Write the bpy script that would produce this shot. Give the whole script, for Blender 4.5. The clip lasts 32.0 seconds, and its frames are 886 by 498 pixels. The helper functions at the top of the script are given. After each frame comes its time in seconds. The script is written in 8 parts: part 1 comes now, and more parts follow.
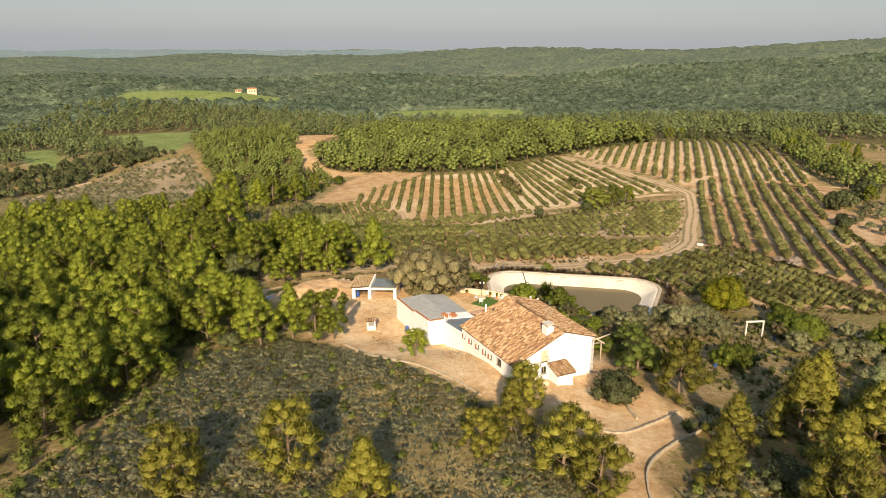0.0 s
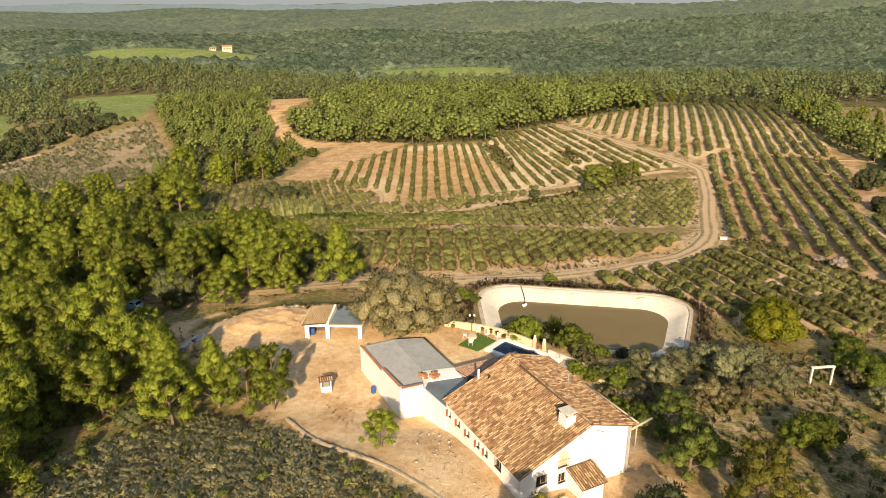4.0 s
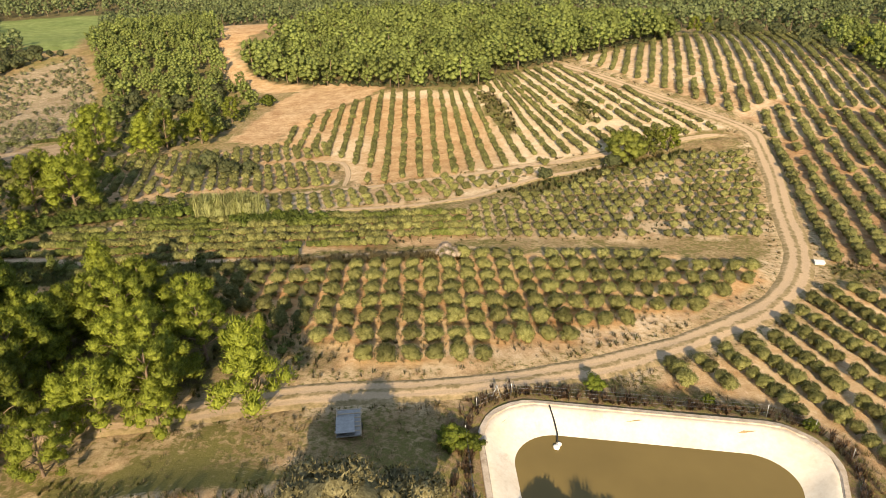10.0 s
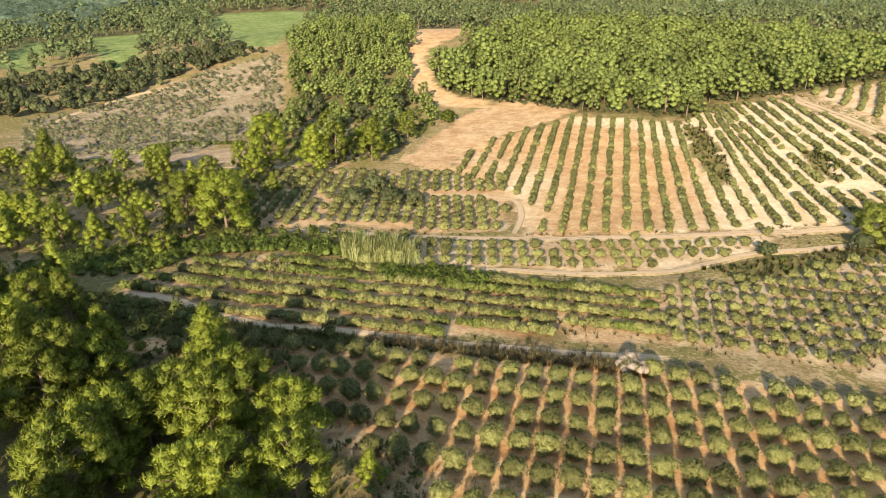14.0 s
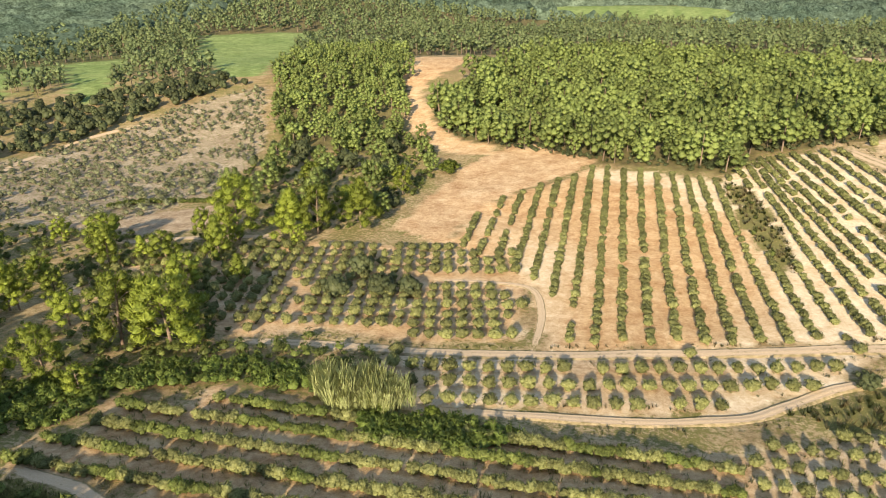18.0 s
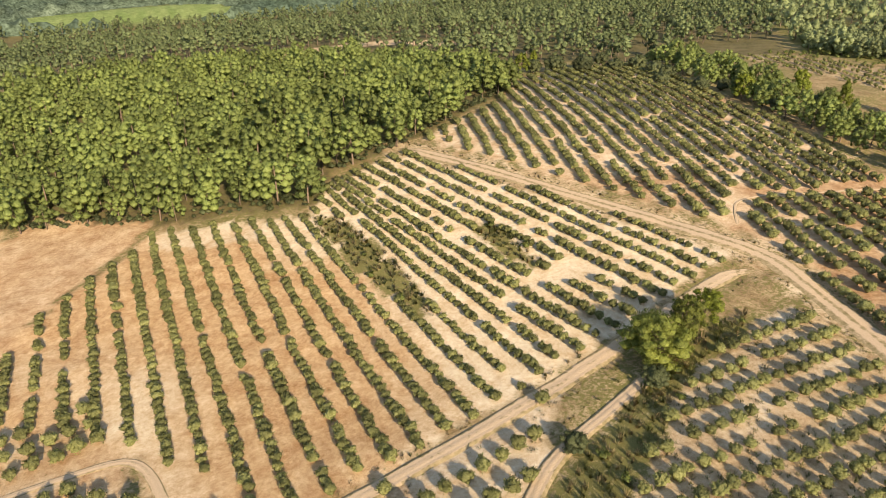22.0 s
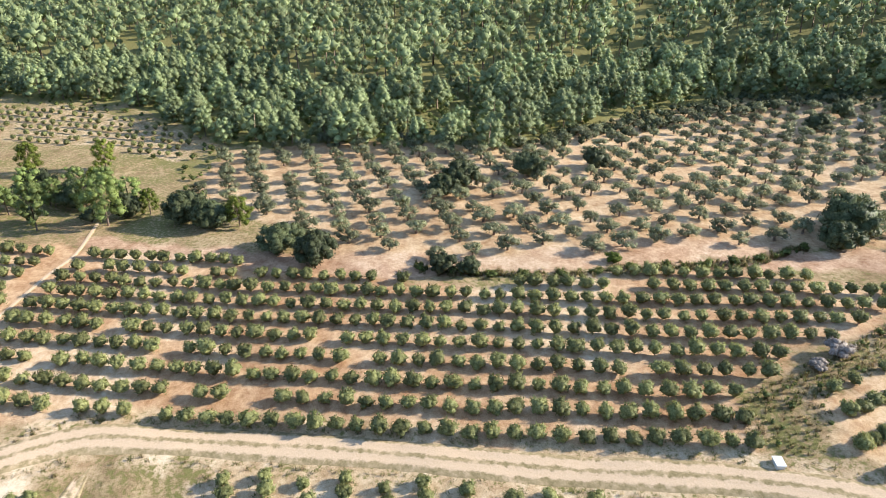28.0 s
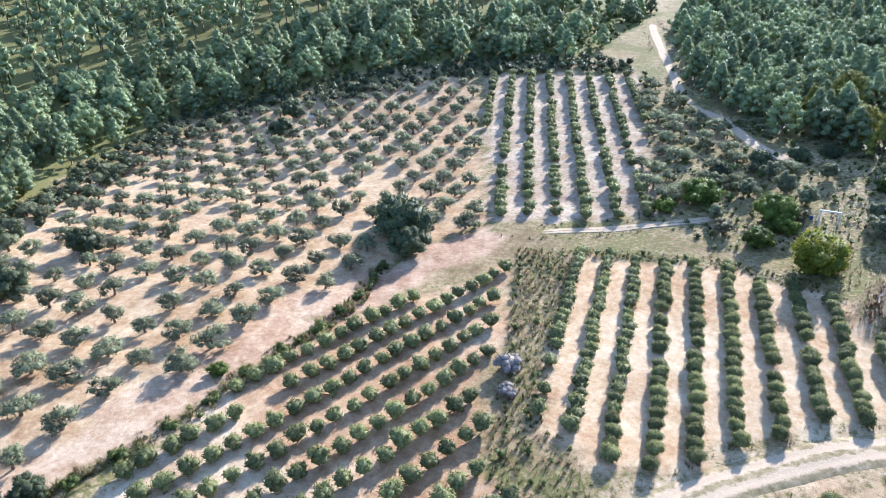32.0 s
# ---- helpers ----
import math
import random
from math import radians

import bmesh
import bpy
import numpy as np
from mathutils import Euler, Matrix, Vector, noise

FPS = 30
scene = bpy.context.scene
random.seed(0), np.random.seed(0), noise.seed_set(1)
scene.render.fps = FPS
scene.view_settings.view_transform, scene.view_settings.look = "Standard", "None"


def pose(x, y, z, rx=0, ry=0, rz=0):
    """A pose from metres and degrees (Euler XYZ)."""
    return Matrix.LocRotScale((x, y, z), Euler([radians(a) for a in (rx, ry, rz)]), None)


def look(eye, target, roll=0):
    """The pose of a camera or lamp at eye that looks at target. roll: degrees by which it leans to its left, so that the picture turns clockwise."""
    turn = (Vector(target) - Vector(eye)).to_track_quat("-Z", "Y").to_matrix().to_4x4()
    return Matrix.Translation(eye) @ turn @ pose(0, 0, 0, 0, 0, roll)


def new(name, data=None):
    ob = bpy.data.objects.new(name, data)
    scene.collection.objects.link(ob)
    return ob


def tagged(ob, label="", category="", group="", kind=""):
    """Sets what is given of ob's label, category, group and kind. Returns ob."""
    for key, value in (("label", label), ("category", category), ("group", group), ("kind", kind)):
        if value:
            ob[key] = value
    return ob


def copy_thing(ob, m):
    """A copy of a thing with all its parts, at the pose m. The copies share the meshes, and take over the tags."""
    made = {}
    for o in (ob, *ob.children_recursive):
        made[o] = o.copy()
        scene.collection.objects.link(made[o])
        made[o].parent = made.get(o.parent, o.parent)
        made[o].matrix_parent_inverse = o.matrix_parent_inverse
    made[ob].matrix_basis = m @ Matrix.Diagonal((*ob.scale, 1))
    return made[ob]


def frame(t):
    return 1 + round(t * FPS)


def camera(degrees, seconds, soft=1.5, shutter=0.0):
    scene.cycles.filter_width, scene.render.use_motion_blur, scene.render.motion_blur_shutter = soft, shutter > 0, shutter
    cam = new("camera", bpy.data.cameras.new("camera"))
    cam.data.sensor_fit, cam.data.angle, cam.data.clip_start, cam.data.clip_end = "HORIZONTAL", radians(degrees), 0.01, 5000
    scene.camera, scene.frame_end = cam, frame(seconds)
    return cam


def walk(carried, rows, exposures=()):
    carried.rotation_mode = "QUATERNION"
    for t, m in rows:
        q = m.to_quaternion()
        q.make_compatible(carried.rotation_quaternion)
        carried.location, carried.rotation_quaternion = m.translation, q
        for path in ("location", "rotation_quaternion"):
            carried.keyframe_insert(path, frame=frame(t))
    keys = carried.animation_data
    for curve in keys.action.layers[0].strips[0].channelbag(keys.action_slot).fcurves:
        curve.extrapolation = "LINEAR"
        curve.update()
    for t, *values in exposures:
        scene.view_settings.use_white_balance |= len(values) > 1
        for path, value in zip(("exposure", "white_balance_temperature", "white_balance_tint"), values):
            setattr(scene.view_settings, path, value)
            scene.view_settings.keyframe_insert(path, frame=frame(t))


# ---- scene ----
cam = camera(64.30, 32.0, soft=0.5)

PATH = [
    (0.0, pose(-1.86, -45.98, 44.44, 73.15, -0.10, -0.06)),
    (0.5, pose(-1.82, -42.99, 44.48, 73.05, -0.09, -0.21)),
    (1.0, pose(-1.71, -39.89, 44.53, 72.79, -0.09, -0.37)),
    (1.5, pose(-1.56, -36.62, 44.60, 72.46, -0.08, -0.51)),
    (2.0, pose(-1.35, -33.26, 44.66, 72.11, -0.08, -0.65)),
    (2.5, pose(-1.17, -29.74, 44.73, 71.70, -0.09, -0.78)),
    (4.5, pose(-0.59, -15.37, 44.92, 68.64, -0.03, -1.31)),
    (5.0, pose(-0.36, -11.56, 44.95, 67.28, -0.01, -1.39)),
    (5.5, pose(-0.22, -7.78, 44.97, 65.86, -0.01, -1.48)),
    (6.0, pose(-0.13, -3.95, 44.99, 64.43, -0.03, -1.61)),
    (6.5, pose(0.00, 0.00, 45.00, 63.02, -0.01, -1.73)),
    (7.0, pose(0.18, 4.19, 45.03, 62.78, 0.02, -1.84)),
    (7.5, pose(0.35, 8.38, 45.09, 62.80, 0.03, -1.92)),
    (8.0, pose(0.56, 12.55, 45.16, 62.79, 0.03, -1.98)),
    (8.5, pose(0.80, 16.71, 45.23, 62.79, 0.03, -2.00)),
    (9.0, pose(1.05, 21.05, 45.28, 62.83, 0.06, -2.06)),
    (9.5, pose(1.17, 25.43, 45.35, 62.89, 0.04, -2.16)),
    (10.0, pose(1.24, 29.86, 45.43, 62.94, 0.00, -2.29)),
    (10.5, pose(1.29, 34.32, 45.47, 62.98, -0.05, -1.19)),
    (11.0, pose(1.31, 38.37, 45.47, 63.03, -0.12, 3.16)),
    (11.5, pose(1.35, 41.74, 45.43, 63.08, -0.14, 7.89)),
    (12.0, pose(1.40, 44.45, 45.36, 63.09, -0.12, 11.37)),
    (12.5, pose(1.38, 46.81, 45.29, 63.01, -0.07, 13.28)),
    (13.0, pose(1.10, 49.30, 45.26, 62.99, -0.01, 13.35)),
    (13.5, pose(0.51, 52.08, 45.25, 63.00, 0.03, 13.29)),
    (14.0, pose(-0.22, 55.11, 45.26, 63.00, 0.05, 13.25)),
    (14.5, pose(-1.07, 58.32, 45.30, 63.03, 0.06, 13.21)),
    (16.5, pose(-4.98, 73.42, 45.93, 63.57, -0.01, 13.20)),
    (17.0, pose(-6.04, 77.58, 46.20, 63.77, -0.02, 13.15)),
    (17.5, pose(-7.07, 81.83, 46.43, 64.03, -0.03, 13.16)),
    (18.0, pose(-8.04, 86.11, 46.62, 63.96, -0.04, 13.19)),
    (18.5, pose(-8.96, 90.38, 46.78, 63.89, -0.03, 12.32)),
    (19.0, pose(-9.80, 94.55, 46.91, 63.83, -0.00, 9.76)),
    (19.5, pose(-10.47, 99.01, 46.97, 63.73, 0.05, 4.95)),
    (20.0, pose(-11.04, 103.62, 47.01, 63.66, 0.09, -0.68)),
    (20.5, pose(-11.38, 108.13, 47.02, 63.57, 0.11, -6.60)),
    (21.0, pose(-11.42, 112.74, 47.00, 63.50, 0.13, -12.57)),
    (21.5, pose(-11.40, 117.23, 46.96, 63.42, 0.16, -18.79)),
    (22.0, pose(-11.14, 121.78, 46.96, 63.37, 0.13, -25.17)),
    (22.5, pose(-10.65, 126.27, 46.99, 63.32, 0.11, -31.60)),
    (23.0, pose(-9.76, 130.58, 46.99, 63.31, 0.06, -37.96)),
    (23.5, pose(-8.43, 135.19, 46.84, 63.30, 0.05, -44.73)),
    (24.0, pose(-6.76, 139.74, 46.59, 63.30, 0.03, -51.51)),
    (24.5, pose(-4.78, 144.11, 46.28, 63.37, -0.04, -58.27)),
    (25.0, pose(-2.57, 148.38, 45.95, 63.44, -0.08, -64.59)),
    (25.5, pose(0.03, 152.37, 45.70, 63.59, -0.12, -70.68)),
    (27.5, pose(12.50, 164.78, 46.05, 63.35, -0.11, -95.73)),
    (28.0, pose(16.34, 166.84, 46.14, 63.34, -0.07, -101.83)),
    (28.5, pose(20.33, 168.53, 46.20, 63.33, -0.02, -107.97)),
    (29.0, pose(24.49, 169.81, 46.21, 63.33, -0.00, -114.10)),
    (29.5, pose(28.78, 170.72, 46.17, 63.35, -0.00, -120.34)),
    (30.0, pose(33.16, 171.17, 46.07, 63.37, -0.02, -126.63)),
    (30.5, pose(37.70, 171.19, 45.91, 63.43, -0.01, -133.00)),
    (31.0, pose(42.24, 170.69, 45.72, 63.50, -0.02, -139.31)),
    (31.5, pose(46.81, 169.74, 45.52, 63.57, -0.03, -145.54)),
    (32.0, pose(51.41, 168.33, 45.31, 63.64, -0.02, -151.82)),
]
EXPOSURES = [(0, 0.48, 7500, 13), (5, 0.50, 7800, 13), (9, 0.63, 7700, 13), (13, 0.95, 7000, 10), (18, 0.92, 6550, 9), (21, 0.74, 6750, 12), (23, 0.62, 6850, 14), (25, 0.60, 6350, 13), (28, 1.06, 5480, 11), (32, 1.32, 4740, 14)]
walk(cam, PATH, EXPOSURES)

# ---- light: low autumn sun from the south, bright hazy sky ----
SUN_ELEV, SUN_AZ = radians(26), math.atan2(-0.03, -1.0)
world = bpy.data.worlds.new("sky")
scene.world = world
world.use_nodes = True
wn = world.node_tree
sky = wn.nodes.new("ShaderNodeTexSky")
sky.sky_type, sky.sun_disc = "NISHITA", False
sky.sun_elevation, sky.sun_rotation = SUN_ELEV, SUN_AZ
sky.air_density, sky.dust_density, sky.ozone_density = 1.1, 0.6, 2.5
wn.nodes["Background"].inputs["Strength"].default_value = 0.09
air = wn.nodes.new("ShaderNodeMix")
air.data_type, air.blend_type = "RGBA", "MIX"
air.inputs[0].default_value, air.inputs[7].default_value = 0.7, (2.3, 3.1, 4.3, 1)
wn.links.new(sky.outputs[0], air.inputs[6])
wn.links.new(air.outputs[2], wn.nodes["Background"].inputs["Color"])
lamp = bpy.data.lights.new("sun", "SUN")
lamp.energy, lamp.angle, lamp.color = 5.0, radians(0.6), (1.0, 0.85, 0.63)
sun = new("sun", lamp)
sun.matrix_world = look((-3 * 8, -100 * 8, 8 * 100 * math.tan(SUN_ELEV)), (0, 0, 0))

# ---- helpers of the scene ----
rng = np.random.default_rng(7)


def lattice(ix, iy, seed):
    h = np.sin(ix * 127.1 + iy * 311.7 + seed * 74.7) * 43758.5453
    return h - np.floor(h)


def value_noise(x, y, size, seed=0):
    """Smooth noise from 0 to 1 with features of that size in metres."""
    x, y = np.asarray(x, float) / size, np.asarray(y, float) / size
    ix, iy = np.floor(x), np.floor(y)
    fx, fy = x - ix, y - iy
    fx, fy = fx * fx * (3 - 2 * fx), fy * fy * (3 - 2 * fy)
    a, b = lattice(ix, iy, seed), lattice(ix + 1, iy, seed)
    c, d = lattice(ix, iy + 1, seed), lattice(ix + 1, iy + 1, seed)
    return (a * (1 - fx) + b * fx) * (1 - fy) + (c * (1 - fx) + d * fx) * fy


def step(a, b, x):
    t = np.clip((np.asarray(x, float) - a) / (b - a), 0, 1)
    return t * t * (3 - 2 * t)


def inside(poly, x, y):
    """Which of the places lie in the outline."""
    x, y = np.asarray(x, float), np.asarray(y, float)
    r = np.zeros(x.shape, bool)
    for (x0, y0), (x1, y1) in zip(poly, poly[1:] + poly[:1]):
        cut = (y0 > y) != (y1 > y)
        with np.errstate(divide="ignore", invalid="ignore"):
            r ^= cut & (x < (x1 - x0) * (y - y0) / (y1 - y0 + 1e-12) + x0)
    return r


def along(line, x, y):
    """Distance of places to a line of points."""
    x, y = np.asarray(x, float), np.asarray(y, float)
    best = np.full(x.shape, 1e9)
    for (x0, y0), (x1, y1) in zip(line, line[1:]):
        dx, dy = x1 - x0, y1 - y0
        t = np.clip(((x - x0) * dx + (y - y0) * dy) / (dx * dx + dy * dy), 0, 1)
        best = np.minimum(best, np.hypot(x - x0 - t * dx, y - y0 - t * dy))
    return best


# ---- the lie of the land: low swells on a 60 m grid over a falling plane ----
SWELLS = [
    [0.1, 1.3, 2.4, -0.4, -1.2, 1.6, 1.6, 0.7, 0.1],
    [0.3, 0.9, 2.7, 3.6, 0.8, -0.5, -2.2, -1.3, -0.2],
    [0.5, 0.4, -0.2, 1.6, -1.3, -1.8, -5.8, -3.9, -0.7],
    [-0.2, 0.7, 1.0, 3.5, -1.6, 0.7, -0.2, -1.4, -0.5],
    [-1.5, 0.4, -2.7, -4.4, 0.3, -0.6, -2.2, -1.3, -0.6],
    [-3.8, -1.8, -0.3, -1.3, 1.8, 1.4, -0.2, -0.5, -0.3],
    [-3.0, -3.9, -2.3, 0.4, 3.0, 3.3, 2.4, 1.1, 0.7],
    [1.5, 3.9, 2.3, 0.4, 1.0, 0.8, 0.0, 0.4, 0.6],
    [0.1, 2.7, 3.4, 1.5, 1.2, 0.9, 0.3, 0.4, 0.2],
    [-1.5, -2.5, -0.4, 0.7, 0.7, 0.6, 0.4, 0.2, 0.0],
]

POND = [(6.8, 85.2), (39.6, 79.2), (31.8, 60.4), (7.2, 65.6)]
POND_Z = 0.3
POOL = [(5.8, 56.0), (8.5, 59.1), (14.8, 53.4), (12.2, 50.5)]
POOL_Z = 4.25
# the frame of the farmhouse: along its gable and along its ridge
HO, HU, HV = Vector((5.9, 26.8)), Vector((0.899, 0.438)), Vector((-0.438, 0.899))


def hp(u, v):
    p = HO + HU * u + HV * v
    return (p.x, p.y)


def rounded(corners, radius, n=8):
    """An outline with its corners rounded."""
    out = []
    m = len(corners)
    for i in range(m):
        p, a, b = Vector(corners[i]), Vector(corners[i - 1]), Vector(corners[(i + 1) % m])
        da, db = (a - p).normalized(), (b - p).normalized()
        half = math.acos(max(-1, min(1, da.dot(db)))) / 2
        t = radius / math.tan(half)
        c = p + (da + db).normalized() * radius / math.sin(half)
        v0, v1 = p + da * t - c, p + db * t - c
        a0, a1 = math.atan2(v0.y, v0.x), math.atan2(v1.y, v1.x)
        d = (a1 - a0 + math.pi) % (2 * math.pi) - math.pi
        for k in range(n + 1):
            g = a0 + d * k / n
            out.append((c.x + math.cos(g) * radius, c.y + math.sin(g) * radius))
    return out


def inset(corners, d):
    c = Vector((sum(p[0] for p in corners), sum(p[1] for p in corners))) / len(corners)
    out = []
    m = len(corners)
    for i in range(m):
        p, a, b = Vector(corners[i]), Vector(corners[i - 1]), Vector(corners[(i + 1) % m])
        da, db = (a - p).normalized(), (b - p).normalized()
        half = math.acos(max(-1, min(1, da.dot(db)))) / 2
        out.append(tuple(p + (da + db).normalized() * d / math.sin(half)))
    return out


POND_RIM = rounded(POND, 5.0)
YARD_PAD = [(-30, 56), (-24, 68), (-12, 70), (-2, 66), (4, 64), (13, 58), (15, 52), (12, 49), (-8, 44), (-14, 44), (-24, 50)]


def relief(x, y):
    x, y = np.asarray(x, float), np.asarray(y, float)
    z = 1.86 + 0.0188 * x - 0.06 * y
    for j, row in enumerate(SWELLS):
        for i, c in enumerate(row):
            if c:
                z = z + c * np.exp(-((x + 180 - 60 * i) ** 2 + (y + 60 - 60 * j) ** 2) / 4608.0)
    w = step(330, 640, np.hypot(x - 60, y - 180))
    far = -44 * step(-150, 650, y) + 10 * (1 - step(-300, 0, y))
    far = far + 30 * step(230, 700, x) * (1 - step(350, 700, y))
    far = far + 9 * np.sin(x / 230 + 1) * np.cos(y / 310) + 5 * np.sin(x / 97 + y / 150)
    far = far + (26 + 60 * step(-300, 1500, x)) * step(-1500, -500, x) * np.exp(-(((y - 1900 + 0.35 * x) / 420) ** 2))
    far = far + 14 * (1 - step(-900, 100, x)) * np.exp(-(((y - 3500) / 420) ** 2))
    far = far - 16 * step(2400, 4400, np.hypot(x, y))
    far = far + 15 * np.exp(-(((x + 270) / 150) ** 2 + ((y - 890) / 90) ** 2)) + 10 * np.exp(-(((x - 20) / 120) ** 2 + ((y - 830) / 70) ** 2))
    z = z * (1 - w) + far * w
    return z


def bare_land(x, y):
    """Height of the ground, with the yard, the house's terrace, the pond and the pool worked into it."""
    x, y = np.asarray(x, float), np.asarray(y, float)
    z = relief(x, y)

    def pad(z, cx, cy, r0, r1, h):
        w = 1 - step(r0, r1, np.hypot(x - cx, y - cy))
        return z * (1 - w) + h * w

    z = pad(z, -16, 58, 10, 19, 4.15)
    z = pad(z, -2, 54, 9, 15, 4.2)
    z = pad(z, 8, 55, 8, 13, 4.15)
    z = pad(z, -1, 27, 5, 15, 6.3)
    z = pad(z, 17, 29, 4, 12, 5.2)
    z = pad(z, 8, 24, 3, 9, 6.0)
    d = along(POND_RIM + POND_RIM[:1], x, y)
    inp = inside(POND_RIM, x, y)
    w = np.where(inp, 1.0, 1 - step(0.5, 6, d))
    z = z * (1 - w) + (POND_Z - 0.06) * w
    z = np.where(inp, z - 4.0 * step(0.8, 3.0, d), z)
    inp = inside(inset(POOL, 0.5), x, y)
    z = np.where(inp, z - 2.5, z)
    return z


HEAP = [(-28.6, 62.6), (-28.2, 67.8), (-23.6, 70.0), (-19.4, 69.4), (-16.4, 66.4), (-17.2, 62.4), (-20.8, 60.2), (-25.4, 60.2)]


def heap(x, y):
    """A bank of tipped soil on the north side of the yard."""
    d = along(HEAP + HEAP[:1], x, y)
    return np.where(inside(HEAP, x, y), 0.6 * step(0.0, 3.6, d) * (0.6 + 0.8 * value_noise(x, y, 2.2, 12)), 0.0)


def land(x, y):
    x, y = np.asarray(x, float), np.asarray(y, float)
    return bare_land(x, y) + heap(x, y)


def land1(x, y):
    return float(land(np.array([x]), np.array([y]))[0])


# ---- materials ----
def material(name):
    m = bpy.data.materials.new(name)
    m.use_nodes = True
    return m, m.node_tree.nodes, m.node_tree.links, m.node_tree.nodes["Principled BSDF"]


def noise_node(nodes, links, scale, detail=4, coords="Object", rough=0.6):
    tc = nodes.new("ShaderNodeTexCoord")
    n = nodes.new("ShaderNodeTexNoise")
    n.inputs["Scale"].default_value, n.inputs["Detail"].default_value, n.inputs["Roughness"].default_value = scale, detail, rough
    links.new(tc.outputs[coords], n.inputs["Vector"])
    return n


def ramp(nodes, links, src, lo, hi):
    r = nodes.new("ShaderNodeMapRange")
    r.inputs["From Min"].default_value, r.inputs["From Max"].default_value = lo, hi
    links.new(src, r.inputs["Value"])
    return r.outputs["Result"]


def mix(nodes, links, fac, a, b, mode="MIX"):
    m = nodes.new("ShaderNodeMix")
    m.data_type, m.blend_type = "RGBA", mode
    for socket, v in ((m.inputs[0], fac), (m.inputs[6], a), (m.inputs[7], b)):
        if isinstance(v, (int, float)):
            socket.default_value = v
        elif isinstance(v, tuple):
            socket.default_value = (*v, 1)
        else:
            links.new(v, socket)
    return m.outputs[2]


def bump(nodes, links, bsdf, height, strength=0.4, distance=0.05):
    b = nodes.new("ShaderNodeBump")
    b.inputs["Strength"].default_value, b.inputs["Distance"].default_value = strength, distance
    links.new(height, b.inputs["Height"])
    links.new(b.outputs[0], bsdf.inputs["Normal"])


def plain(name, a, b, scale=3.0, rough=0.8, relief_=0.3, metal=0.0, second=None, depth=0.02):
    """A surface that varies between two colours at two scales, with fine relief."""
    m, n, l, p = material(name)
    big, fine = noise_node(n, l, scale), noise_node(n, l, scale * 9, 6)
    c = mix(n, l, ramp(n, l, big.outputs[0], 0.35, 0.65), a, b)
    c = mix(n, l, 0.35, c, ramp(n, l, fine.outputs[0], 0.2, 0.8), "SOFT_LIGHT")
    if second:
        spots = noise_node(n, l, scale * 0.6, 8, rough=0.75)
        c = mix(n, l, ramp(n, l, spots.outputs[0], 0.56, 0.70), c, second)
    l.new(c, p.inputs["Base Color"])
    p.inputs["Roughness"].default_value, p.inputs["Metallic"].default_value = rough, metal
    if relief_:
        bump(n, l, p, fine.outputs[0], relief_, depth)
    return m


def islands(name, a, b, c3, rough=0.85):
    """Pieces of one mesh, each of its own shade."""
    m, n, l, p = material(name)
    g = n.new("ShaderNodeNewGeometry")
    r = n.new("ShaderNodeValToRGB")
    r.color_ramp.elements[0].color, r.color_ramp.elements[1].color = (*a, 1), (*c3, 1)
    e = r.color_ramp.elements.new(0.5)
    e.color = (*b, 1)
    l.new(g.outputs["Random Per Island"], r.inputs[0])
    nz = noise_node(n, l, 6.0, 5)
    c = mix(n, l, 0.6, r.outputs[0], ramp(n, l, nz.outputs[0], 0.25, 0.75), "SOFT_LIGHT")
    stain = noise_node(n, l, 1.6, 8, rough=0.8)
    c = mix(n, l, ramp(n, l, stain.outputs[0], 0.54, 0.74), c, (0.10, 0.085, 0.06))
    l.new(c, p.inputs["Base Color"])
    p.inputs["Roughness"].default_value = rough
    bump(n, l, p, nz.outputs[0], 0.4, 0.02)
    return m


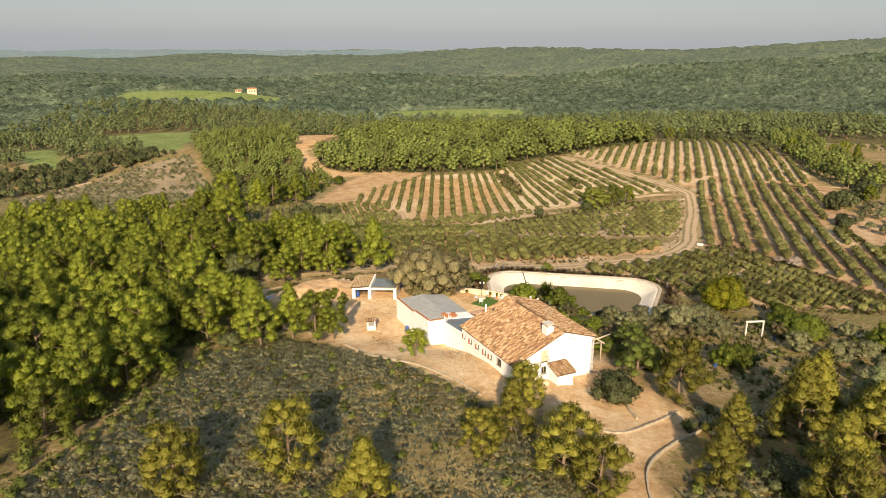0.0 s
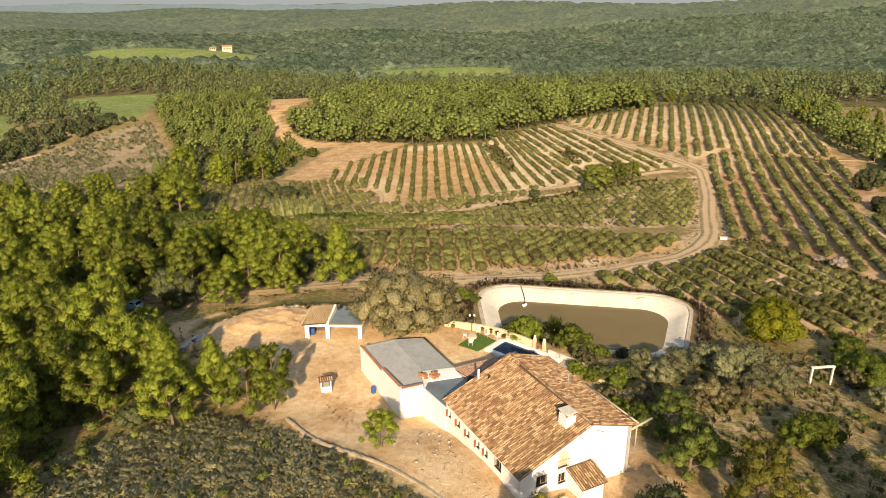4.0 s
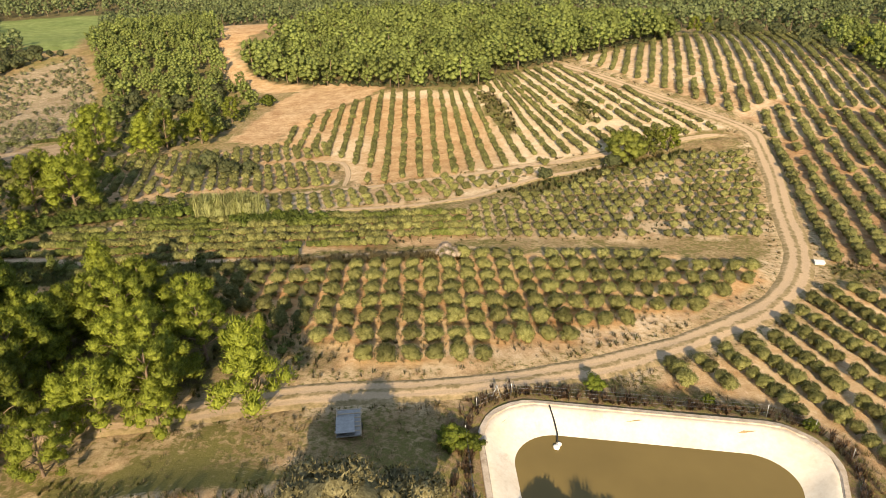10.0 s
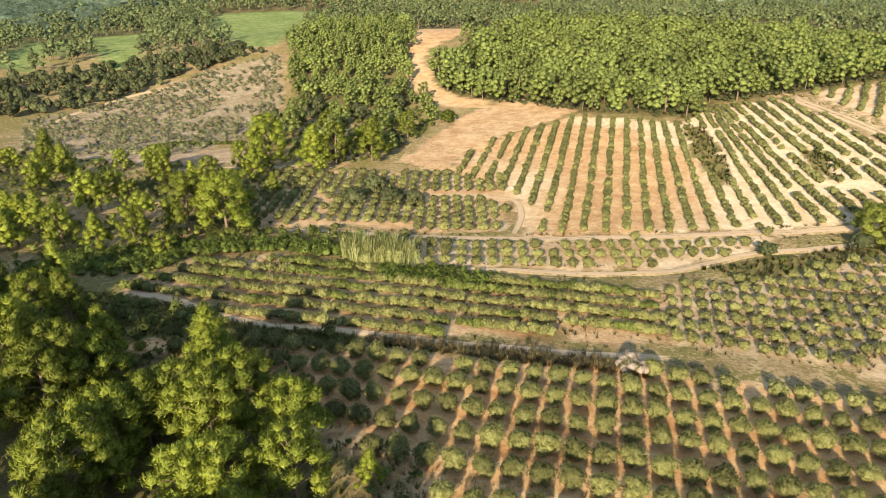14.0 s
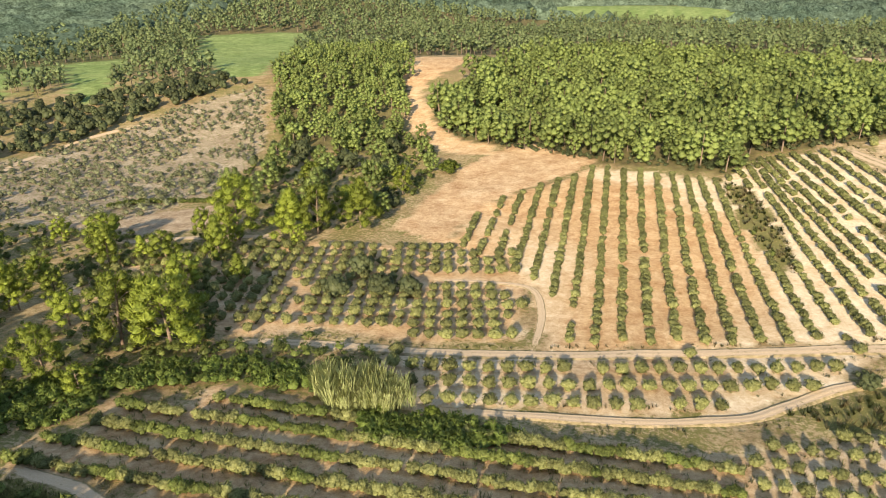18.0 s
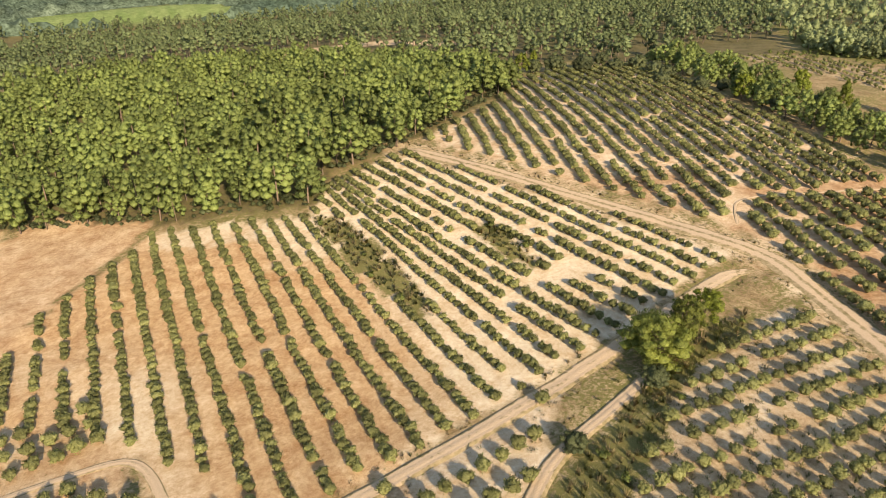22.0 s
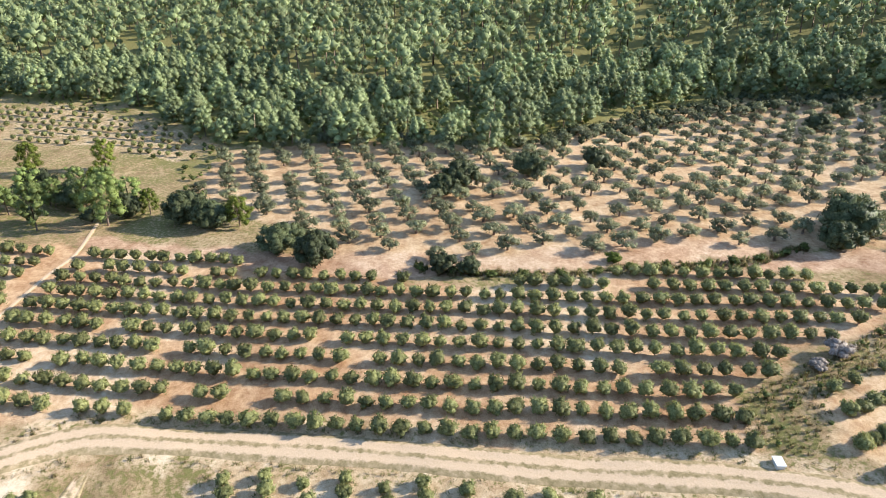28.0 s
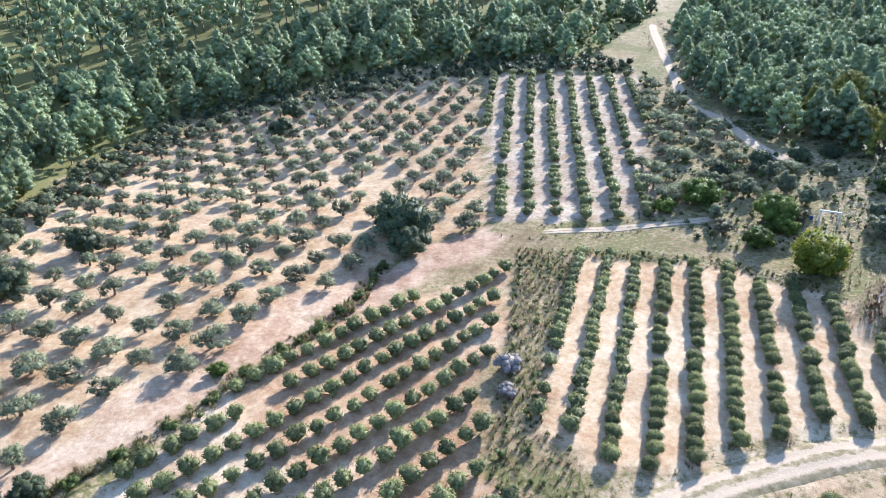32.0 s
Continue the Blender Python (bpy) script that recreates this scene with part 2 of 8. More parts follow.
def foliage(name, dark, light, through_=0.35, dry=None, rough=0.55):
    """Leaves: each sprig of its own shade, trees a little unlike each other, light passing through."""
    m, n, l, p = material(name)
    g, oi = n.new("ShaderNodeNewGeometry"), n.new("ShaderNodeObjectInfo")
    at = n.new("ShaderNodeAttribute")
    at.attribute_name = "tint"
    s = n.new("ShaderNodeMath")
    s.operation = "ADD"
    l.new(at.outputs["Fac"], s.inputs[0])
    l.new(oi.outputs["Random"], s.inputs[1])
    fr = n.new("ShaderNodeMath")
    fr.operation = "FRACT"
    l.new(s.outputs[0], fr.inputs[0])
    c = mix(n, l, ramp(n, l, g.outputs["Random Per Island"], -0.4, 1.4), dark, light)
    hsv = n.new("ShaderNodeHueSaturation")
    hsv.inputs["Saturation"].default_value = 1.0
    l.new(c, hsv.inputs["Color"])
    v = n.new("ShaderNodeMath")
    v.operation = "MULTIPLY_ADD"
    v.inputs[1].default_value, v.inputs[2].default_value = 0.66, 0.66
    l.new(fr.outputs[0], v.inputs[0])
    l.new(v.outputs[0], hsv.inputs["Value"])
    c = hsv.outputs[0]
    leafy = noise_node(n, l, 4.5, 4, rough=0.75)
    c = mix(n, l, 0.8, c, ramp(n, l, leafy.outputs[0], 0.34, 0.66), "SOFT_LIGHT")
    bump(n, l, p, leafy.outputs[0], 0.4, 0.12)
    if dry:
        nz = noise_node(n, l, 0.9, 3)
        c = mix(n, l, ramp(n, l, nz.outputs[0], 0.55, 0.75), c, dry)
    l.new(c, p.inputs["Base Color"])
    p.inputs["Roughness"].default_value = rough
    p.inputs["Specular IOR Level"].default_value = 0.25
    t = n.new("ShaderNodeBsdfTranslucent")
    l.new(c, t.inputs["Color"])
    mx = n.new("ShaderNodeMixShader")
    mx.inputs[0].default_value = through_
    l.new(p.outputs[0], mx.inputs[1])
    l.new(t.outputs[0], mx.inputs[2])
    l.new(mx.outputs[0], n["Material Output"].inputs["Surface"])
    return m


M = {}
M["pine"] = foliage("pine_needles", (0.115, 0.15, 0.02), (0.29, 0.33, 0.045), 0.3)
M["pine_dull"] = foliage("dull_pine_needles", (0.12, 0.118, 0.018), (0.28, 0.265, 0.045), 0.25)
M["pine_far"] = foliage("pine_needles_wood", (0.14, 0.185, 0.05), (0.295, 0.345, 0.10), 0.35)
M["pine_dark"] = foliage("dark_pine_needles", (0.09, 0.11, 0.022), (0.25, 0.275, 0.055), 0.3)
# darker, greyer copy of the wood pines with distance haze put into its colour
M["pine_north"] = foliage("hazed_distant_pine_needles", (0.10, 0.135, 0.055), (0.22, 0.26, 0.11), 0.3)
# a greyer pine green, lightened further to hold the haze over the hillside
M["pine_east"] = foliage("hazed_grey_pine_needles", (0.19, 0.23, 0.10), (0.39, 0.44, 0.21), 0.4)
M["olive"] = foliage("olive_leaves", (0.155, 0.163, 0.056), (0.345, 0.345, 0.13), 0.4)
M["old_olive"] = foliage("old_olive_leaves", (0.15, 0.16, 0.08), (0.34, 0.345, 0.19), 0.4)
M["oak"] = foliage("holm_oak_leaves", (0.055, 0.052, 0.024), (0.285, 0.25, 0.125), 0.2)
M["dark_oak"] = foliage("dark_oak_leaves", (0.042, 0.055, 0.022), (0.13, 0.145, 0.062), 0.25)
M["brown_bush"] = foliage("browning_leaves", (0.08, 0.075, 0.033), (0.25, 0.215, 0.11), 0.3)
M["shrub"] = foliage("shrub_leaves", (0.075, 0.1, 0.022), (0.2, 0.225, 0.058), 0.3)
M["grey_shrub"] = foliage("grey_shrub_leaves", (0.30, 0.28, 0.14), (0.58, 0.54, 0.31), 0.35)
M["bramble"] = foliage("bramble_leaves", (0.075, 0.115, 0.022), (0.21, 0.255, 0.055), 0.35)
M["green_bush"] = foliage("bright_bush_leaves", (0.07, 0.105, 0.014), (0.22, 0.26, 0.04), 0.4)
M["yellow_bush"] = foliage("yellowing_fig_leaves", (0.14, 0.19, 0.02), (0.52, 0.48, 0.035), 0.45)
M["rust_weeds"] = foliage("rust_brown_weeds", (0.18, 0.105, 0.055), (0.33, 0.21, 0.12), 0.3)
M["reed"] = foliage("reed_leaves", (0.27, 0.31, 0.11), (0.52, 0.52, 0.24), 0.4)
M["dry_grass"] = foliage("dry_grass_blades", (0.26, 0.20, 0.085), (0.48, 0.37, 0.17), 0.3)
M["green_grass"] = foliage("green_grass_blades", (0.11, 0.125, 0.026), (0.25, 0.235, 0.072), 0.3)
M["bare_twigs"] = foliage("bare_twigs", (0.19, 0.155, 0.125), (0.33, 0.275, 0.23), 0.1)
M["bark"] = plain("bark", (0.16, 0.11, 0.075), (0.26, 0.19, 0.14), 2.0, 0.9, 0.6)
M["grey_bark"] = plain("grey_bark", (0.20, 0.17, 0.14), (0.30, 0.26, 0.22), 3.0, 0.9, 0.6)

# ---- plan of the fields ----
FAN_FIELD = [(-14, 175), (-18, 200), (-24, 207), (-37, 216), (-33, 241), (-8, 268), (21, 254), (27, 266), (50, 276), (54, 270),
             (70, 228), (79, 197), (70, 195), (49, 190), (33, 185), (9, 181)]
EAST_FIELD = [(57, 281), (84, 294), (124, 335), (173, 338), (160, 300), (151, 276), (144, 235), (136, 209), (122, 178), (108, 150),
              (104.5, 137), (104, 114), (101, 103), (94, 92), (88, 79), (82, 95), (79, 108), (73, 119), (64, 123), (69, 141), (75, 159), (82, 177), (87, 192), (88, 204), (81, 221), (71, 244), (63, 265)]
ROAD_FIELD = [(79, 73), (58, 71), (45, 74), (38, 84), (27, 90), (29, 93), (41, 99), (50, 106), (59, 114), (63, 115), (71, 110)]
NEAR_FIELD = [(-58, 117), (-46, 120.5), (-34, 121), (-10, 123), (26, 127), (52, 122), (50, 114), (34, 104), (20, 98.5), (9, 93), (-7, 92.5), (-13, 99), (-29, 106), (-40, 112)]
STRIP_FIELD = [(-69, 134.5), (-63, 140), (-63, 147), (-53, 149), (-53, 152), (-38, 152), (-30, 147.5), (-20, 150), (10, 153), (11, 134), (-14, 130.8), (-20, 126.6), (-49, 126.6), (-50, 130.5), (-66, 130.6)]
MID_FIELD = [(11, 134), (10, 154), (25, 160), (44, 172), (61, 181), (76, 181), (72, 165), (65, 146), (59, 132), (26, 133)]
WEST_FIELD = [(-92, 172), (-104, 187), (-81, 202), (-63, 211), (-24, 214), (-19, 203), (-18, 176), (-45, 173), (-60, 169)]
FOOT_FIELD = [(-36, 168.5), (-14, 173), (10, 178), (33, 182), (25, 171.5), (12, 163), (-6, 158.5), (-18, 156), (-29, 155.2), (-38, 160)]
OLD_GROVE = [(185, 185), (186, 157), (172, 118), (180, 100), (192, 60), (190, 30), (165, 10), (140, -5), (132, 0), (97, 68),
             (107, 90), (109.5, 104), (111.5, 134), (115, 147), (123, 163), (136, 171), (160, 190)]
SOUTH_ROWS = [(96, 67), (133, -8), (94, -18), (70, 57)]
HILL_ROWS = [(213, 338), (233, 316), (243, 262), (232, 225), (197, 190), (180, 195), (194, 212), (205, 240), (210, 290)]
FALLOW = [(-33, 292), (-8, 273), (-33, 241), (-38, 216), (-52, 221), (-49, 245), (-41, 280)]
SAND = [(-114, 404), (-92, 418), (-65, 422), (-68, 395), (-76, 362), (-77, 345), (-66, 316), (-56, 299), (-42, 290), (-38, 280), (-55, 283), (-68, 302), (-78, 325), (-82, 347), (-96, 366)]
PINK_FALLOW = [(102.5, 108), (100.8, 100), (97.5, 90), (90, 73.5), (94.5, 68.4), (101.4, 79.7), (106, 96)]
PINK_STRIP = [(109, 150), (122, 180), (137, 208), (140, 206), (124, 172), (112, 146)]
SCRUB = [(-189, 248), (-176, 286), (-166, 326), (-144, 348), (-114, 285), (-105, 239), (-115, 205), (-139, 205), (-160, 211)]
STUBBLE = [(-128, 203), (-99, 230), (-90, 216), (-101, 204)]
MEADOWS = [[(-172, 363), (-153, 366), (-190, 480), (-213, 595), (-297, 553), (-250, 470)], [(-236, 301), (-287, 406), (-310, 389), (-262, 310)],
           [(-212, 318), (-197, 322), (-270, 437), (-290, 408)], [(-400, 800), (-292, 790), (-215, 830), (-170, 880), (-150, 935), (-230, 960), (-330, 930), (-420, 900)], [(-60, 790), (20, 770), (90, 780), (115, 830), (50, 870), (-20, 860), (-75, 850)]]
BANKS = [[(20, 256), (26, 249), (29, 226), (28, 207), (25, 211), (22, 232)], [(46, 233), (50, 229), (51, 211), (46, 216)],
         [(63, 184), (44, 178), (29, 170), (17, 164), (24, 160), (38, 168), (51, 176), (70, 183)]]
ROAD = [(-48, 80), (-34, 82), (-22, 84), (-11, 86.3), (-2, 87), (8, 88), (18, 91), (28, 95.5), (40, 102), (49, 109), (56, 117), (62, 128), (68, 145), (76, 166), (82, 186),
        (83.5, 195), (80, 206), (74, 221), (65, 243), (57, 263), (50, 279)]
FIELD_TRACK = [(79, 191.8), (75, 193), (68, 192), (48, 187), (32, 183), (21, 180.5), (9, 178.5), (-14, 173.5), (-30, 170.5), (-45, 169), (-60, 166)]
LOW_TRACK = [(-40, 153), (-29, 154.5), (-13, 156), (10, 160.5), (18, 165.5), (27, 172), (43, 178), (52, 182)]
SIDE_TRACK = [(-15, 173), (-15, 188), (-18, 198), (-26, 199), (-38, 198)]
EAST_BANK = [(113, 150), (108.5, 140), (106, 129.5), (105, 118), (103.2, 107), (103, 97), (105, 88)]
PATH_EAST = [(90, 70), (78, 64), (67, 59), (58, 53)]
DIAGONAL = [(86, 203), (92, 210), (96, 213), (104, 213), (112, 211), (124, 208), (132, 205.5), (143, 205), (151, 205)]
HILLTOP = [(60, 466), (84, 488), (112, 496), (140, 486), (156, 456), (146, 446), (122, 470), (96, 474), (76, 458)]
WEST_TRACK = [(-68, 131.6), (-62, 130.4), (-56, 129.6), (-51, 127.6), (-46, 126.2), (-40, 125.6), (-33, 126), (-24, 126.2), (-15, 126.4), (-7, 127.2), (3, 128.8), (14, 130.2)]
LONG_GRASS = [(-76, 129), (-66, 129.4), (-56, 128.2), (-48, 125.2), (-40, 124.4), (-28, 124.8), (-27, 122), (-46, 120.5), (-58, 117.5), (-80, 122)]
STRAW = [(-27, 125.2), (-12, 126), (6, 127.2), (9, 124.6), (-10, 123.4), (-26, 123.2)]
FOREST_TRACK = [(104, -75), (100, -61), (86, -22), (77, 1), (68, 10), (58, 26), (48, 32)]
YARD = [(-37, 66), (-31, 76), (-20, 77), (-8, 76), (4, 66), (12, 59), (15, 52), (17.5, 40), (19, 30), (26, 22), (18, 11), (16, 2), (11, 2), (14, 12), (11, 20), (6, 24), (2, 23.5), (-4, 31), (-9, 34.5), (-15, 40), (-20, 47), (-27, 54)]


WOOD = [(-67, 322), (-57, 301), (-38, 287), (-5, 270.5), (23, 258.5), (31, 273), (53, 280), (77, 294), (102, 312), (112, 333), (108, 362), (92, 400), (56, 428), (0, 436), (-44, 404), (-62, 362)]
WEST_WOOD = [(-150, 372), (-160, 440), (-125, 440), (-95, 395), (-82, 350), (-74, 308), (-60, 288), (-72, 276), (-112, 293)]
GROVE = [(-36, 26), (-35, 50), (-34, 58), (-40, 68), (-36, 78), (-21, 88), (-20, 98), (-30, 110), (-52, 117), (-70, 128), (-84, 132), (-120, 128), (-150, 90), (-120, 20), (-70, -5), (-42, 4)]
EAST_WOOD = [(190, 185), (178, 150), (168, 122), (181, 103), (198, 72), (199, 40), (182, 15), (172, -2), (140, -18), (110, -26), (106, -90), (220, -150), (470, -60), (500, 330), (330, 420), (245, 320), (250, 260), (236, 215)]
SOUTH_WOOD = [(96, -75), (84, -26), (74, -2), (64, 8), (54, 22), (40, 20), (44, 2), (30, -4), (-20, -120), (90, -160)]
NORTH_WOOD = [(-330, 470), (-160, 445), (-60, 445), (12, 500), (100, 470), (128, 380), (175, 345), (240, 325), (330, 425), (480, 420), (520, 760), (-400, 780), (-400, 600)]


SAGE_FIELD = [(-34, 35), (-25, 43), (-15, 39), (-9, 33.5), (2, 24), (6, 17), (12, 9), (12, -10), (-6, -14), (-40, -14), (-36, 16)]
GARDEN = [(22, 40), (24, 52), (36, 60), (60, 66), (75, 58), (72, 30), (56, 22), (44, 24), (30, 30)]


def ground_colours(x, y):
    """Real colours of soil and turf over the plan; the fourth value says how weedy the place is."""
    n1, n2, n3 = value_noise(x, y, 19, 1), value_noise(x, y, 6, 2), value_noise(x, y, 45, 3)
    wx, wy = x + (value_noise(x, y, 5, 4) - 0.5) * 3, y + (value_noise(x, y, 5, 5) - 0.5) * 3
    col = np.empty(x.shape + (4,))

    def lay(mask, a, b, t, weed):
        for k in range(3):
            col[..., k] = np.where(mask, a[k] * (1 - t) + b[k] * t, col[..., k])
        col[..., 3] = np.where(mask, weed, col[..., 3])

    every = np.ones(x.shape, bool)
    orange, pale = (0.58, 0.36, 0.19), (0.72, 0.56, 0.37)
    lay(every, (0.29, 0.20, 0.10), (0.38, 0.28, 0.15), n1, 0.28 + 0.4 * n2)
    far = np.hypot(x - 40, y - 180) > 330
    lay(far, (0.075, 0.085, 0.035), (0.12, 0.12, 0.05), n3, 0.5)
    for wood in (WOOD, WEST_WOOD, EAST_WOOD, SOUTH_WOOD, NORTH_WOOD, GROVE):
        lay(inside(wood, wx, wy), (0.10, 0.085, 0.04), (0.17, 0.13, 0.065), n2, 0.45)
    lay(inside(EAST_WOOD, wx, wy), (0.13, 0.13, 0.05), (0.20, 0.175, 0.075), n2, 0.75)
    lay(inside([(19, -12), (62, -12), (60, 22), (44, 25), (26, 23), (21, 12)], wx, wy), (0.17, 0.11, 0.05), (0.25, 0.155, 0.075), n2, 0.5)
    lay(inside(SAGE_FIELD, wx, wy), (0.25, 0.195, 0.09), (0.37, 0.285, 0.135), n2, 0.35)
    lay(inside(GARDEN, wx, wy), (0.28, 0.20, 0.10), (0.40, 0.29, 0.165), n2, 0.5)
    lay(inside(SCRUB, wx, wy), (0.33, 0.25, 0.17), (0.42, 0.33, 0.23), n2, 0.42)
    lay(inside(STUBBLE, wx, wy), (0.38, 0.28, 0.18), (0.45, 0.33, 0.21), n2, 0.2)
    for mdw in MEADOWS:
        lay(inside(mdw, wx, wy), (0.17, 0.235, 0.065), (0.27, 0.32, 0.11), n2, 0.12)
    lay(inside(FAN_FIELD, wx, wy), (0.57, 0.37, 0.195), (0.73, 0.575, 0.38), step(0.25, 0.62, 0.55 * n1 + 0.45 * n3 + 0.12 * step(225, 262, y) + 0.2 * step(-5, 38, x) - 0.2), 0.12)
    lay(inside(EAST_FIELD, wx, wy), (0.47, 0.29, 0.155), (0.65, 0.48, 0.305), step(0.3, 0.75, 0.5 * n1 + 0.5 * n2 + 0.25 * step(180, 260, y) - 0.1), 0.16)
    lay(inside(ROAD_FIELD, wx, wy), (0.56, 0.36, 0.19), (0.68, 0.50, 0.31), n1, 0.08)
    lay(inside(NEAR_FIELD, wx, wy), (0.62, 0.355, 0.16), (0.71, 0.48, 0.26), n1, 0.10)
    lay(inside([(9, 96), (35, 106), (49, 114.5), (58, 125), (60, 132), (66, 140), (60, 124), (52, 112), (40, 104.5), (24, 95.5), (9, 90.5), (-6, 90)], wx, wy), (0.58, 0.37, 0.20), pale, n2, 0.1)
    lay(inside(STRIP_FIELD, wx, wy), (0.46, 0.29, 0.15), (0.54, 0.37, 0.21), n2, 0.22)
    lay(inside(LONG_GRASS, wx, wy), (0.19, 0.165, 0.065), (0.29, 0.235, 0.105), n2, 0.7)
    lay(inside(MID_FIELD, wx, wy), (0.50, 0.355, 0.205), (0.64, 0.495, 0.325), n2, 0.2)
    lay(inside(WEST_FIELD, wx, wy), (0.53, 0.34, 0.18), (0.64, 0.47, 0.29), n2, 0.2)
    lay(inside(FOOT_FIELD, wx, wy), (0.50, 0.33, 0.18), pale, n1, 0.1)
    lay(inside(OLD_GROVE, wx, wy), (0.46, 0.30, 0.16), (0.58, 0.415, 0.245), n1, 0.10)
    lay(inside([(104, 96), (105, 118), (106, 130), (109, 140), (113, 151), (124, 169), (122, 160), (116, 144), (114, 104), (107, 88)], wx, wy), (0.46, 0.29, 0.17), (0.58, 0.41, 0.26), n1, 0.15)
    lay(inside(SOUTH_ROWS, wx, wy), (0.42, 0.30, 0.20), (0.58, 0.44, 0.30), n2, 0.3)
    lay(inside(HILL_ROWS, wx, wy), (0.38, 0.27, 0.145), (0.48, 0.35, 0.21), n2, 0.4)
    lay(inside(PINK_FALLOW, wx, wy) | inside(PINK_STRIP, wx, wy), (0.45, 0.28, 0.17), (0.52, 0.35, 0.22), n2, 0.08)
    lay(inside(FALLOW, wx, wy), (0.50, 0.32, 0.17), (0.59, 0.40, 0.23), n2, 0.12)
    lay(inside(SAND, wx, wy), (0.55, 0.34, 0.17), (0.63, 0.43, 0.24), n1, 0.0)
    lay(inside(HILLTOP, wx, wy), (0.56, 0.38, 0.20), (0.64, 0.48, 0.30), n1, 0.1)
    border = (np.abs(y - 262 + 0.45 * (x + 8)) < 3.5) & (x > -9) & (x < 22)
    lay(border, pale, (0.66, 0.52, 0.35), n2, 0.0)
    beside_road = along(ROAD, x, y)
    lay((beside_road < 4.6) & (value_noise(x, y, 3, 6) > 0.25), (0.44, 0.31, 0.17), (0.60, 0.45, 0.28), n2, 0.38)
    for b in BANKS:
        lay(inside(b, wx, wy), (0.26, 0.20, 0.09), (0.34, 0.26, 0.12), n2, 0.7)
    lay(inside(YARD, wx, wy), (0.56, 0.355, 0.185), (0.74, 0.54, 0.33), step(0.2, 0.8, 0.5 * n1 + 0.5 * value_noise(x, y, 3.5, 18)), 0.02)
    lay(inside([(-29.6, 63), (-32, 71), (-30, 75.6), (-14, 76), (-6, 76), (-8, 73), (-17, 71.5), (-25, 71.2), (-28.6, 68), (-28.4, 63)], wx, wy), (0.24, 0.20, 0.09), (0.32, 0.26, 0.12), n2, 0.75)
    d = along(POND_RIM + POND_RIM[:1], x, y)
    lay((d < 4) & ~inside(POND_RIM, x, y), (0.20, 0.14, 0.09), (0.26, 0.18, 0.10), n2, 0.5)
    return col


def axis(a, b, spacing, low, high, growth=1.065):
    core = list(np.arange(a, b + 0.01, spacing))
    s, v = spacing, core[-1]
    while v < high:
        s *= growth
        v += s
        core.append(v)
    s, v, left = spacing, core[0], []
    while v > low:
        s *= growth
        v -= s
        left.append(v)
    return np.array(left[::-1] + core)


def mesh_of(name, verts, faces, mats, normals=None, smooth=False, tint=None, corners=None):
    """A mesh from arrays: faces all with the same number of corners."""
    verts, faces = np.asarray(verts, np.float32), np.asarray(faces, np.int32)
    me = bpy.data.meshes.new(name)
    k = faces.shape[1]
    me.vertices.add(len(verts))
    me.vertices.foreach_set("co", verts.ravel())
    me.loops.add(faces.size)
    me.loops.foreach_set("vertex_index", faces.ravel())
    me.polygons.add(len(faces))
    me.polygons.foreach_set("loop_start", np.arange(0, faces.size, k, dtype=np.int32))
    if smooth:
        me.polygons.foreach_set("use_smooth", np.ones(len(faces), bool))
    me.update(calc_edges=True)
    if tint is not None:
        me.attributes.new("tint", "FLOAT", "POINT").data.foreach_set("value", np.asarray(tint, np.float32))
    if normals is not None:
        me.polygons.foreach_set("use_smooth", np.ones(len(faces), bool))
        me.normals_split_custom_set_from_vertices(np.asarray(normals, np.float32))
    for m in mats if isinstance(mats, (list, tuple)) else [mats]:
        me.materials.append(m)
    return me


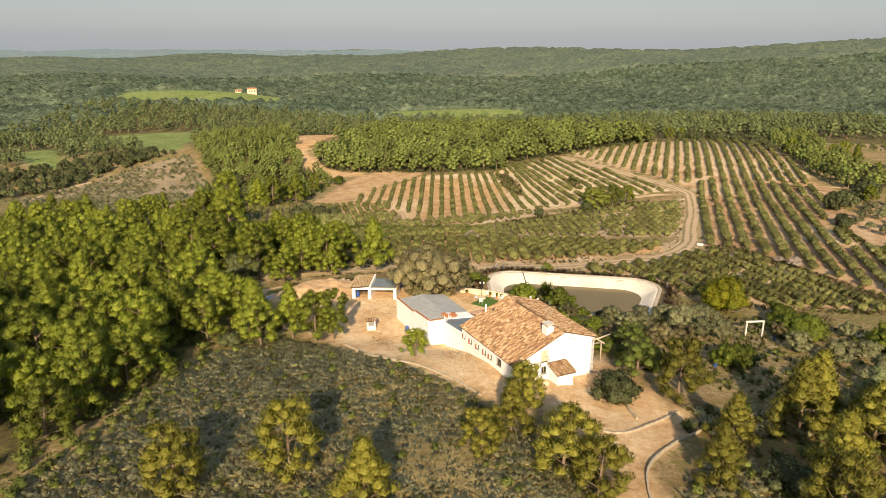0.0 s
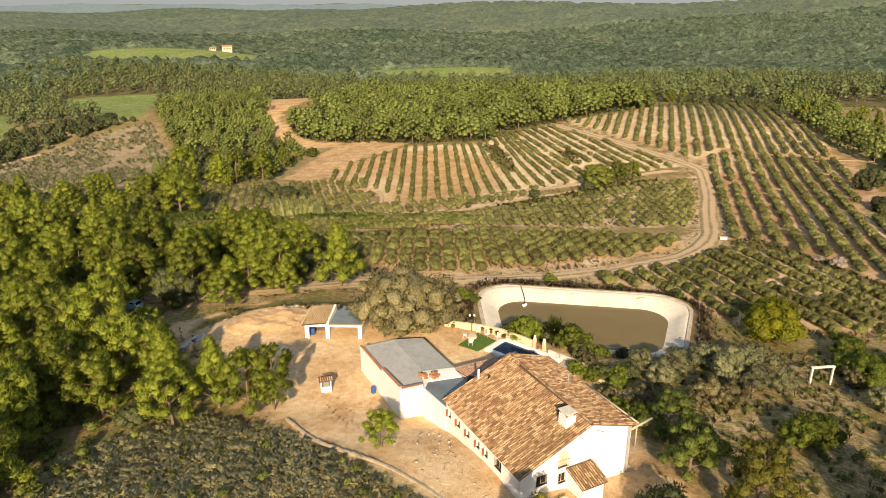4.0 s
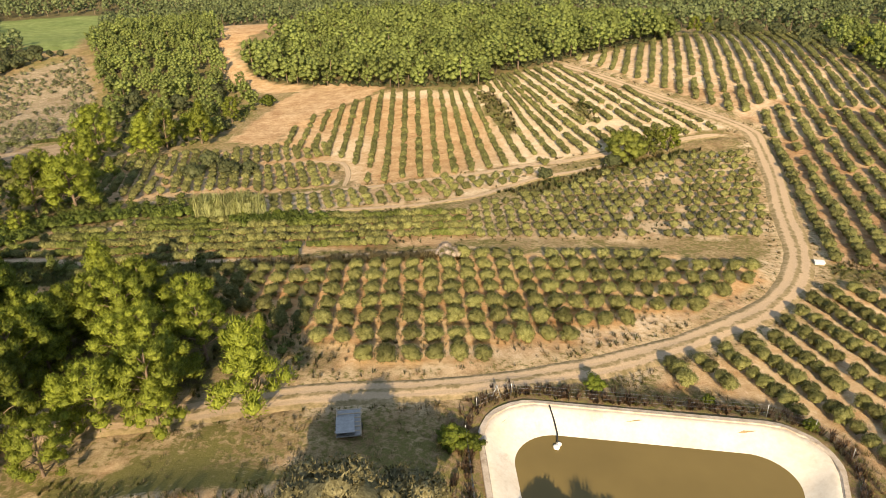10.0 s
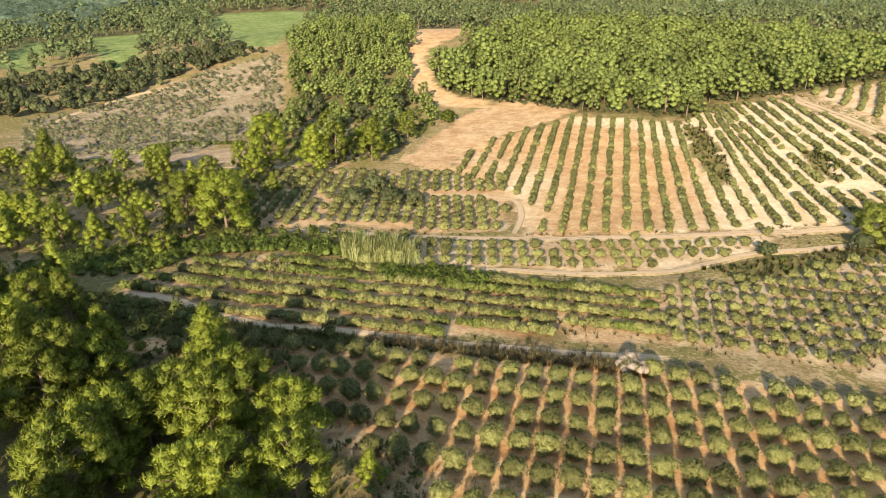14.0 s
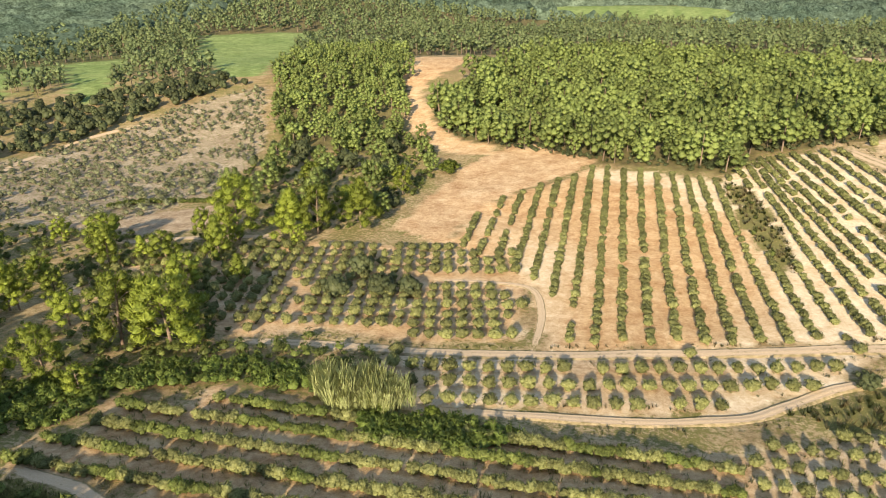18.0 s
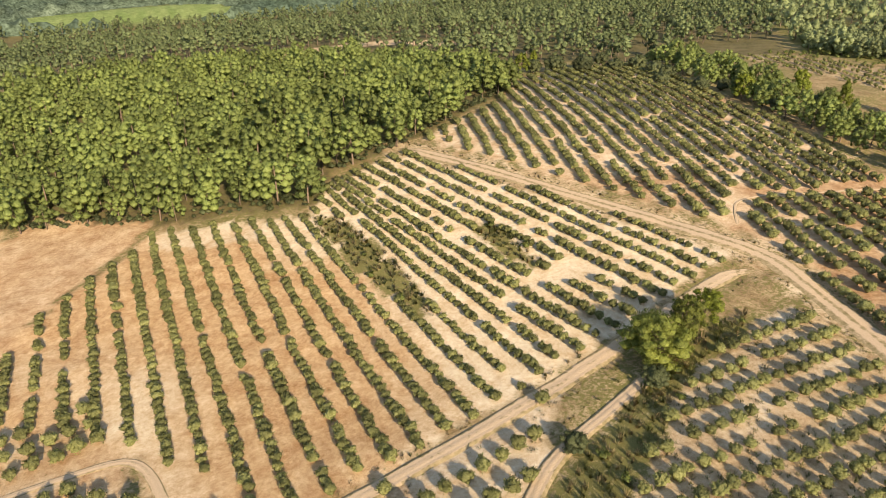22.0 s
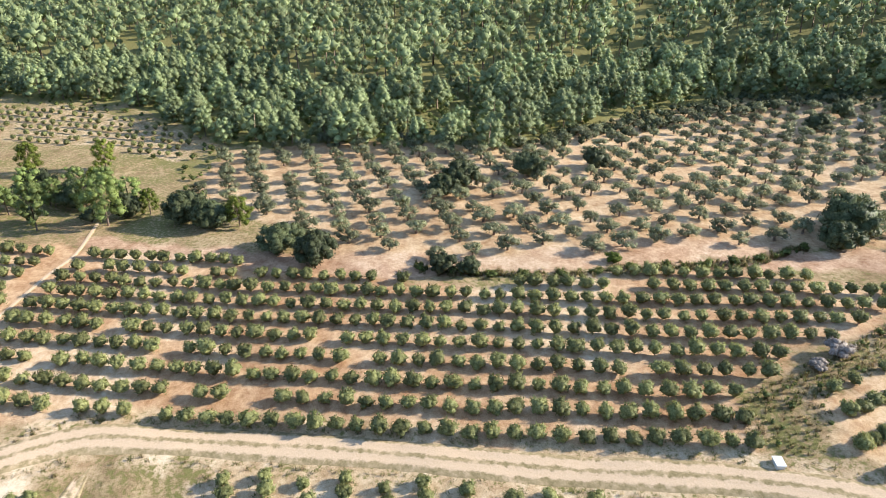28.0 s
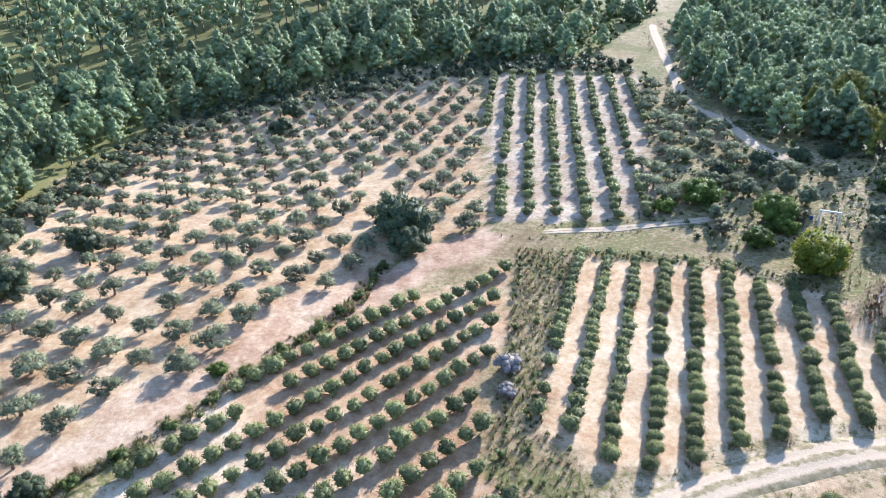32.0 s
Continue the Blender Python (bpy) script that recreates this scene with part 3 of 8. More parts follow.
# ---- the ground, one sheet to the horizon ----
def make_ground():
    gx, gy = axis(-130, 200, 1.9, -4600, 4600), axis(-40, 436, 1.9, -3000, 4700)
    X, Y = np.meshgrid(gx, gy)
    Z = land(X, Y)
    near = np.hypot(X - 40, Y - 160) < 420
    Z = Z + np.where(near, (value_noise(X, Y, 4, 8) - 0.5) * 0.25 + (value_noise(X, Y, 13, 9) - 0.5) * 0.5, 0) * (1 - inside(YARD_PAD, X, Y)) * (along(POND_RIM + POND_RIM[:1], X, Y) > 3)
    for line, w in ((ROAD, 2.8), (FIELD_TRACK, 1.9), (LOW_TRACK, 1.7)):
        Z = Z - 0.15 * (1 - step(w * 0.6, w * 1.2, along(line, X, Y)))
    ny, nx = X.shape
    idx = np.arange(ny * nx).reshape(ny, nx)
    F = np.stack([idx[:-1, :-1], idx[:-1, 1:], idx[1:, 1:], idx[1:, :-1]], -1).reshape(-1, 4)
    m, n, l, p = material("earth_and_turf")
    at = n.new("ShaderNodeAttribute")
    at.attribute_name = "soil"
    big, fine, grain = noise_node(n, l, 0.22, 5), noise_node(n, l, 1.6, 8, rough=0.7), noise_node(n, l, 9.0, 6, rough=0.7)
    c = mix(n, l, 0.45, at.outputs["Color"], ramp(n, l, big.outputs[0], 0.25, 0.75), "SOFT_LIGHT")
    c = mix(n, l, 0.55, c, ramp(n, l, fine.outputs[0], 0.24, 0.76), "SOFT_LIGHT")
    c = mix(n, l, 0.65, c, ramp(n, l, grain.outputs[0], 0.28, 0.72), "SOFT_LIGHT")
    patch, speck = noise_node(n, l, 0.55, 9, rough=0.72), noise_node(n, l, 4.2, 9, rough=0.8)
    c = mix(n, l, 0.5, c, ramp(n, l, patch.outputs[0], 0.30, 0.70), "SOFT_LIGHT")
    c = mix(n, l, ramp(n, l, speck.outputs[0], 0.60, 0.74), c, mix(n, l, 0.55, c, (0.11, 0.085, 0.045)))
    th = n.new("ShaderNodeMath")
    th.operation = "SUBTRACT"
    l.new(at.outputs["Alpha"], th.inputs[0])
    l.new(ramp(n, l, fine.outputs[0], 0.25, 0.75), th.inputs[1])
    weeds = mix(n, l, ramp(n, l, grain.outputs[0], 0.35, 0.65), (0.13, 0.13, 0.035), (0.27, 0.23, 0.085))
    c = mix(n, l, ramp(n, l, th.outputs[0], -0.08, 0.12), c, weeds)
    l.new(c, p.inputs["Base Color"])
    p.inputs["Roughness"].default_value = 0.95
    p.inputs["Specular IOR Level"].default_value = 0.15
    bump(n, l, p, speck.outputs[0], 0.6, 0.2)
    me = mesh_of("ground", np.stack([X, Y, Z], -1).reshape(-1, 3), F, m, smooth=True)
    me.color_attributes.new("soil", "FLOAT_COLOR", "POINT").data.foreach_set("color", ground_colours(X, Y).reshape(-1).astype(np.float32))
    return tagged(new("ground", me), "orange and pale soil with dry turf and weeds", "ground", kind="structure")


make_ground()


def make_bank():
    """The skin of the tipped soil: a fine crumbly sheet."""
    gx, gy = np.arange(-29.4, -15.6, 0.22), np.arange(59.4, 70.8, 0.22)
    X, Y = np.meshgrid(gx, gy)
    H = heap(X, Y)
    Z = land(X, Y) + np.where(H > 0.02, 0.10 * step(0.02, 0.25, H) + (value_noise(X, Y, 0.5, 15) - 0.5) * 0.20 + (value_noise(X, Y, 1.3, 16) - 0.5) * 0.36, -0.3)
    ny, nx = X.shape
    idx = np.arange(ny * nx).reshape(ny, nx)
    F = np.stack([idx[:-1, :-1], idx[:-1, 1:], idx[1:, 1:], idx[1:, :-1]], -1).reshape(-1, 4)
    me = mesh_of("dirt_bank", np.stack([X, Y, Z], -1).reshape(-1, 3), F, plain("crumbly_soil", (0.53, 0.325, 0.165), (0.66, 0.455, 0.26), 0.9, 0.95, 0.8, second=(0.44, 0.29, 0.165), depth=0.12), smooth=False)
    tagged(new("dirt_bank", me), "low bank of crumbly pale orange soil in the yard", "dirt bank", kind="structure")


make_bank()


# ---- farm roads: ribbons with two worn ruts and a grassy middle ----
def road_material():
    m, n, l, p = material("worn_track")
    at = n.new("ShaderNodeAttribute")
    at.attribute_name = "wear"
    fine, grain = noise_node(n, l, 1.2, 8, rough=0.7), noise_node(n, l, 7.0, 6)
    a = n.new("ShaderNodeMath")
    a.operation = "ADD"
    l.new(at.outputs["Fac"], a.inputs[0])
    l.new(ramp(n, l, fine.outputs[0], 0.2, 0.8), a.inputs[1])
    patch = noise_node(n, l, 0.35, 6, rough=0.7)
    b = n.new("ShaderNodeMath")
    b.operation = "ADD"
    l.new(a.outputs[0], b.inputs[0])
    l.new(ramp(n, l, patch.outputs[0], 0.1, 0.9), b.inputs[1])
    bare = mix(n, l, ramp(n, l, grain.outputs[0], 0.3, 0.7), (0.50, 0.36, 0.22), (0.66, 0.50, 0.34))
    turf = mix(n, l, ramp(n, l, fine.outputs[0], 0.35, 0.65), (0.22, 0.175, 0.08), (0.47, 0.355, 0.205))
    c = mix(n, l, ramp(n, l, b.outputs[0], 1.22, 1.52), turf, bare)
    l.new(c, p.inputs["Base Color"])
    p.inputs["Roughness"].default_value = 0.95
    p.inputs["Specular IOR Level"].default_value = 0.15
    bump(n, l, p, fine.outputs[0], 0.6, 0.12)
    return m


M["track"] = road_material()


def smooth_line(pts, spacing):
    """Points at even steps on a smooth curve through the given ones."""
    p = [Vector((2 * pts[0][0] - pts[1][0], 2 * pts[0][1] - pts[1][1]))] + [Vector(q) for q in pts] + [Vector((2 * pts[-1][0] - pts[-2][0], 2 * pts[-1][1] - pts[-2][1]))]
    out = []
    for a, b, c, d in zip(p, p[1:], p[2:], p[3:]):
        k = max(2, int((c - b).length / spacing))
        for i in range(k):
            t = i / k
            out.append(0.5 * (2 * b + (c - a) * t + (2 * a - 5 * b + 4 * c - d) * t * t + (3 * b - a - 3 * c + d) * t ** 3))
    out.append(p[-2])
    return [(v.x, v.y) for v in out]


def make_road(name, pts, width, middle, label):
    line = smooth_line(pts, 1.5)
    across = [(-0.5, -0.25, 0.0), (-0.34, 0.02, 0.15), (-0.26, 0.04, 0.6), (-0.19, 0.01, 1.0), (-0.12, 0.03, 0.7), (0.0, 0.08, middle), (0.12, 0.03, 0.7), (0.19, 0.01, 1.0), (0.26, 0.04, 0.6), (0.34, 0.02, 0.15), (0.5, -0.25, 0.0)]
    V, wear = [], []
    for i, (x, y) in enumerate(line):
        x0, y0 = line[max(0, i - 1)]
        x1, y1 = line[min(len(line) - 1, i + 1)]
        d = math.hypot(x1 - x0, y1 - y0) or 1
        w = width * (0.9 + 0.25 * float(value_noise(x, y, 7, 11)))
        end = min(1.0, (i + 0.3) / 4, (len(line) - 0.7 - i) / 4)
        w *= 0.4 + 0.6 * end
        for s, h, k in across:
            h, k = h - 0.3 * (1 - end), k * end
            V.append((x - (y1 - y0) / d * s * w, y + (x1 - x0) / d * s * w, h))
            wear.append(k)
    V = np.array(V)
    n = len(across)
    base = land(V[:, 0], V[:, 1]).reshape(-1, n)
    swell = (value_noise(V[:, 0], V[:, 1], 4, 8) - 0.5) * 0.25 + (value_noise(V[:, 0], V[:, 1], 13, 9) - 0.5) * 0.5
    V[:, 2] += base.ravel() + swell + 0.06
    idx = np.arange(len(V)).reshape(-1, n)
    F = np.stack([idx[:-1, :-1], idx[:-1, 1:], idx[1:, 1:], idx[1:, :-1]], -1).reshape(-1, 4)
    me = mesh_of(name, V, F, M["track"], smooth=True)
    me.attributes.new("wear", "FLOAT", "POINT").data.foreach_set("value", np.array(wear, np.float32))
    return tagged(new(name, me), label, "dirt road", kind="structure")


make_road("road_1", ROAD, 4.8, 0.05, "pale dirt farm road with two wheel ruts and a grassy middle")
make_road("road_2", FIELD_TRACK, 3.2, 0.5, "narrow dirt track along the foot of the olive field")
make_road("road_3", LOW_TRACK, 2.4, 0.7, "broad pale dirt track below the olive rows")
make_road("road_4", SIDE_TRACK, 1.7, 0.6, "narrow rutted track between two olive blocks")
make_road("road_6", DIAGONAL, 0.9, 0.9, "thin pale footworn track across the olive rows")
make_road("road_7", WEST_TRACK, 2.3, 0.75, "short curved dirt track below the olive terraces")
make_road("road_9", PATH_EAST, 2.6, 0.2, "faint grassy track between olive plots")
make_road("road_10", [(-174, 236), (-178, 246), (-181, 260), (-180, 282), (-175, 295), (-166, 308)], 3.4, 0.7, "pale stony path across the scrub slope")
make_road("road_11", [(-112, 196), (-102, 200), (-94, 205), (-83, 209), (-70, 213)], 3.0, 0.6, "pale dirt track below the stubble field")
make_road("road_8", FOREST_TRACK, 3.6, 0.6, "dirt track climbing into the pine wood")

# ---- plants ----
def unit(v):
    return v / np.maximum(np.linalg.norm(v, axis=-1, keepdims=True), 1e-9)


def sprigs(r, puffs, count, size, loose=0.5, flat=0.8, up=0.35, slim=0.45):
    """Leaf sprigs, small pointed blades scattered over rounded puffs (x, y, z, radius) and standing out from them."""
    puffs = np.array(puffs, float)
    w = puffs[:, 3] ** 2
    which = r.choice(len(puffs), count, p=w / w.sum())
    d = unit(r.normal(size=(count, 3)))
    d[:, 2] = np.where((d[:, 2] < 0) & (r.uniform(size=count) < 0.55), -d[:, 2], d[:, 2])
    c, rad = puffs[which, :3], puffs[which, 3:4]
    pos = c + d * rad * r.uniform(0.72, 1.12, (count, 1)) * np.array([1, 1, flat])
    heart = (puffs[:, :3] * w[:, None]).sum(0) / w.sum() - np.array([0, 0, 0.3])
    a = unit(d * 0.8 + np.array([0, 0, up]) + unit(r.normal(size=(count, 3))) * (0.5 + loose))
    b = unit(np.cross(a, unit(r.normal(size=(count, 3)))))
    nrm = np.cross(b, a)
    flip = np.where((nrm * (d + np.array([0, 0, 0.4]))).sum(1, keepdims=True) < 0, -1.0, 1.0)
    b, nrm = b * flip, nrm * flip
    s = size * r.uniform(0.6, 1.35, (count, 1))
    q = np.stack([pos - a * s * 0.8 - b * s * slim, pos - a * s * 0.8 + b * s * slim, pos + a * s * 1.2], 1)
    shade = unit(d * 0.55 + unit(pos - heart) * 0.4 + nrm * 0.5 + np.array([0, 0, 0.3]))
    return q.reshape(-1, 3), np.arange(count * 3).reshape(-1, 3), np.repeat(shade, 3, 0)


def halves(F):
    """Quads cut into triangles."""
    F = np.asarray(F)
    return np.concatenate([F[:, [0, 1, 2]], F[:, [0, 2, 3]]]) if F.shape[1] == 4 else F


def tube(pts, radii, sides=6):
    """A tapered limb through points, as quads."""
    V, F = [], []
    for i, (p, rad) in enumerate(zip(pts, radii)):
        p = Vector(p)
        t = (Vector(pts[min(i + 1, len(pts) - 1)]) - Vector(pts[max(i - 1, 0)])).normalized()
        a = t.orthogonal().normalized()
        b = t.cross(a)
        for k in range(sides):
            g = 2 * math.pi * k / sides
            V.append(p + (a * math.cos(g) + b * math.sin(g)) * rad)
    for i in range(len(pts) - 1):
        for k in range(sides):
            k2 = (k + 1) % sides
            F.append((i * sides + k, i * sides + k2, (i + 1) * sides + k2, (i + 1) * sides + k))
    return np.array(V, float).reshape(-1, 3), np.array(F)


def joined(pieces):
    V, F, n = [], [], 0
    for v, f in pieces:
        V.append(v)
        F.append(halves(f) + n)
        n += len(v)
    return np.concatenate(V), np.concatenate(F)


def blob(r, c, radius, flat=1.0, rough=0.15, nu=7, nv=4):
    """A knobbly inner mass of quads that keeps a crown from being see-through."""
    V = []
    for j in range(nv + 1):
        th = math.pi * (0.04 + 0.92 * j / nv)
        for i in range(nu):
            g = 2 * math.pi * i / nu
            k = radius * (1 + rough * r.uniform(-1, 1))
            V.append((c[0] + k * math.sin(th) * math.cos(g), c[1] + k * math.sin(th) * math.sin(g), c[2] + k * flat * math.cos(th)))
    F = [(j * nu + i, (j + 1) * nu + i, (j + 1) * nu + (i + 1) % nu, j * nu + (i + 1) % nu) for j in range(nv) for i in range(nu)]
    return np.array(V), halves(F)


def crown_with_core(sp, cores, r, grain=(7, 4)):
    """Sprigs plus inner masses, one set of arrays with normals."""
    V, F, N = sp
    for c, rad, flat in cores:
        bv, bf = blob(r, c, rad, flat, 0.2, *grain)
        V, F, N = np.concatenate([V, bv]), np.concatenate([F, bf + len(V)]), np.concatenate([N, unit(unit(bv - np.array(c)) * 0.8 + np.array([0, 0, 0.3]))])
    return V, F, N


def olive_parts(seed, count, size, old=False):
    """A young olive: a round crown about 1.25 m in radius on a short stem. Old ones are wide, open and gnarled."""
    r = np.random.default_rng(seed)
    if old:
        puffs = [(0, 0, 1.95, 0.85)] + [(math.cos(g) * q, math.sin(g) * q, 1.3 + r.uniform(-0.45, 0.6), r.uniform(0.55, 0.9)) for g, q in zip(np.arange(9) * 0.7 + r.uniform(0, 1), r.uniform(0.9, 1.55, 9))]
        stem = [tube([(0, 0, -0.2), (0.1, 0.05, 0.5), (-0.05, 0.1, 1.1)], [0.28, 0.2, 0.16], 5)]
        stem += [tube([(-0.05, 0.1, 0.9), (p[0] * 0.6, p[1] * 0.6, 1.25), (p[0], p[1], p[2])], [0.13, 0.08, 0.04], 3) for p in puffs[1:6]]
        crown = crown_with_core(sprigs(r, puffs, count, size, 0.5, 0.8, slim=0.42), [((p[0], p[1], p[2] - 0.05), p[3] * 0.7, 0.75) for p in puffs], r, (5, 2))
    else:
        puffs = [(0, 0, 1.05, 0.88)] + [(math.cos(g) * 0.64, math.sin(g) * 0.64, 0.74 + r.uniform(-0.22, 0.55), r.uniform(0.44, 0.64)) for g in np.arange(6) * 1.047 + r.uniform(0, 1)]
        stem = [tube([(0, 0, -0.15), (0.03, 0.02, 0.5), (0, 0, 1.1)], [0.07, 0.055, 0.04], 4)]
        crown = crown_with_core(sprigs(r, puffs, count, size, 0.45, 0.95, slim=0.42), [((0, 0, 0.88), 0.82, 1.0)] + [((p[0], p[1], p[2]), p[3] * 0.72, 0.9) for p in (puffs[1:] if count > 200 else puffs[1:4])], r, (6, 3) if count > 200 else (5, 2))
    return joined(stem), crown


def pine_parts(seed, n_puffs, count, size, tall=9.0, wide=2.6, bare=0.25, limbs=True):
    """An Aleppo pine: leaning trunk, upward limbs, a domed or pointed crown of separate needle masses."""
    r = np.random.default_rng(seed)
    lean = r.uniform(-0.6, 0.6, 2)
    stem = [tube([(0, 0, -0.3), (lean[0] * 0.3, lean[1] * 0.3, tall * 0.33), (lean[0] * 0.8, lean[1] * 0.8, tall * 0.66), (lean[0], lean[1], tall * 0.88)], [0.2, 0.16, 0.11, 0.04], 6 if limbs else 3)]
    puffs = []
    pointed = seed % 5 == 2
    lump = 0.26 if n_puffs >= 30 else 0.31 if n_puffs >= 18 else 0.37 if n_puffs >= 12 else 0.46
    for i in range(n_puffs):
        up_ = ((i + 0.5) / n_puffs) ** (1.1 if pointed else 0.9)
        h = bare + (0.94 - bare) * up_
        g = i * 2.4 + r.uniform(-0.5, 0.5)
        env = wide * (1.05 - 0.88 * up_ if pointed else math.sqrt(max(0.06, 1 - ((up_ - 0.32) / 0.74) ** 2)))
        rad = wide * lump * r.uniform(0.75, 1.2) * (1.0 if up_ < 0.85 else 0.8)
        reach = max(0.0, env - rad * 0.75) * r.uniform(0.70, 1.14) * (1 + 0.22 * math.sin(g * 0.5 + seed))
        x, y = lean[0] * h + math.cos(g) * reach, lean[1] * h + math.sin(g) * reach
        puffs.append((x, y, tall * h, rad))
        if limbs and i % 2 == 0:
            z0 = tall * max(0.12, h - 0.16)
            k = z0 / tall
            stem.append(tube([(lean[0] * k, lean[1] * k, z0), ((x + lean[0] * k) / 2, (y + lean[1] * k) / 2, tall * h - 0.5), (x, y, tall * h)], [0.07, 0.05, 0.02], 3))
    cores = [((p[0], p[1], p[2] - 0.1 * p[3]), p[3] * (0.76 if limbs else 0.84), 0.85) for p in puffs]
    crown = crown_with_core(sprigs(r, puffs, count, size, 0.3, 0.85, 0.8 if limbs else 0.45, 0.3 if limbs else 0.42), cores, r, (5, 2))
    return joined(stem), crown


def bush_parts(seed, wide, tall, n_puffs, count, size, stems=True, lump=0.34, core=0.62, skirt=0.0):
    """A broad tree or bush of lumpy rounded masses down to near the ground."""
    r = np.random.default_rng(seed)
    puffs, stem = [], [tube([(0, 0, -0.3), (0.05, 0, tall * 0.35), (0, 0.05, tall * 0.6)], [0.06 * wide, 0.05 * wide, 0.03 * wide], 6 if stems else 3)]
    for i in range(n_puffs):
        d = unit(r.normal(size=3))
        d[2] = d[2] * skirt if skirt and d[2] < 0 else abs(d[2]) * 1.1 - 0.15
        k = r.uniform(0.5, 1.14 - lump)
        c = np.array([d[0] * wide * k, d[1] * wide * k, tall * 0.44 + d[2] * tall * 0.44 * r.uniform(0.6, 1)])
        puffs.append((*c, wide * lump * r.uniform(0.75, 1.25)))
        if stems and i % 3 == 0:
            stem.append(tube([(0, 0, tall * 0.25), tuple(c * 0.6 + np.array([0, 0, 0.1])), tuple(c)], [0.03 * wide, 0.022 * wide, 0.01 * wide], 4))
    cores = [((0, 0, tall * 0.44), wide * core, tall / wide * 0.6)]
    if stems:
        cores += [((p[0], p[1], p[2]), p[3] * 0.74, 0.85) for p in puffs]
    crown = crown_with_core(sprigs(r, puffs, count, size, 0.45, 0.85), cores, r, (5, 3) if stems else (5, 2))
    return joined(stem), crown


def tuft_parts(seed, blades, tall, spread, width=0.03, out=False):
    """A tuft of grass or reed blades that lean outwards."""
    r = np.random.default_rng(seed)
    V, F = [], []
    for i in range(blades):
        g, d = r.uniform(0, 6.28), r.uniform(0, spread)
        b = np.array([math.cos(g) * d, math.sin(g) * d, -0.05])
        t = b + np.array([math.cos(g) * spread * r.uniform(0.3, 1.3), math.sin(g) * spread * r.uniform(0.3, 1.3), tall * r.uniform(0.5, 1)])
        s = np.array([-math.sin(g), math.cos(g), 0]) * width * r.uniform(0.6, 1.4)
        m = (b + t) / 2 + np.array([0, 0, tall * 0.12])
        n = len(V)
        V += [b - s, b + s, m + s, m - s, t]
        F.append((n + 3, n + 2, n + 1, n))
        F.append((n + 2, n + 3, n + 4, n + 4))
    V = np.array(V)
    F = np.array([f if f[2] != f[3] else (f[0], f[1], f[2], f[2]) for f in F])
    quads = []
    V2 = list(V)
    for f in F:
        if f[2] == f[3]:
            V2.append(V[f[2]] + np.array([0.004, 0.0, -0.01]))
            quads.append((f[0], f[1], f[2], len(V2) - 1))
        else:
            quads.append(tuple(f))
    V2 = np.array(V2)
    N = unit(V2 * np.array([0.4, 0.4, 0.0]) / max(spread, 0.1) + np.array([0, 0, 0.9]))
    if out:
        quads = [t[::-1] for t in quads]
        N = unit(V2 * np.array([1, 1, 0]) / spread + np.array([0, 0, 0.5]))
    return V2, np.array(quads), N


def spread_out(name, kits, places, mat, label, category, seed=1, squash=0.12):
    """Many plants as one object: places are rows of x, y, scale; every plant is turned and sized on its own."""
    r = np.random.default_rng(seed)
    places = np.asarray(places, float)
    if not len(places):
        return None
    z = land(places[:, 0], places[:, 1])
    V, F, N, T, W, base = [], [], [], [], [], 0
    pick = r.integers(0, len(kits), len(places))
    for k, kit in enumerate(kits):
        sel = np.where(pick == k)[0]
        if not len(sel):
            continue
        kv, kf, kn = kit[:3]
        W.append(np.tile(np.arange(len(kf)) < (kit[3] if len(kit) > 3 else 0), len(sel)))
        g = r.uniform(0, 2 * np.pi, len(sel))
        c, s = np.cos(g), np.sin(g)
        R = np.zeros((len(sel), 3, 3))
        R[:, 0, 0], R[:, 0, 1], R[:, 1, 0], R[:, 1, 1], R[:, 2, 2] = c, -s, s, c, 1
        sc = places[sel, 2][:, None] * (1 + r.uniform(-squash, squash, (len(sel), 3)))
        v = np.einsum("nij,vj->nvi", R, kv) * sc[:, None, :]
        v[..., 0] += places[sel, 0][:, None]
        v[..., 1] += places[sel, 1][:, None]
        v[..., 2] += z[sel][:, None]
        V.append(v.reshape(-1, 3))
        N.append(np.einsum("nij,vj->nvi", R, kn).reshape(-1, 3))
        F.append((kf[None] + (np.arange(len(sel)) * len(kv))[:, None, None]).reshape(-1, kf.shape[1]) + base)
        T.append(np.repeat(r.uniform(0, 1, len(sel)), len(kv)))
        base += len(sel) * len(kv)
    me = mesh_of(name, np.concatenate(V), np.concatenate(F), [mat, M["bark"]], np.concatenate(N), tint=np.concatenate(T))
    me.polygons.foreach_set("material_index", np.concatenate(W).astype(np.int32))
    return tagged(new(name, me), label, category, kind="stuff")


def with_stem(parts):
    """One kit from stem and crown, for plants far off."""
    (sv, sf), (cv, cf, cn) = parts
    return np.concatenate([sv, cv]), np.concatenate([sf, cf + len(sv)]), np.concatenate([unit(sv * np.array([1, 1, 0]) + 1e-3), cn]), len(sf)


def part(name, me, parent, label=""):
    ob = new(name, me)
    ob.parent = parent
    if label:
        ob["label"] = label
    return ob


def tree_model(name, parts, leaf, bark):
    """A thing with its trunk and crown as parts, kept at the origin to be copied."""
    (sv, sf), (cv, cf, cn) = parts
    e = new(name)
    part("trunk", mesh_of("trunk", sv, sf, bark, smooth=True), e)
    part("crown", mesh_of("crown", cv, cf, leaf, cn), e)
    return e


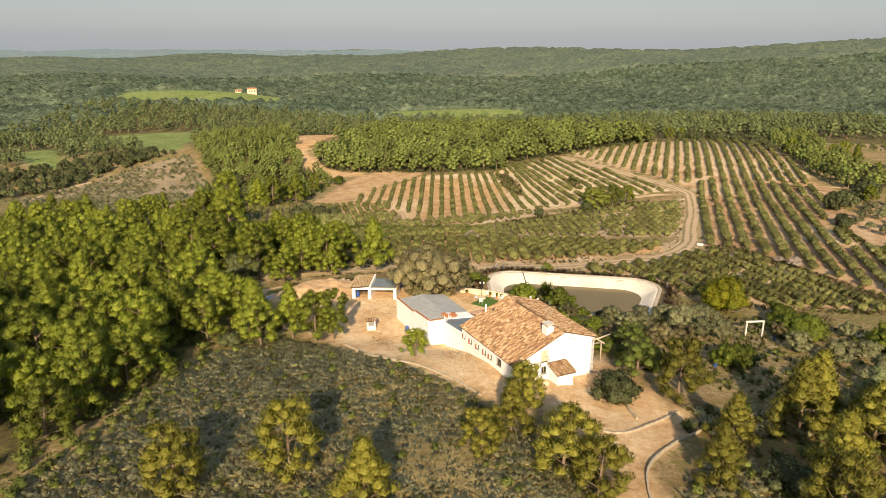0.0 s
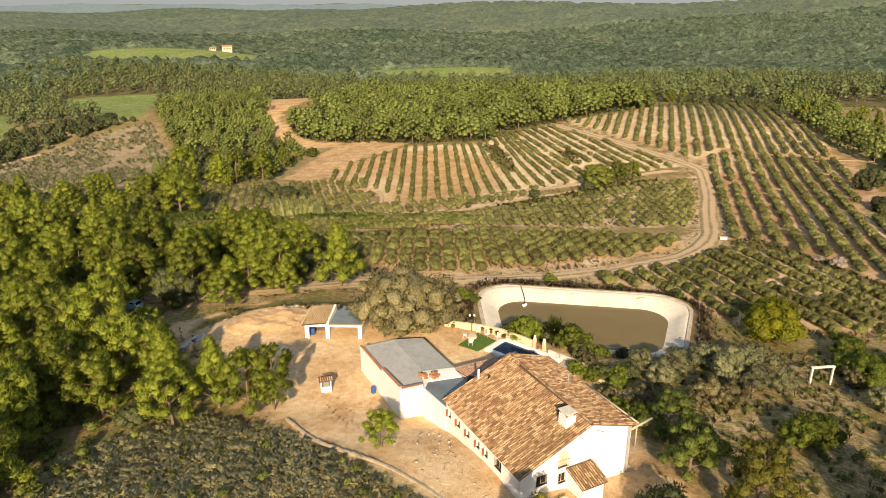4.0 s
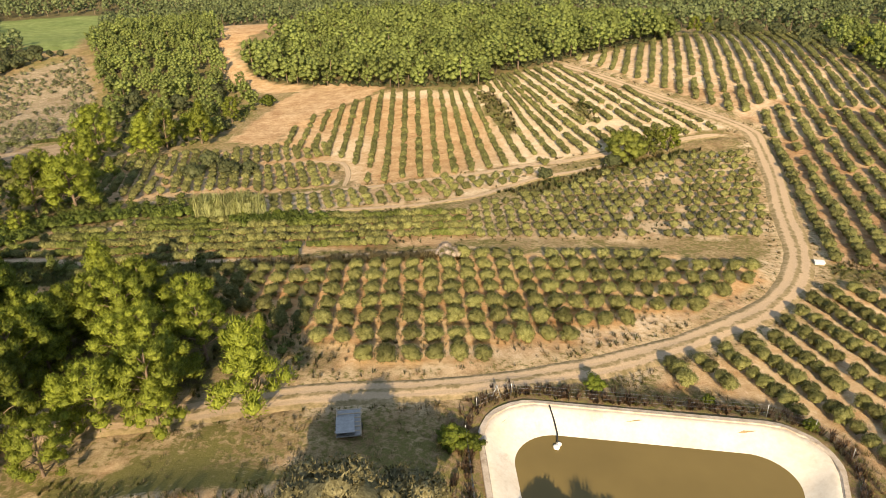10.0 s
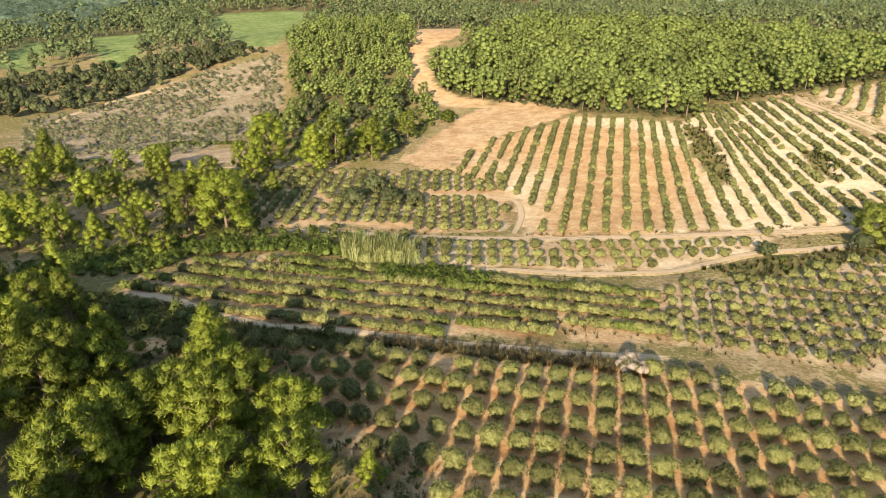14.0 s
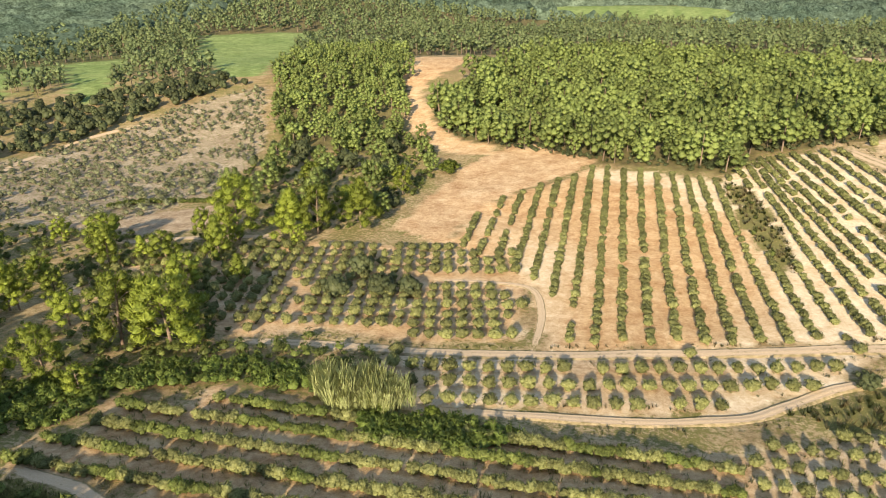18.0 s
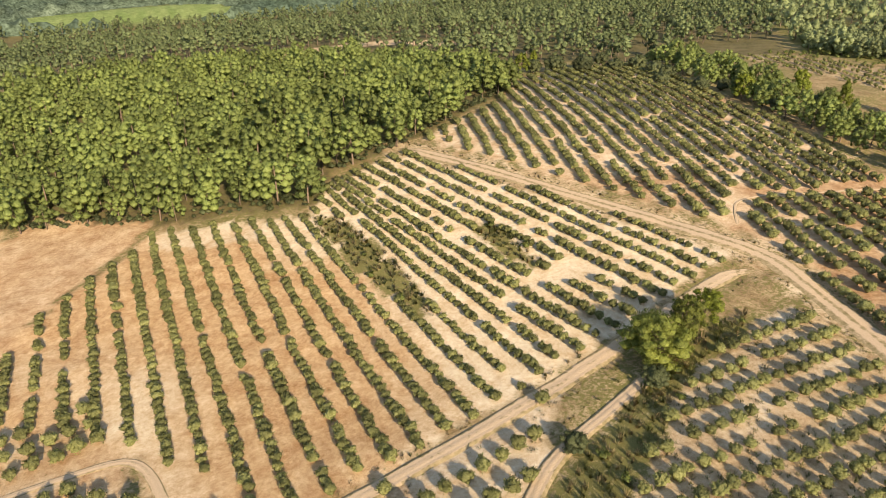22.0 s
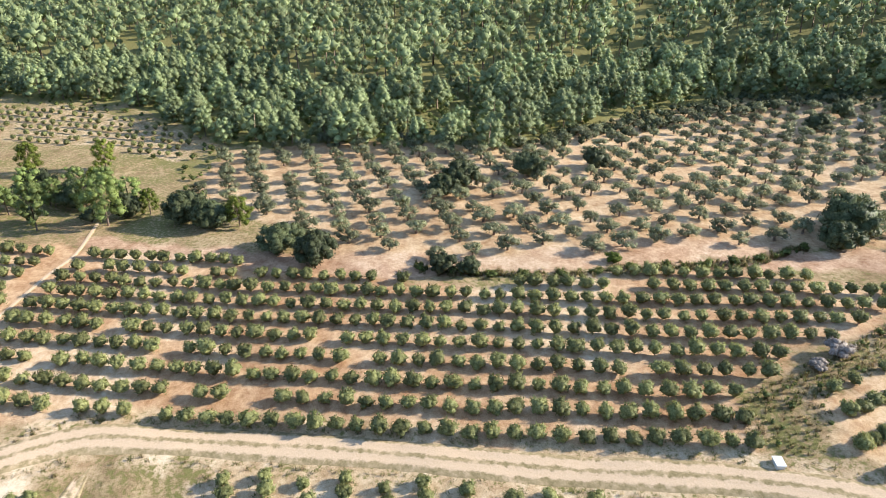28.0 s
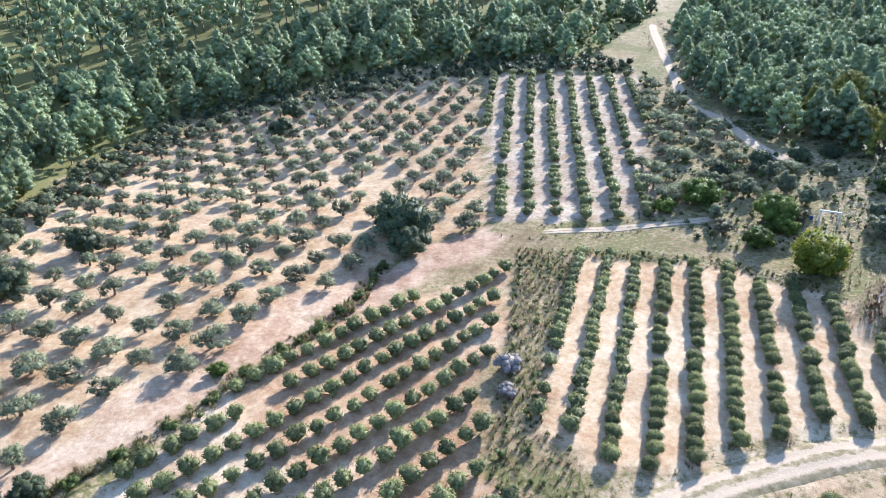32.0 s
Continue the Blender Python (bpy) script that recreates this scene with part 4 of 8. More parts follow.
def plant(models, x, y, scale, label, category, group, r, first):
    """Sets a copy of one of the models, or the model itself the first time."""
    k = len(first) if len(first) < len(models) else int(r.integers(0, len(models)))
    s = scale * r.uniform(0.92, 1.08)
    m = Matrix.LocRotScale((x, y, land1(x, y)), Euler((0, 0, r.uniform(0, 6.28))), (s, s, scale * r.uniform(0.9, 1.1)))
    if k not in first:
        first.add(k)
        models[k].matrix_basis = m
        ob = models[k]
    else:
        ob = copy_thing(models[k], Matrix.Identity(4))
        ob.matrix_basis = m
    return tagged(ob, label, category, group)


def rows_in(poly, direction, between, apart, jitter=0.15, miss=0.04, scale=(0.85, 1.15), seed=3, phase=None, start=None):
    """Trees set out in straight rows inside an outline."""
    r = np.random.default_rng(seed)
    d = np.array(direction, float) / np.hypot(*direction)
    n = np.array([-d[1], d[0]])
    P = np.array(poly)
    a, b = P @ d, P @ n
    A, B = np.meshgrid(np.arange(a.min() if start is None else a.min() + (start - a.min()) % apart, a.max(), apart), np.arange(b.min() + between * 0.5 if phase is None else b.min() + (phase - b.min()) % between, b.max(), between))
    A = A + r.uniform(-jitter, jitter, A.shape) * apart
    B = B + r.uniform(-0.06, 0.06, B.shape) * between
    x, y = (A[..., None] * d + B[..., None] * n).reshape(-1, 2).T
    keep = inside(poly, x, y) & (r.uniform(size=x.shape) > miss)
    return np.stack([x, y, r.uniform(*scale, len(x))], 1)[keep]


def fan_rows(seed=5):
    """The rows of the big field: straight up the slope in the west, leaning over towards the east."""
    r = np.random.default_rng(seed)
    out = []
    x0 = -38.0
    while x0 < 92:
        lean = np.interp(x0, [8, 32, 47, 58, 92], [0.0, 0.07, 0.165, 0.18, 0.19])
        y = np.arange(172, 282, 1.65)
        y = y + r.uniform(-0.25, 0.25, y.shape)
        x = x0 - lean * (y - 184) + r.uniform(-0.2, 0.2, y.shape)
        s = 0.64 + 0.20 * value_noise(x, y, 14, 21) + r.uniform(-0.1, 0.1, y.shape)
        out.append(np.stack([x, y, s], 1))
        x0 += 4.0
    p = np.concatenate(out)
    keep = inside(FAN_FIELD, p[:, 0], p[:, 1]) & (r.uniform(size=len(p)) > 0.05)
    keep &= ~((value_noise(p[:, 0], p[:, 1], 9, 30) > 0.90) & (p[:, 1] < 215))
    for b in BANKS:
        keep &= ~inside(b, p[:, 0], p[:, 1])
    return p[keep]


def off_roads(p, clear=2.6):
    for line in (ROAD, FIELD_TRACK, LOW_TRACK, SIDE_TRACK):
        p = p[along(line, p[:, 0], p[:, 1]) > clear]
    p = p[along(DIAGONAL, p[:, 0], p[:, 1]) > 1.6]
    return p


def scatter(poly, apart, seed, scale=(0.8, 1.2), keep=1.0, clump=None):
    """Plants strewn at random over an outline, about so far apart."""
    r = np.random.default_rng(seed)
    P = np.array(poly)
    (x0, y0), (x1, y1) = P.min(0), P.max(0)
    X, Y = np.meshgrid(np.arange(x0, x1, apart), np.arange(y0, y1, apart))
    X = (X + r.uniform(-0.48, 0.48, X.shape) * apart).ravel()
    Y = (Y + r.uniform(-0.48, 0.48, Y.shape) * apart).ravel()
    k = inside(poly, X, Y) & (r.uniform(size=X.shape) < keep)
    if clump:
        k &= value_noise(X, Y, clump[0], seed) > clump[1]
    return np.stack([X, Y, r.uniform(*scale, len(X))], 1)[k]


OLIVE_KITS = [with_stem(olive_parts(40 + i, 230, 0.17)) for i in range(5)]
OLD_KITS = [with_stem(olive_parts(60 + i, 760, 0.165, True)) for i in range(5)]
olive_models = [tree_model("olive_tree", olive_parts(20 + i, 1700, 0.10), M["olive"], M["grey_bark"]) for i in range(3)]

near_olives = off_roads(rows_in(NEAR_FIELD, (1, 0.0), 4.45, 2.65, 0.03, 0.02, (0.98, 1.14), 11, 102.2))
road_olives = off_roads(rows_in(ROAD_FIELD, (0.19, -0.98), 4.1, 1.75, 0.1, 0.04, (0.78, 0.95), 12), 2.4)
used = set()
rr = np.random.default_rng(77)
for x, y, s in near_olives[:170]:
    plant(olive_models, x, y, s, "young olive tree with a round grey-green crown in a tilled row", "olive tree", "young olives in rows", rr, used)
for x, y, s in road_olives[:130]:
    plant(olive_models, x, y, s, "young olive tree with a round grey-green crown on orange soil", "olive tree", "young olives in rows", rr, used)
spread_out("olive_rows", OLIVE_KITS, np.concatenate([near_olives[170:], road_olives[130:]]), M["olive"], "young grey-green olive trees in rows by the road", "olive trees", 2)
spread_out("olive_rows", OLIVE_KITS, off_roads(fan_rows()), M["olive"], "hedge-like rows of young olives fanning over pale soil", "olive trees", 3)
east_rows = off_roads(rows_in(EAST_FIELD, (0.305, 0.952), 4.13, 2.5, 0.08, 0.03, (0.8, 1.04), 13, -28.9), 2.2)
east_rows[:, 2] *= 1 + 0.1 * (1 - step(195, 235, east_rows[:, 1]))
spread_out("olive_rows", OLIVE_KITS, east_rows, M["olive"], "long rows of small round olives on orange soil", "olive trees", 4)
strip = off_roads(rows_in(STRIP_FIELD, (1, 0.004), 4.33, 0.8, 0.3, 0.06, (0.58, 0.86), 14, 128.0))
dark = value_noise(strip[:, 0], strip[:, 1], 5, 14) < 0.3
spread_out("olive_rows", OLIVE_KITS, strip[~dark], M["olive"], "dense weedy olive hedges along narrow terraces", "olive trees", 5)
spread_out("olive_rows", OLIVE_KITS, strip[dark], M["shrub"], "darker green stretches of the hedge rows", "olive trees", 12)
spread_out("olive_rows", OLIVE_KITS, off_roads(rows_in(MID_FIELD, (1, -0.03), 4.0, 2.1, 0.1, 0.06, (0.72, 0.92), 15)), M["olive"], "weedy dense rows of young olives", "olive trees", 6)
spread_out("olive_rows", OLIVE_KITS, off_roads(rows_in(WEST_FIELD, (0.978, 0.208), 3.8, 2.55, 0.06, 0.05, (0.85, 1.08), 16)), M["olive"], "young olives in a square grid on orange soil", "olive trees", 7)
spread_out("olive_rows", OLIVE_KITS, off_roads(rows_in(FOOT_FIELD, (0.982, 0.19), 4.7, 2.65, 0.04, 0.03, (0.9, 1.08), 17, 158.3), 1.3), M["olive"], "four short rows of round olives on pale soil", "olive trees", 8)
spread_out("olive_rows", OLIVE_KITS, rows_in(SOUTH_ROWS, (0.37, -0.93), 4.95, 2.4, 0.15, 0.08, (0.85, 1.15), 18, 108.05), M["olive"], "olive rows running up to the wood's edge", "olive trees", 9)
spread_out("olive_rows", OLIVE_KITS, rows_in(HILL_ROWS, (0.45, 0.9), 4.5, 2.6, 0.15, 0.1, (0.55, 0.78), 19), M["olive"], "small olives in thin rows on a far slope", "olive trees", 10)
old = off_roads(rows_in(OLD_GROVE, (1, 0.1), 6.15, 5.85, 0.09, 0.04, (0.82, 1.15), 20, 110.2, 123.6))
rough = scatter([(74, 58), (60, 52), (48, 44), (46, 36), (58, 30), (70, 8), (80, 0), (92, -16), (88, 0)], 5.2, 37, (0.8, 1.15), 0.85)
spread_out("old_olive_grove", OLD_KITS, rough, M["old_olive"], "untended silvery olives beside the track to the wood", "olive trees", 99)
spread_out("old_olive_grove", OLD_KITS, old, M["old_olive"], "old gnarled olive trees with open grey crowns", "olive trees", 11)

# ---- pine woods ----
PINE_KITS = [with_stem(pine_parts(80 + i, 20, 560, 0.25, 6.8 + 0.5 * i, 3.1, 0.24, limbs=False)) for i in range(6)]
TALL_PINE_KITS = [with_stem(pine_parts(s_, 22, 620, 0.25, 6.6 + 0.5 * i, 3.3, 0.14, limbs=False)) for i, s_ in enumerate((86, 87, 92, 97, 95))]
PINE_FAR_KITS = [with_stem(pine_parts(90 + i, 6, 80, 0.55, 8.0 + 0.5 * i, 2.9, 0.25, limbs=False)) for i in range(5)]

spread_out("pine_wood", PINE_KITS, scatter(WOOD, 5.3, 31, (0.72, 1.36)), M["pine_far"], "close wood of bright green Aleppo pines", "pine wood", 21)
spread_out("pine_wood", PINE_KITS, scatter(WEST_WOOD, 5.2, 32, (0.7, 1.05), 0.9), M["pine_far"], "pine wood on a slope beside a sandy gap", "pine wood", 22)
east = scatter(EAST_WOOD, 6.2, 33, (0.75, 1.3), 0.95, (32, 0.12))
east = east[np.hypot(east[:, 0] - 40, east[:, 1] - 165) < 400]
edge = along([(250, 320), (236, 215), (190, 180), (168, 122), (198, 60), (172, -2), (110, -26), (106, -60)], east[:, 0], east[:, 1])
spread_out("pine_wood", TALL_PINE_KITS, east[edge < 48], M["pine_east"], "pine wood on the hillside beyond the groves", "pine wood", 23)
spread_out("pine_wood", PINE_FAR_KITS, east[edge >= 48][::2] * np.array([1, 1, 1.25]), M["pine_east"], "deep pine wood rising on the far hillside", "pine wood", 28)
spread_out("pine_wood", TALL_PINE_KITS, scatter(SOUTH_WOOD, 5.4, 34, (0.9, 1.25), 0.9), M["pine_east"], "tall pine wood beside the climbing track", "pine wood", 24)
EAST_FLOOR = scatter(EAST_WOOD, 3.4, 39, (0.9, 2.1), 0.75)
north = scatter(NORTH_WOOD, 9.0, 35, (0.85, 1.25), 0.92, (70, 0.12))
for mdw in MEADOWS + [HILLTOP]:
    north = north[~inside(mdw, north[:, 0], north[:, 1])]
spread_out("pine_wood", PINE_FAR_KITS, north, M["pine_north"], "far pine woods between meadows", "pine wood", 25)


# ---- far woods: an unbroken rough canopy on the distant hills ----
def canopy(name, blocks, colours, haze_glow, label, kind):
    r = np.random.default_rng(5)
    n = 0
    V, F = [], []
    for (x0, x1, y0, y1, s, tall) in blocks:
        gx, gy = np.arange(x0, x1 + 1, s), np.arange(y0, y1 + 1, s)
        X, Y = np.meshgrid(gx, gy)
        X = X + r.uniform(-0.4, 0.4, X.shape) * s
        Y = Y + r.uniform(-0.4, 0.4, Y.shape) * s
        open_ = np.zeros(X.shape, bool)
        for mdw in MEADOWS:
            open_ |= inside(mdw, X, Y)
        Z = land(X, Y) + np.where(open_, -0.6, 2 + (tall - 2) * r.uniform(0, 1, X.shape) ** 1.5)
        for rim in (np.s_[0, :], np.s_[-1, :], np.s_[:, 0], np.s_[:, -1]):
            Z[rim] = land(X, Y)[rim] - 1.0
        idx = np.arange(X.size).reshape(X.shape) + n
        V.append(np.stack([X, Y, Z], -1).reshape(-1, 3))
        F.append(np.stack([idx[:-1, :-1], idx[:-1, 1:], idx[1:, 1:], idx[1:, :-1]], -1).reshape(-1, 4))
        n += X.size
    m, nd, l, p = material(name)
    big, fine = noise_node(nd, l, 0.008, 5), noise_node(nd, l, 0.12, 5, rough=0.75)
    c = mix(nd, l, ramp(nd, l, big.outputs[0], 0.35, 0.65), *colours)
    c = mix(nd, l, 0.85, c, ramp(nd, l, fine.outputs[0], 0.28, 0.72), "SOFT_LIGHT")
    crowns = noise_node(nd, l, 0.45, 4, rough=0.7)
    c = mix(nd, l, 0.7, c, ramp(nd, l, crowns.outputs[0], 0.32, 0.68), "SOFT_LIGHT")
    l.new(c, p.inputs["Base Color"])
    p.inputs["Roughness"].default_value = 1.0
    p.inputs["Specular IOR Level"].default_value = 0.0
    # bluish emission stands in for the air's haze over the farthest hills
    if haze_glow:
        p.inputs["Emission Color"].default_value = (*haze_glow, 1)
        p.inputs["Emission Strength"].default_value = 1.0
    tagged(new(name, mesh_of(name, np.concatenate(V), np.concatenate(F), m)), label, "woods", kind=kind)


# both greens are shifted towards blue: haze painted into the base colour
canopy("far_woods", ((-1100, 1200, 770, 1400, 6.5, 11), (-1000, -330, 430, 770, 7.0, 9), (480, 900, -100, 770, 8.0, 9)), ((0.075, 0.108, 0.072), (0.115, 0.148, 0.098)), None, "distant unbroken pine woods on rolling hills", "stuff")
# backdrop bands: haze laid on as blue emission, stronger on the farther one
canopy("backdrop_hills", ((-3000, 3000, 1400, 2700, 13.0, 12), (-2600, -1100, 500, 1400, 14.0, 11), (1200, 2600, 300, 1400, 14.0, 11)), ((0.07, 0.09, 0.045), (0.10, 0.115, 0.055)), (0.040, 0.055, 0.060), "blue-green wooded hills beyond the valley, haze added as emission", "structure")
canopy("backdrop_plain", ((-3600, 3000, 2700, 4690, 45.0, 14),), ((0.07, 0.09, 0.06), (0.09, 0.11, 0.07)), (0.13, 0.175, 0.21), "hills along the horizon, paled by haze added as blue emission", "structure")

# ---- pines near the house, tree by tree ----
pine_models = [tree_model("pine_tree", pine_parts(100 + i, 36, 5600, 0.175, 8.0 + 0.5 * i, 3.3, 0.2), M["pine"], M["bark"]) for i in range(4)]
dull_models = [tree_model("pine_tree", pine_parts(105 + i, 38, 5600, 0.175, 7.6 + 0.5 * i, 3.5, 0.1), M["pine_dull"], M["bark"]) for i in range(4)]
used, used_dull = set(), set()
PINES = [(-24, 5, 0.8), (-15, 7, 0.85), (-8, 2, 0.85), (-5.2, 35, 0.5), (-19, 42.5, 0.8), (-22.5, 44, 0.85), (-16.8, 43.6, 0.72), (-28, 46, 0.9), (-31.5, 49.5, 0.9), (-32.6, 55.0, 0.66), (-36, 60.6, 0.66), (-34, 43, 0.75), (-26, 40.5, 0.8),
         (25, 26, 0.85), (27, 15.5, 0.75), (39, 23, 0.95), (36, 20, 1.0), (34, 9, 0.9), (42, 17, 0.95), (23, 8, 0.7), (5, 16, 0.75), (9, 9, 0.85), (11.5, 5.5, 0.8), (7, 19.5, 0.7), (2, 12, 0.6),
         (-17, 98, 0.42), (-14.7, 84.1, 1.15), (-24.2, 83.5, 1.0), (-28.7, 82.7, 0.95), (-22.8, 81, 0.75), (-30.8, 75.6, 0.7), (60, 184.5, 0.75),
         (-73.7, 160, 1.4), (-66.5, 161.5, 1.5), (-82, 146, 0.8), (-76, 148, 0.85), (-97, 166, 0.8), (-92, 149, 0.8), (-103, 150, 0.85), (-132, 191, 0.8), (-100, 175, 0.7),
         (-80.6, 207.5, 1.55), (-71, 212, 1.35), (-66, 215, 1.2), (-58.4, 221, 1.3), (-64, 231, 0.95), (-81, 248, 0.9), (-55.6, 245, 0.8),
         (165, 221, 0.8), (178, 210, 0.7), (148, 196, 0.6), (138, 179, 0.75), (154, 269, 0.85), (176, 294, 0.8), (179, 270, 0.85), (174, 251, 0.9), (177, 225, 0.85), (162, 208, 0.7), (170, 262, 0.8), (184, 240, 0.8),
         (130, 345, 0.9), (122, 340, 0.85), (46, 4, 1.0), (52, 9, 0.9), (30, 2, 0.9)]
for x, y, s in PINES:
    if y < 30 and x < 60:
        plant(dull_models, x, y, s, "Aleppo pine with dull olive-brown needles south of the house", "pine tree", "dull pines by the house", rr, used_dull)
    else:
        plant(pine_models, x, y, s, "Aleppo pine with yellow-green needle masses and a bare lower trunk", "pine tree", "single pines", rr, used)
dark_pine = tree_model("pine_tree", pine_parts(120, 64, 10000, 0.17, 7.2, 4.7, 0.14), M["pine_dark"], M["bark"])
small_pine = tree_model("pine_tree", pine_parts(121, 40, 5200, 0.17, 6.6, 2.6, 0.12), M["pine_dark"], M["bark"])
plant([dark_pine], 49, 181.8, 1.0, "broad dark domed pine on the field bank", "pine tree", "", rr, set())
plant([small_pine], 55, 183.5, 1.0, "smaller dark pine beside the domed pine on the bank", "pine tree", "", rr, set())
grove = scatter(GROVE, 6.0, 36, (0.75, 1.15), 0.93)
grove = grove[(along([(-40, 60), (-32, 72), (-30, 78)], grove[:, 0], grove[:, 1]) > 4) & (along([(-47, 77.2), (-43.5, 76), (-38, 67.8)], grove[:, 0], grove[:, 1]) > 3.0)]
grove = grove[~inside(NEAR_FIELD, grove[:, 0], grove[:, 1]) & ~inside(LONG_GRASS, grove[:, 0], grove[:, 1])]
near_house = grove[:, 0] > -74
for x, y, s in grove[near_house][:215]:
    plant(pine_models, x, y, s, "Aleppo pine in a close grove, crown bright yellow-green", "pine tree", "pine grove by the yard", rr, used)
GROVE_KITS = [with_stem(pine_parts(110 + i, 24, 1500, 0.24, 7.6 + 0.5 * i, 3.4, 0.2)) for i in range(4)]
spread_out("pine_wood", GROVE_KITS, np.concatenate([grove[near_house][215:], grove[~near_house]]), M["pine"], "deeper part of the yellow-green pine grove", "pine wood", 29)

import collections

# ---- building surfaces ----
M["whitewash"] = plain("whitewash", (0.82, 0.83, 0.84), (0.87, 0.88, 0.90), 0.6, 0.9, 0.15, second=(0.76, 0.75, 0.73))
M["cream"] = plain("cream_render", (0.66, 0.54, 0.38), (0.74, 0.62, 0.46), 0.8, 0.9, 0.2)
M["tiles"] = islands("clay_roof_tiles", (0.20, 0.11, 0.06), (0.36, 0.215, 0.115), (0.55, 0.40, 0.25))
# bed under the tiles, coloured dark to put shade into the channels
M["tile_bed"] = plain("dark_channel_bed", (0.10, 0.06, 0.04), (0.16, 0.10, 0.065), 2.0, 0.95, 0.4)
M["pale_tiles"] = islands("pale_clay_tiles", (0.46, 0.28, 0.13), (0.66, 0.50, 0.28), (0.74, 0.62, 0.42))
M["pink_tiles"] = islands("pinkish_clay_tiles", (0.40, 0.23, 0.16), (0.50, 0.31, 0.22), (0.58, 0.40, 0.30))
M["brick"] = plain("red_brick", (0.36, 0.14, 0.07), (0.48, 0.22, 0.11), 3.0, 0.9, 0.4)
M["grey_roof"] = plain("grey_membrane", (0.36, 0.37, 0.36), (0.44, 0.44, 0.42), 0.35, 0.7, 0.1, second=(0.30, 0.30, 0.29))
M["sheet"] = plain("blue_grey_sheet", (0.17, 0.21, 0.23), (0.22, 0.26, 0.28), 0.8, 0.45, 0.1, 0.2)
M["concrete"] = plain("pale_concrete", (0.62, 0.58, 0.52), (0.74, 0.71, 0.65), 0.5, 0.85, 0.25, second=(0.50, 0.44, 0.37))
M["liner"] = plain("pale_pond_liner", (0.68, 0.61, 0.50), (0.78, 0.72, 0.62), 0.25, 0.75, 0.3, second=(0.56, 0.47, 0.36))
M["rim"] = plain("cracked_mortar", (0.38, 0.31, 0.24), (0.56, 0.49, 0.41), 0.9, 0.95, 0.7, second=(0.20, 0.15, 0.11), depth=0.06)
M["stone"] = plain("rough_stone", (0.36, 0.30, 0.22), (0.52, 0.44, 0.33), 2.0, 0.95, 0.7, depth=0.05)
M["timber"] = plain("weathered_timber", (0.42, 0.34, 0.25), (0.56, 0.47, 0.37), 3.0, 0.85, 0.4)
M["shutter"] = plain("red_brown_paint", (0.34, 0.10, 0.06), (0.42, 0.15, 0.09), 3.0, 0.6, 0.2)
M["iron"] = plain("dark_iron", (0.03, 0.03, 0.03), (0.06, 0.055, 0.05), 5.0, 0.55, 0.1, 0.6)
M["galvanised"] = plain("galvanised_steel", (0.36, 0.37, 0.38), (0.46, 0.47, 0.48), 3.0, 0.45, 0.1, 0.7)
M["plastic"] = plain("white_plastic", (0.80, 0.80, 0.78), (0.86, 0.86, 0.84), 4.0, 0.4, 0.0)
M["blue_plastic"] = plain("blue_plastic", (0.03, 0.08, 0.28), (0.05, 0.12, 0.36), 4.0, 0.4, 0.0)
M["tarp"] = plain("black_sheeting", (0.015, 0.015, 0.016), (0.035, 0.035, 0.04), 2.0, 0.5, 0.5)
M["terracotta"] = plain("terracotta", (0.42, 0.19, 0.09), (0.52, 0.26, 0.13), 4.0, 0.85, 0.2)
M["cloth"] = plain("flowered_cloth", (0.62, 0.48, 0.32), (0.74, 0.62, 0.46), 9.0, 0.9, 0.2)
M["lawn"] = plain("green_turf", (0.055, 0.12, 0.015), (0.085, 0.16, 0.025), 2.5, 0.95, 0.6)
M["paving"] = plain("grey_paving", (0.40, 0.35, 0.28), (0.50, 0.44, 0.36), 1.5, 0.9, 0.3)


def glassy(name, colour, rough, bump_scale, strength):
    m, n, l, p = material(name)
    nz = noise_node(n, l, bump_scale, 3)
    big = noise_node(n, l, 0.12, 3)
    c = mix(n, l, ramp(n, l, big.outputs[0], 0.3, 0.7), tuple(0.9 * k for k in colour), tuple(1.1 * k for k in colour))
    l.new(c, p.inputs["Base Color"])
    p.inputs["Roughness"].default_value, p.inputs["IOR"].default_value = rough, 1.33
    bump(n, l, p, nz.outputs[0], strength, 0.02)
    return m


M["pond_water"] = glassy("muddy_water", (0.19, 0.14, 0.05), 0.12, 2.0, 0.10)
M["pool_water"] = glassy("dark_blue_water", (0.010, 0.032, 0.075), 0.05, 3.0, 0.10)
M["pane"] = glassy("window_glass", (0.02, 0.022, 0.025), 0.08, 1.0, 0.0)


# ---- mesh makers ----
def from_bm(name, bm, mat, smooth=False):
    me = bpy.data.meshes.new(name)
    bm.normal_update()
    bm.to_mesh(me)
    bm.free()
    for m in mat if isinstance(mat, (list, tuple)) else [mat]:
        me.materials.append(m)
    if smooth:
        me.polygons.foreach_set("use_smooth", np.ones(len(me.polygons), bool))
    return me


def add_prism(bm, foot, z0, z1):
    """A closed body over an outline; z0 and z1 are heights or lists of heights, corner by corner."""
    n = len(foot)
    z0 = [z0] * n if isinstance(z0, (int, float)) else z0
    z1 = [z1] * n if isinstance(z1, (int, float)) else z1
    lo = [bm.verts.new((x, y, z)) for (x, y), z in zip(foot, z0)]
    hi = [bm.verts.new((x, y, z)) for (x, y), z in zip(foot, z1)]
    bm.faces.new(lo[::-1])
    bm.faces.new(hi)
    for i in range(n):
        j = (i + 1) % n
        bm.faces.new((lo[i], lo[j], hi[j], hi[i]))


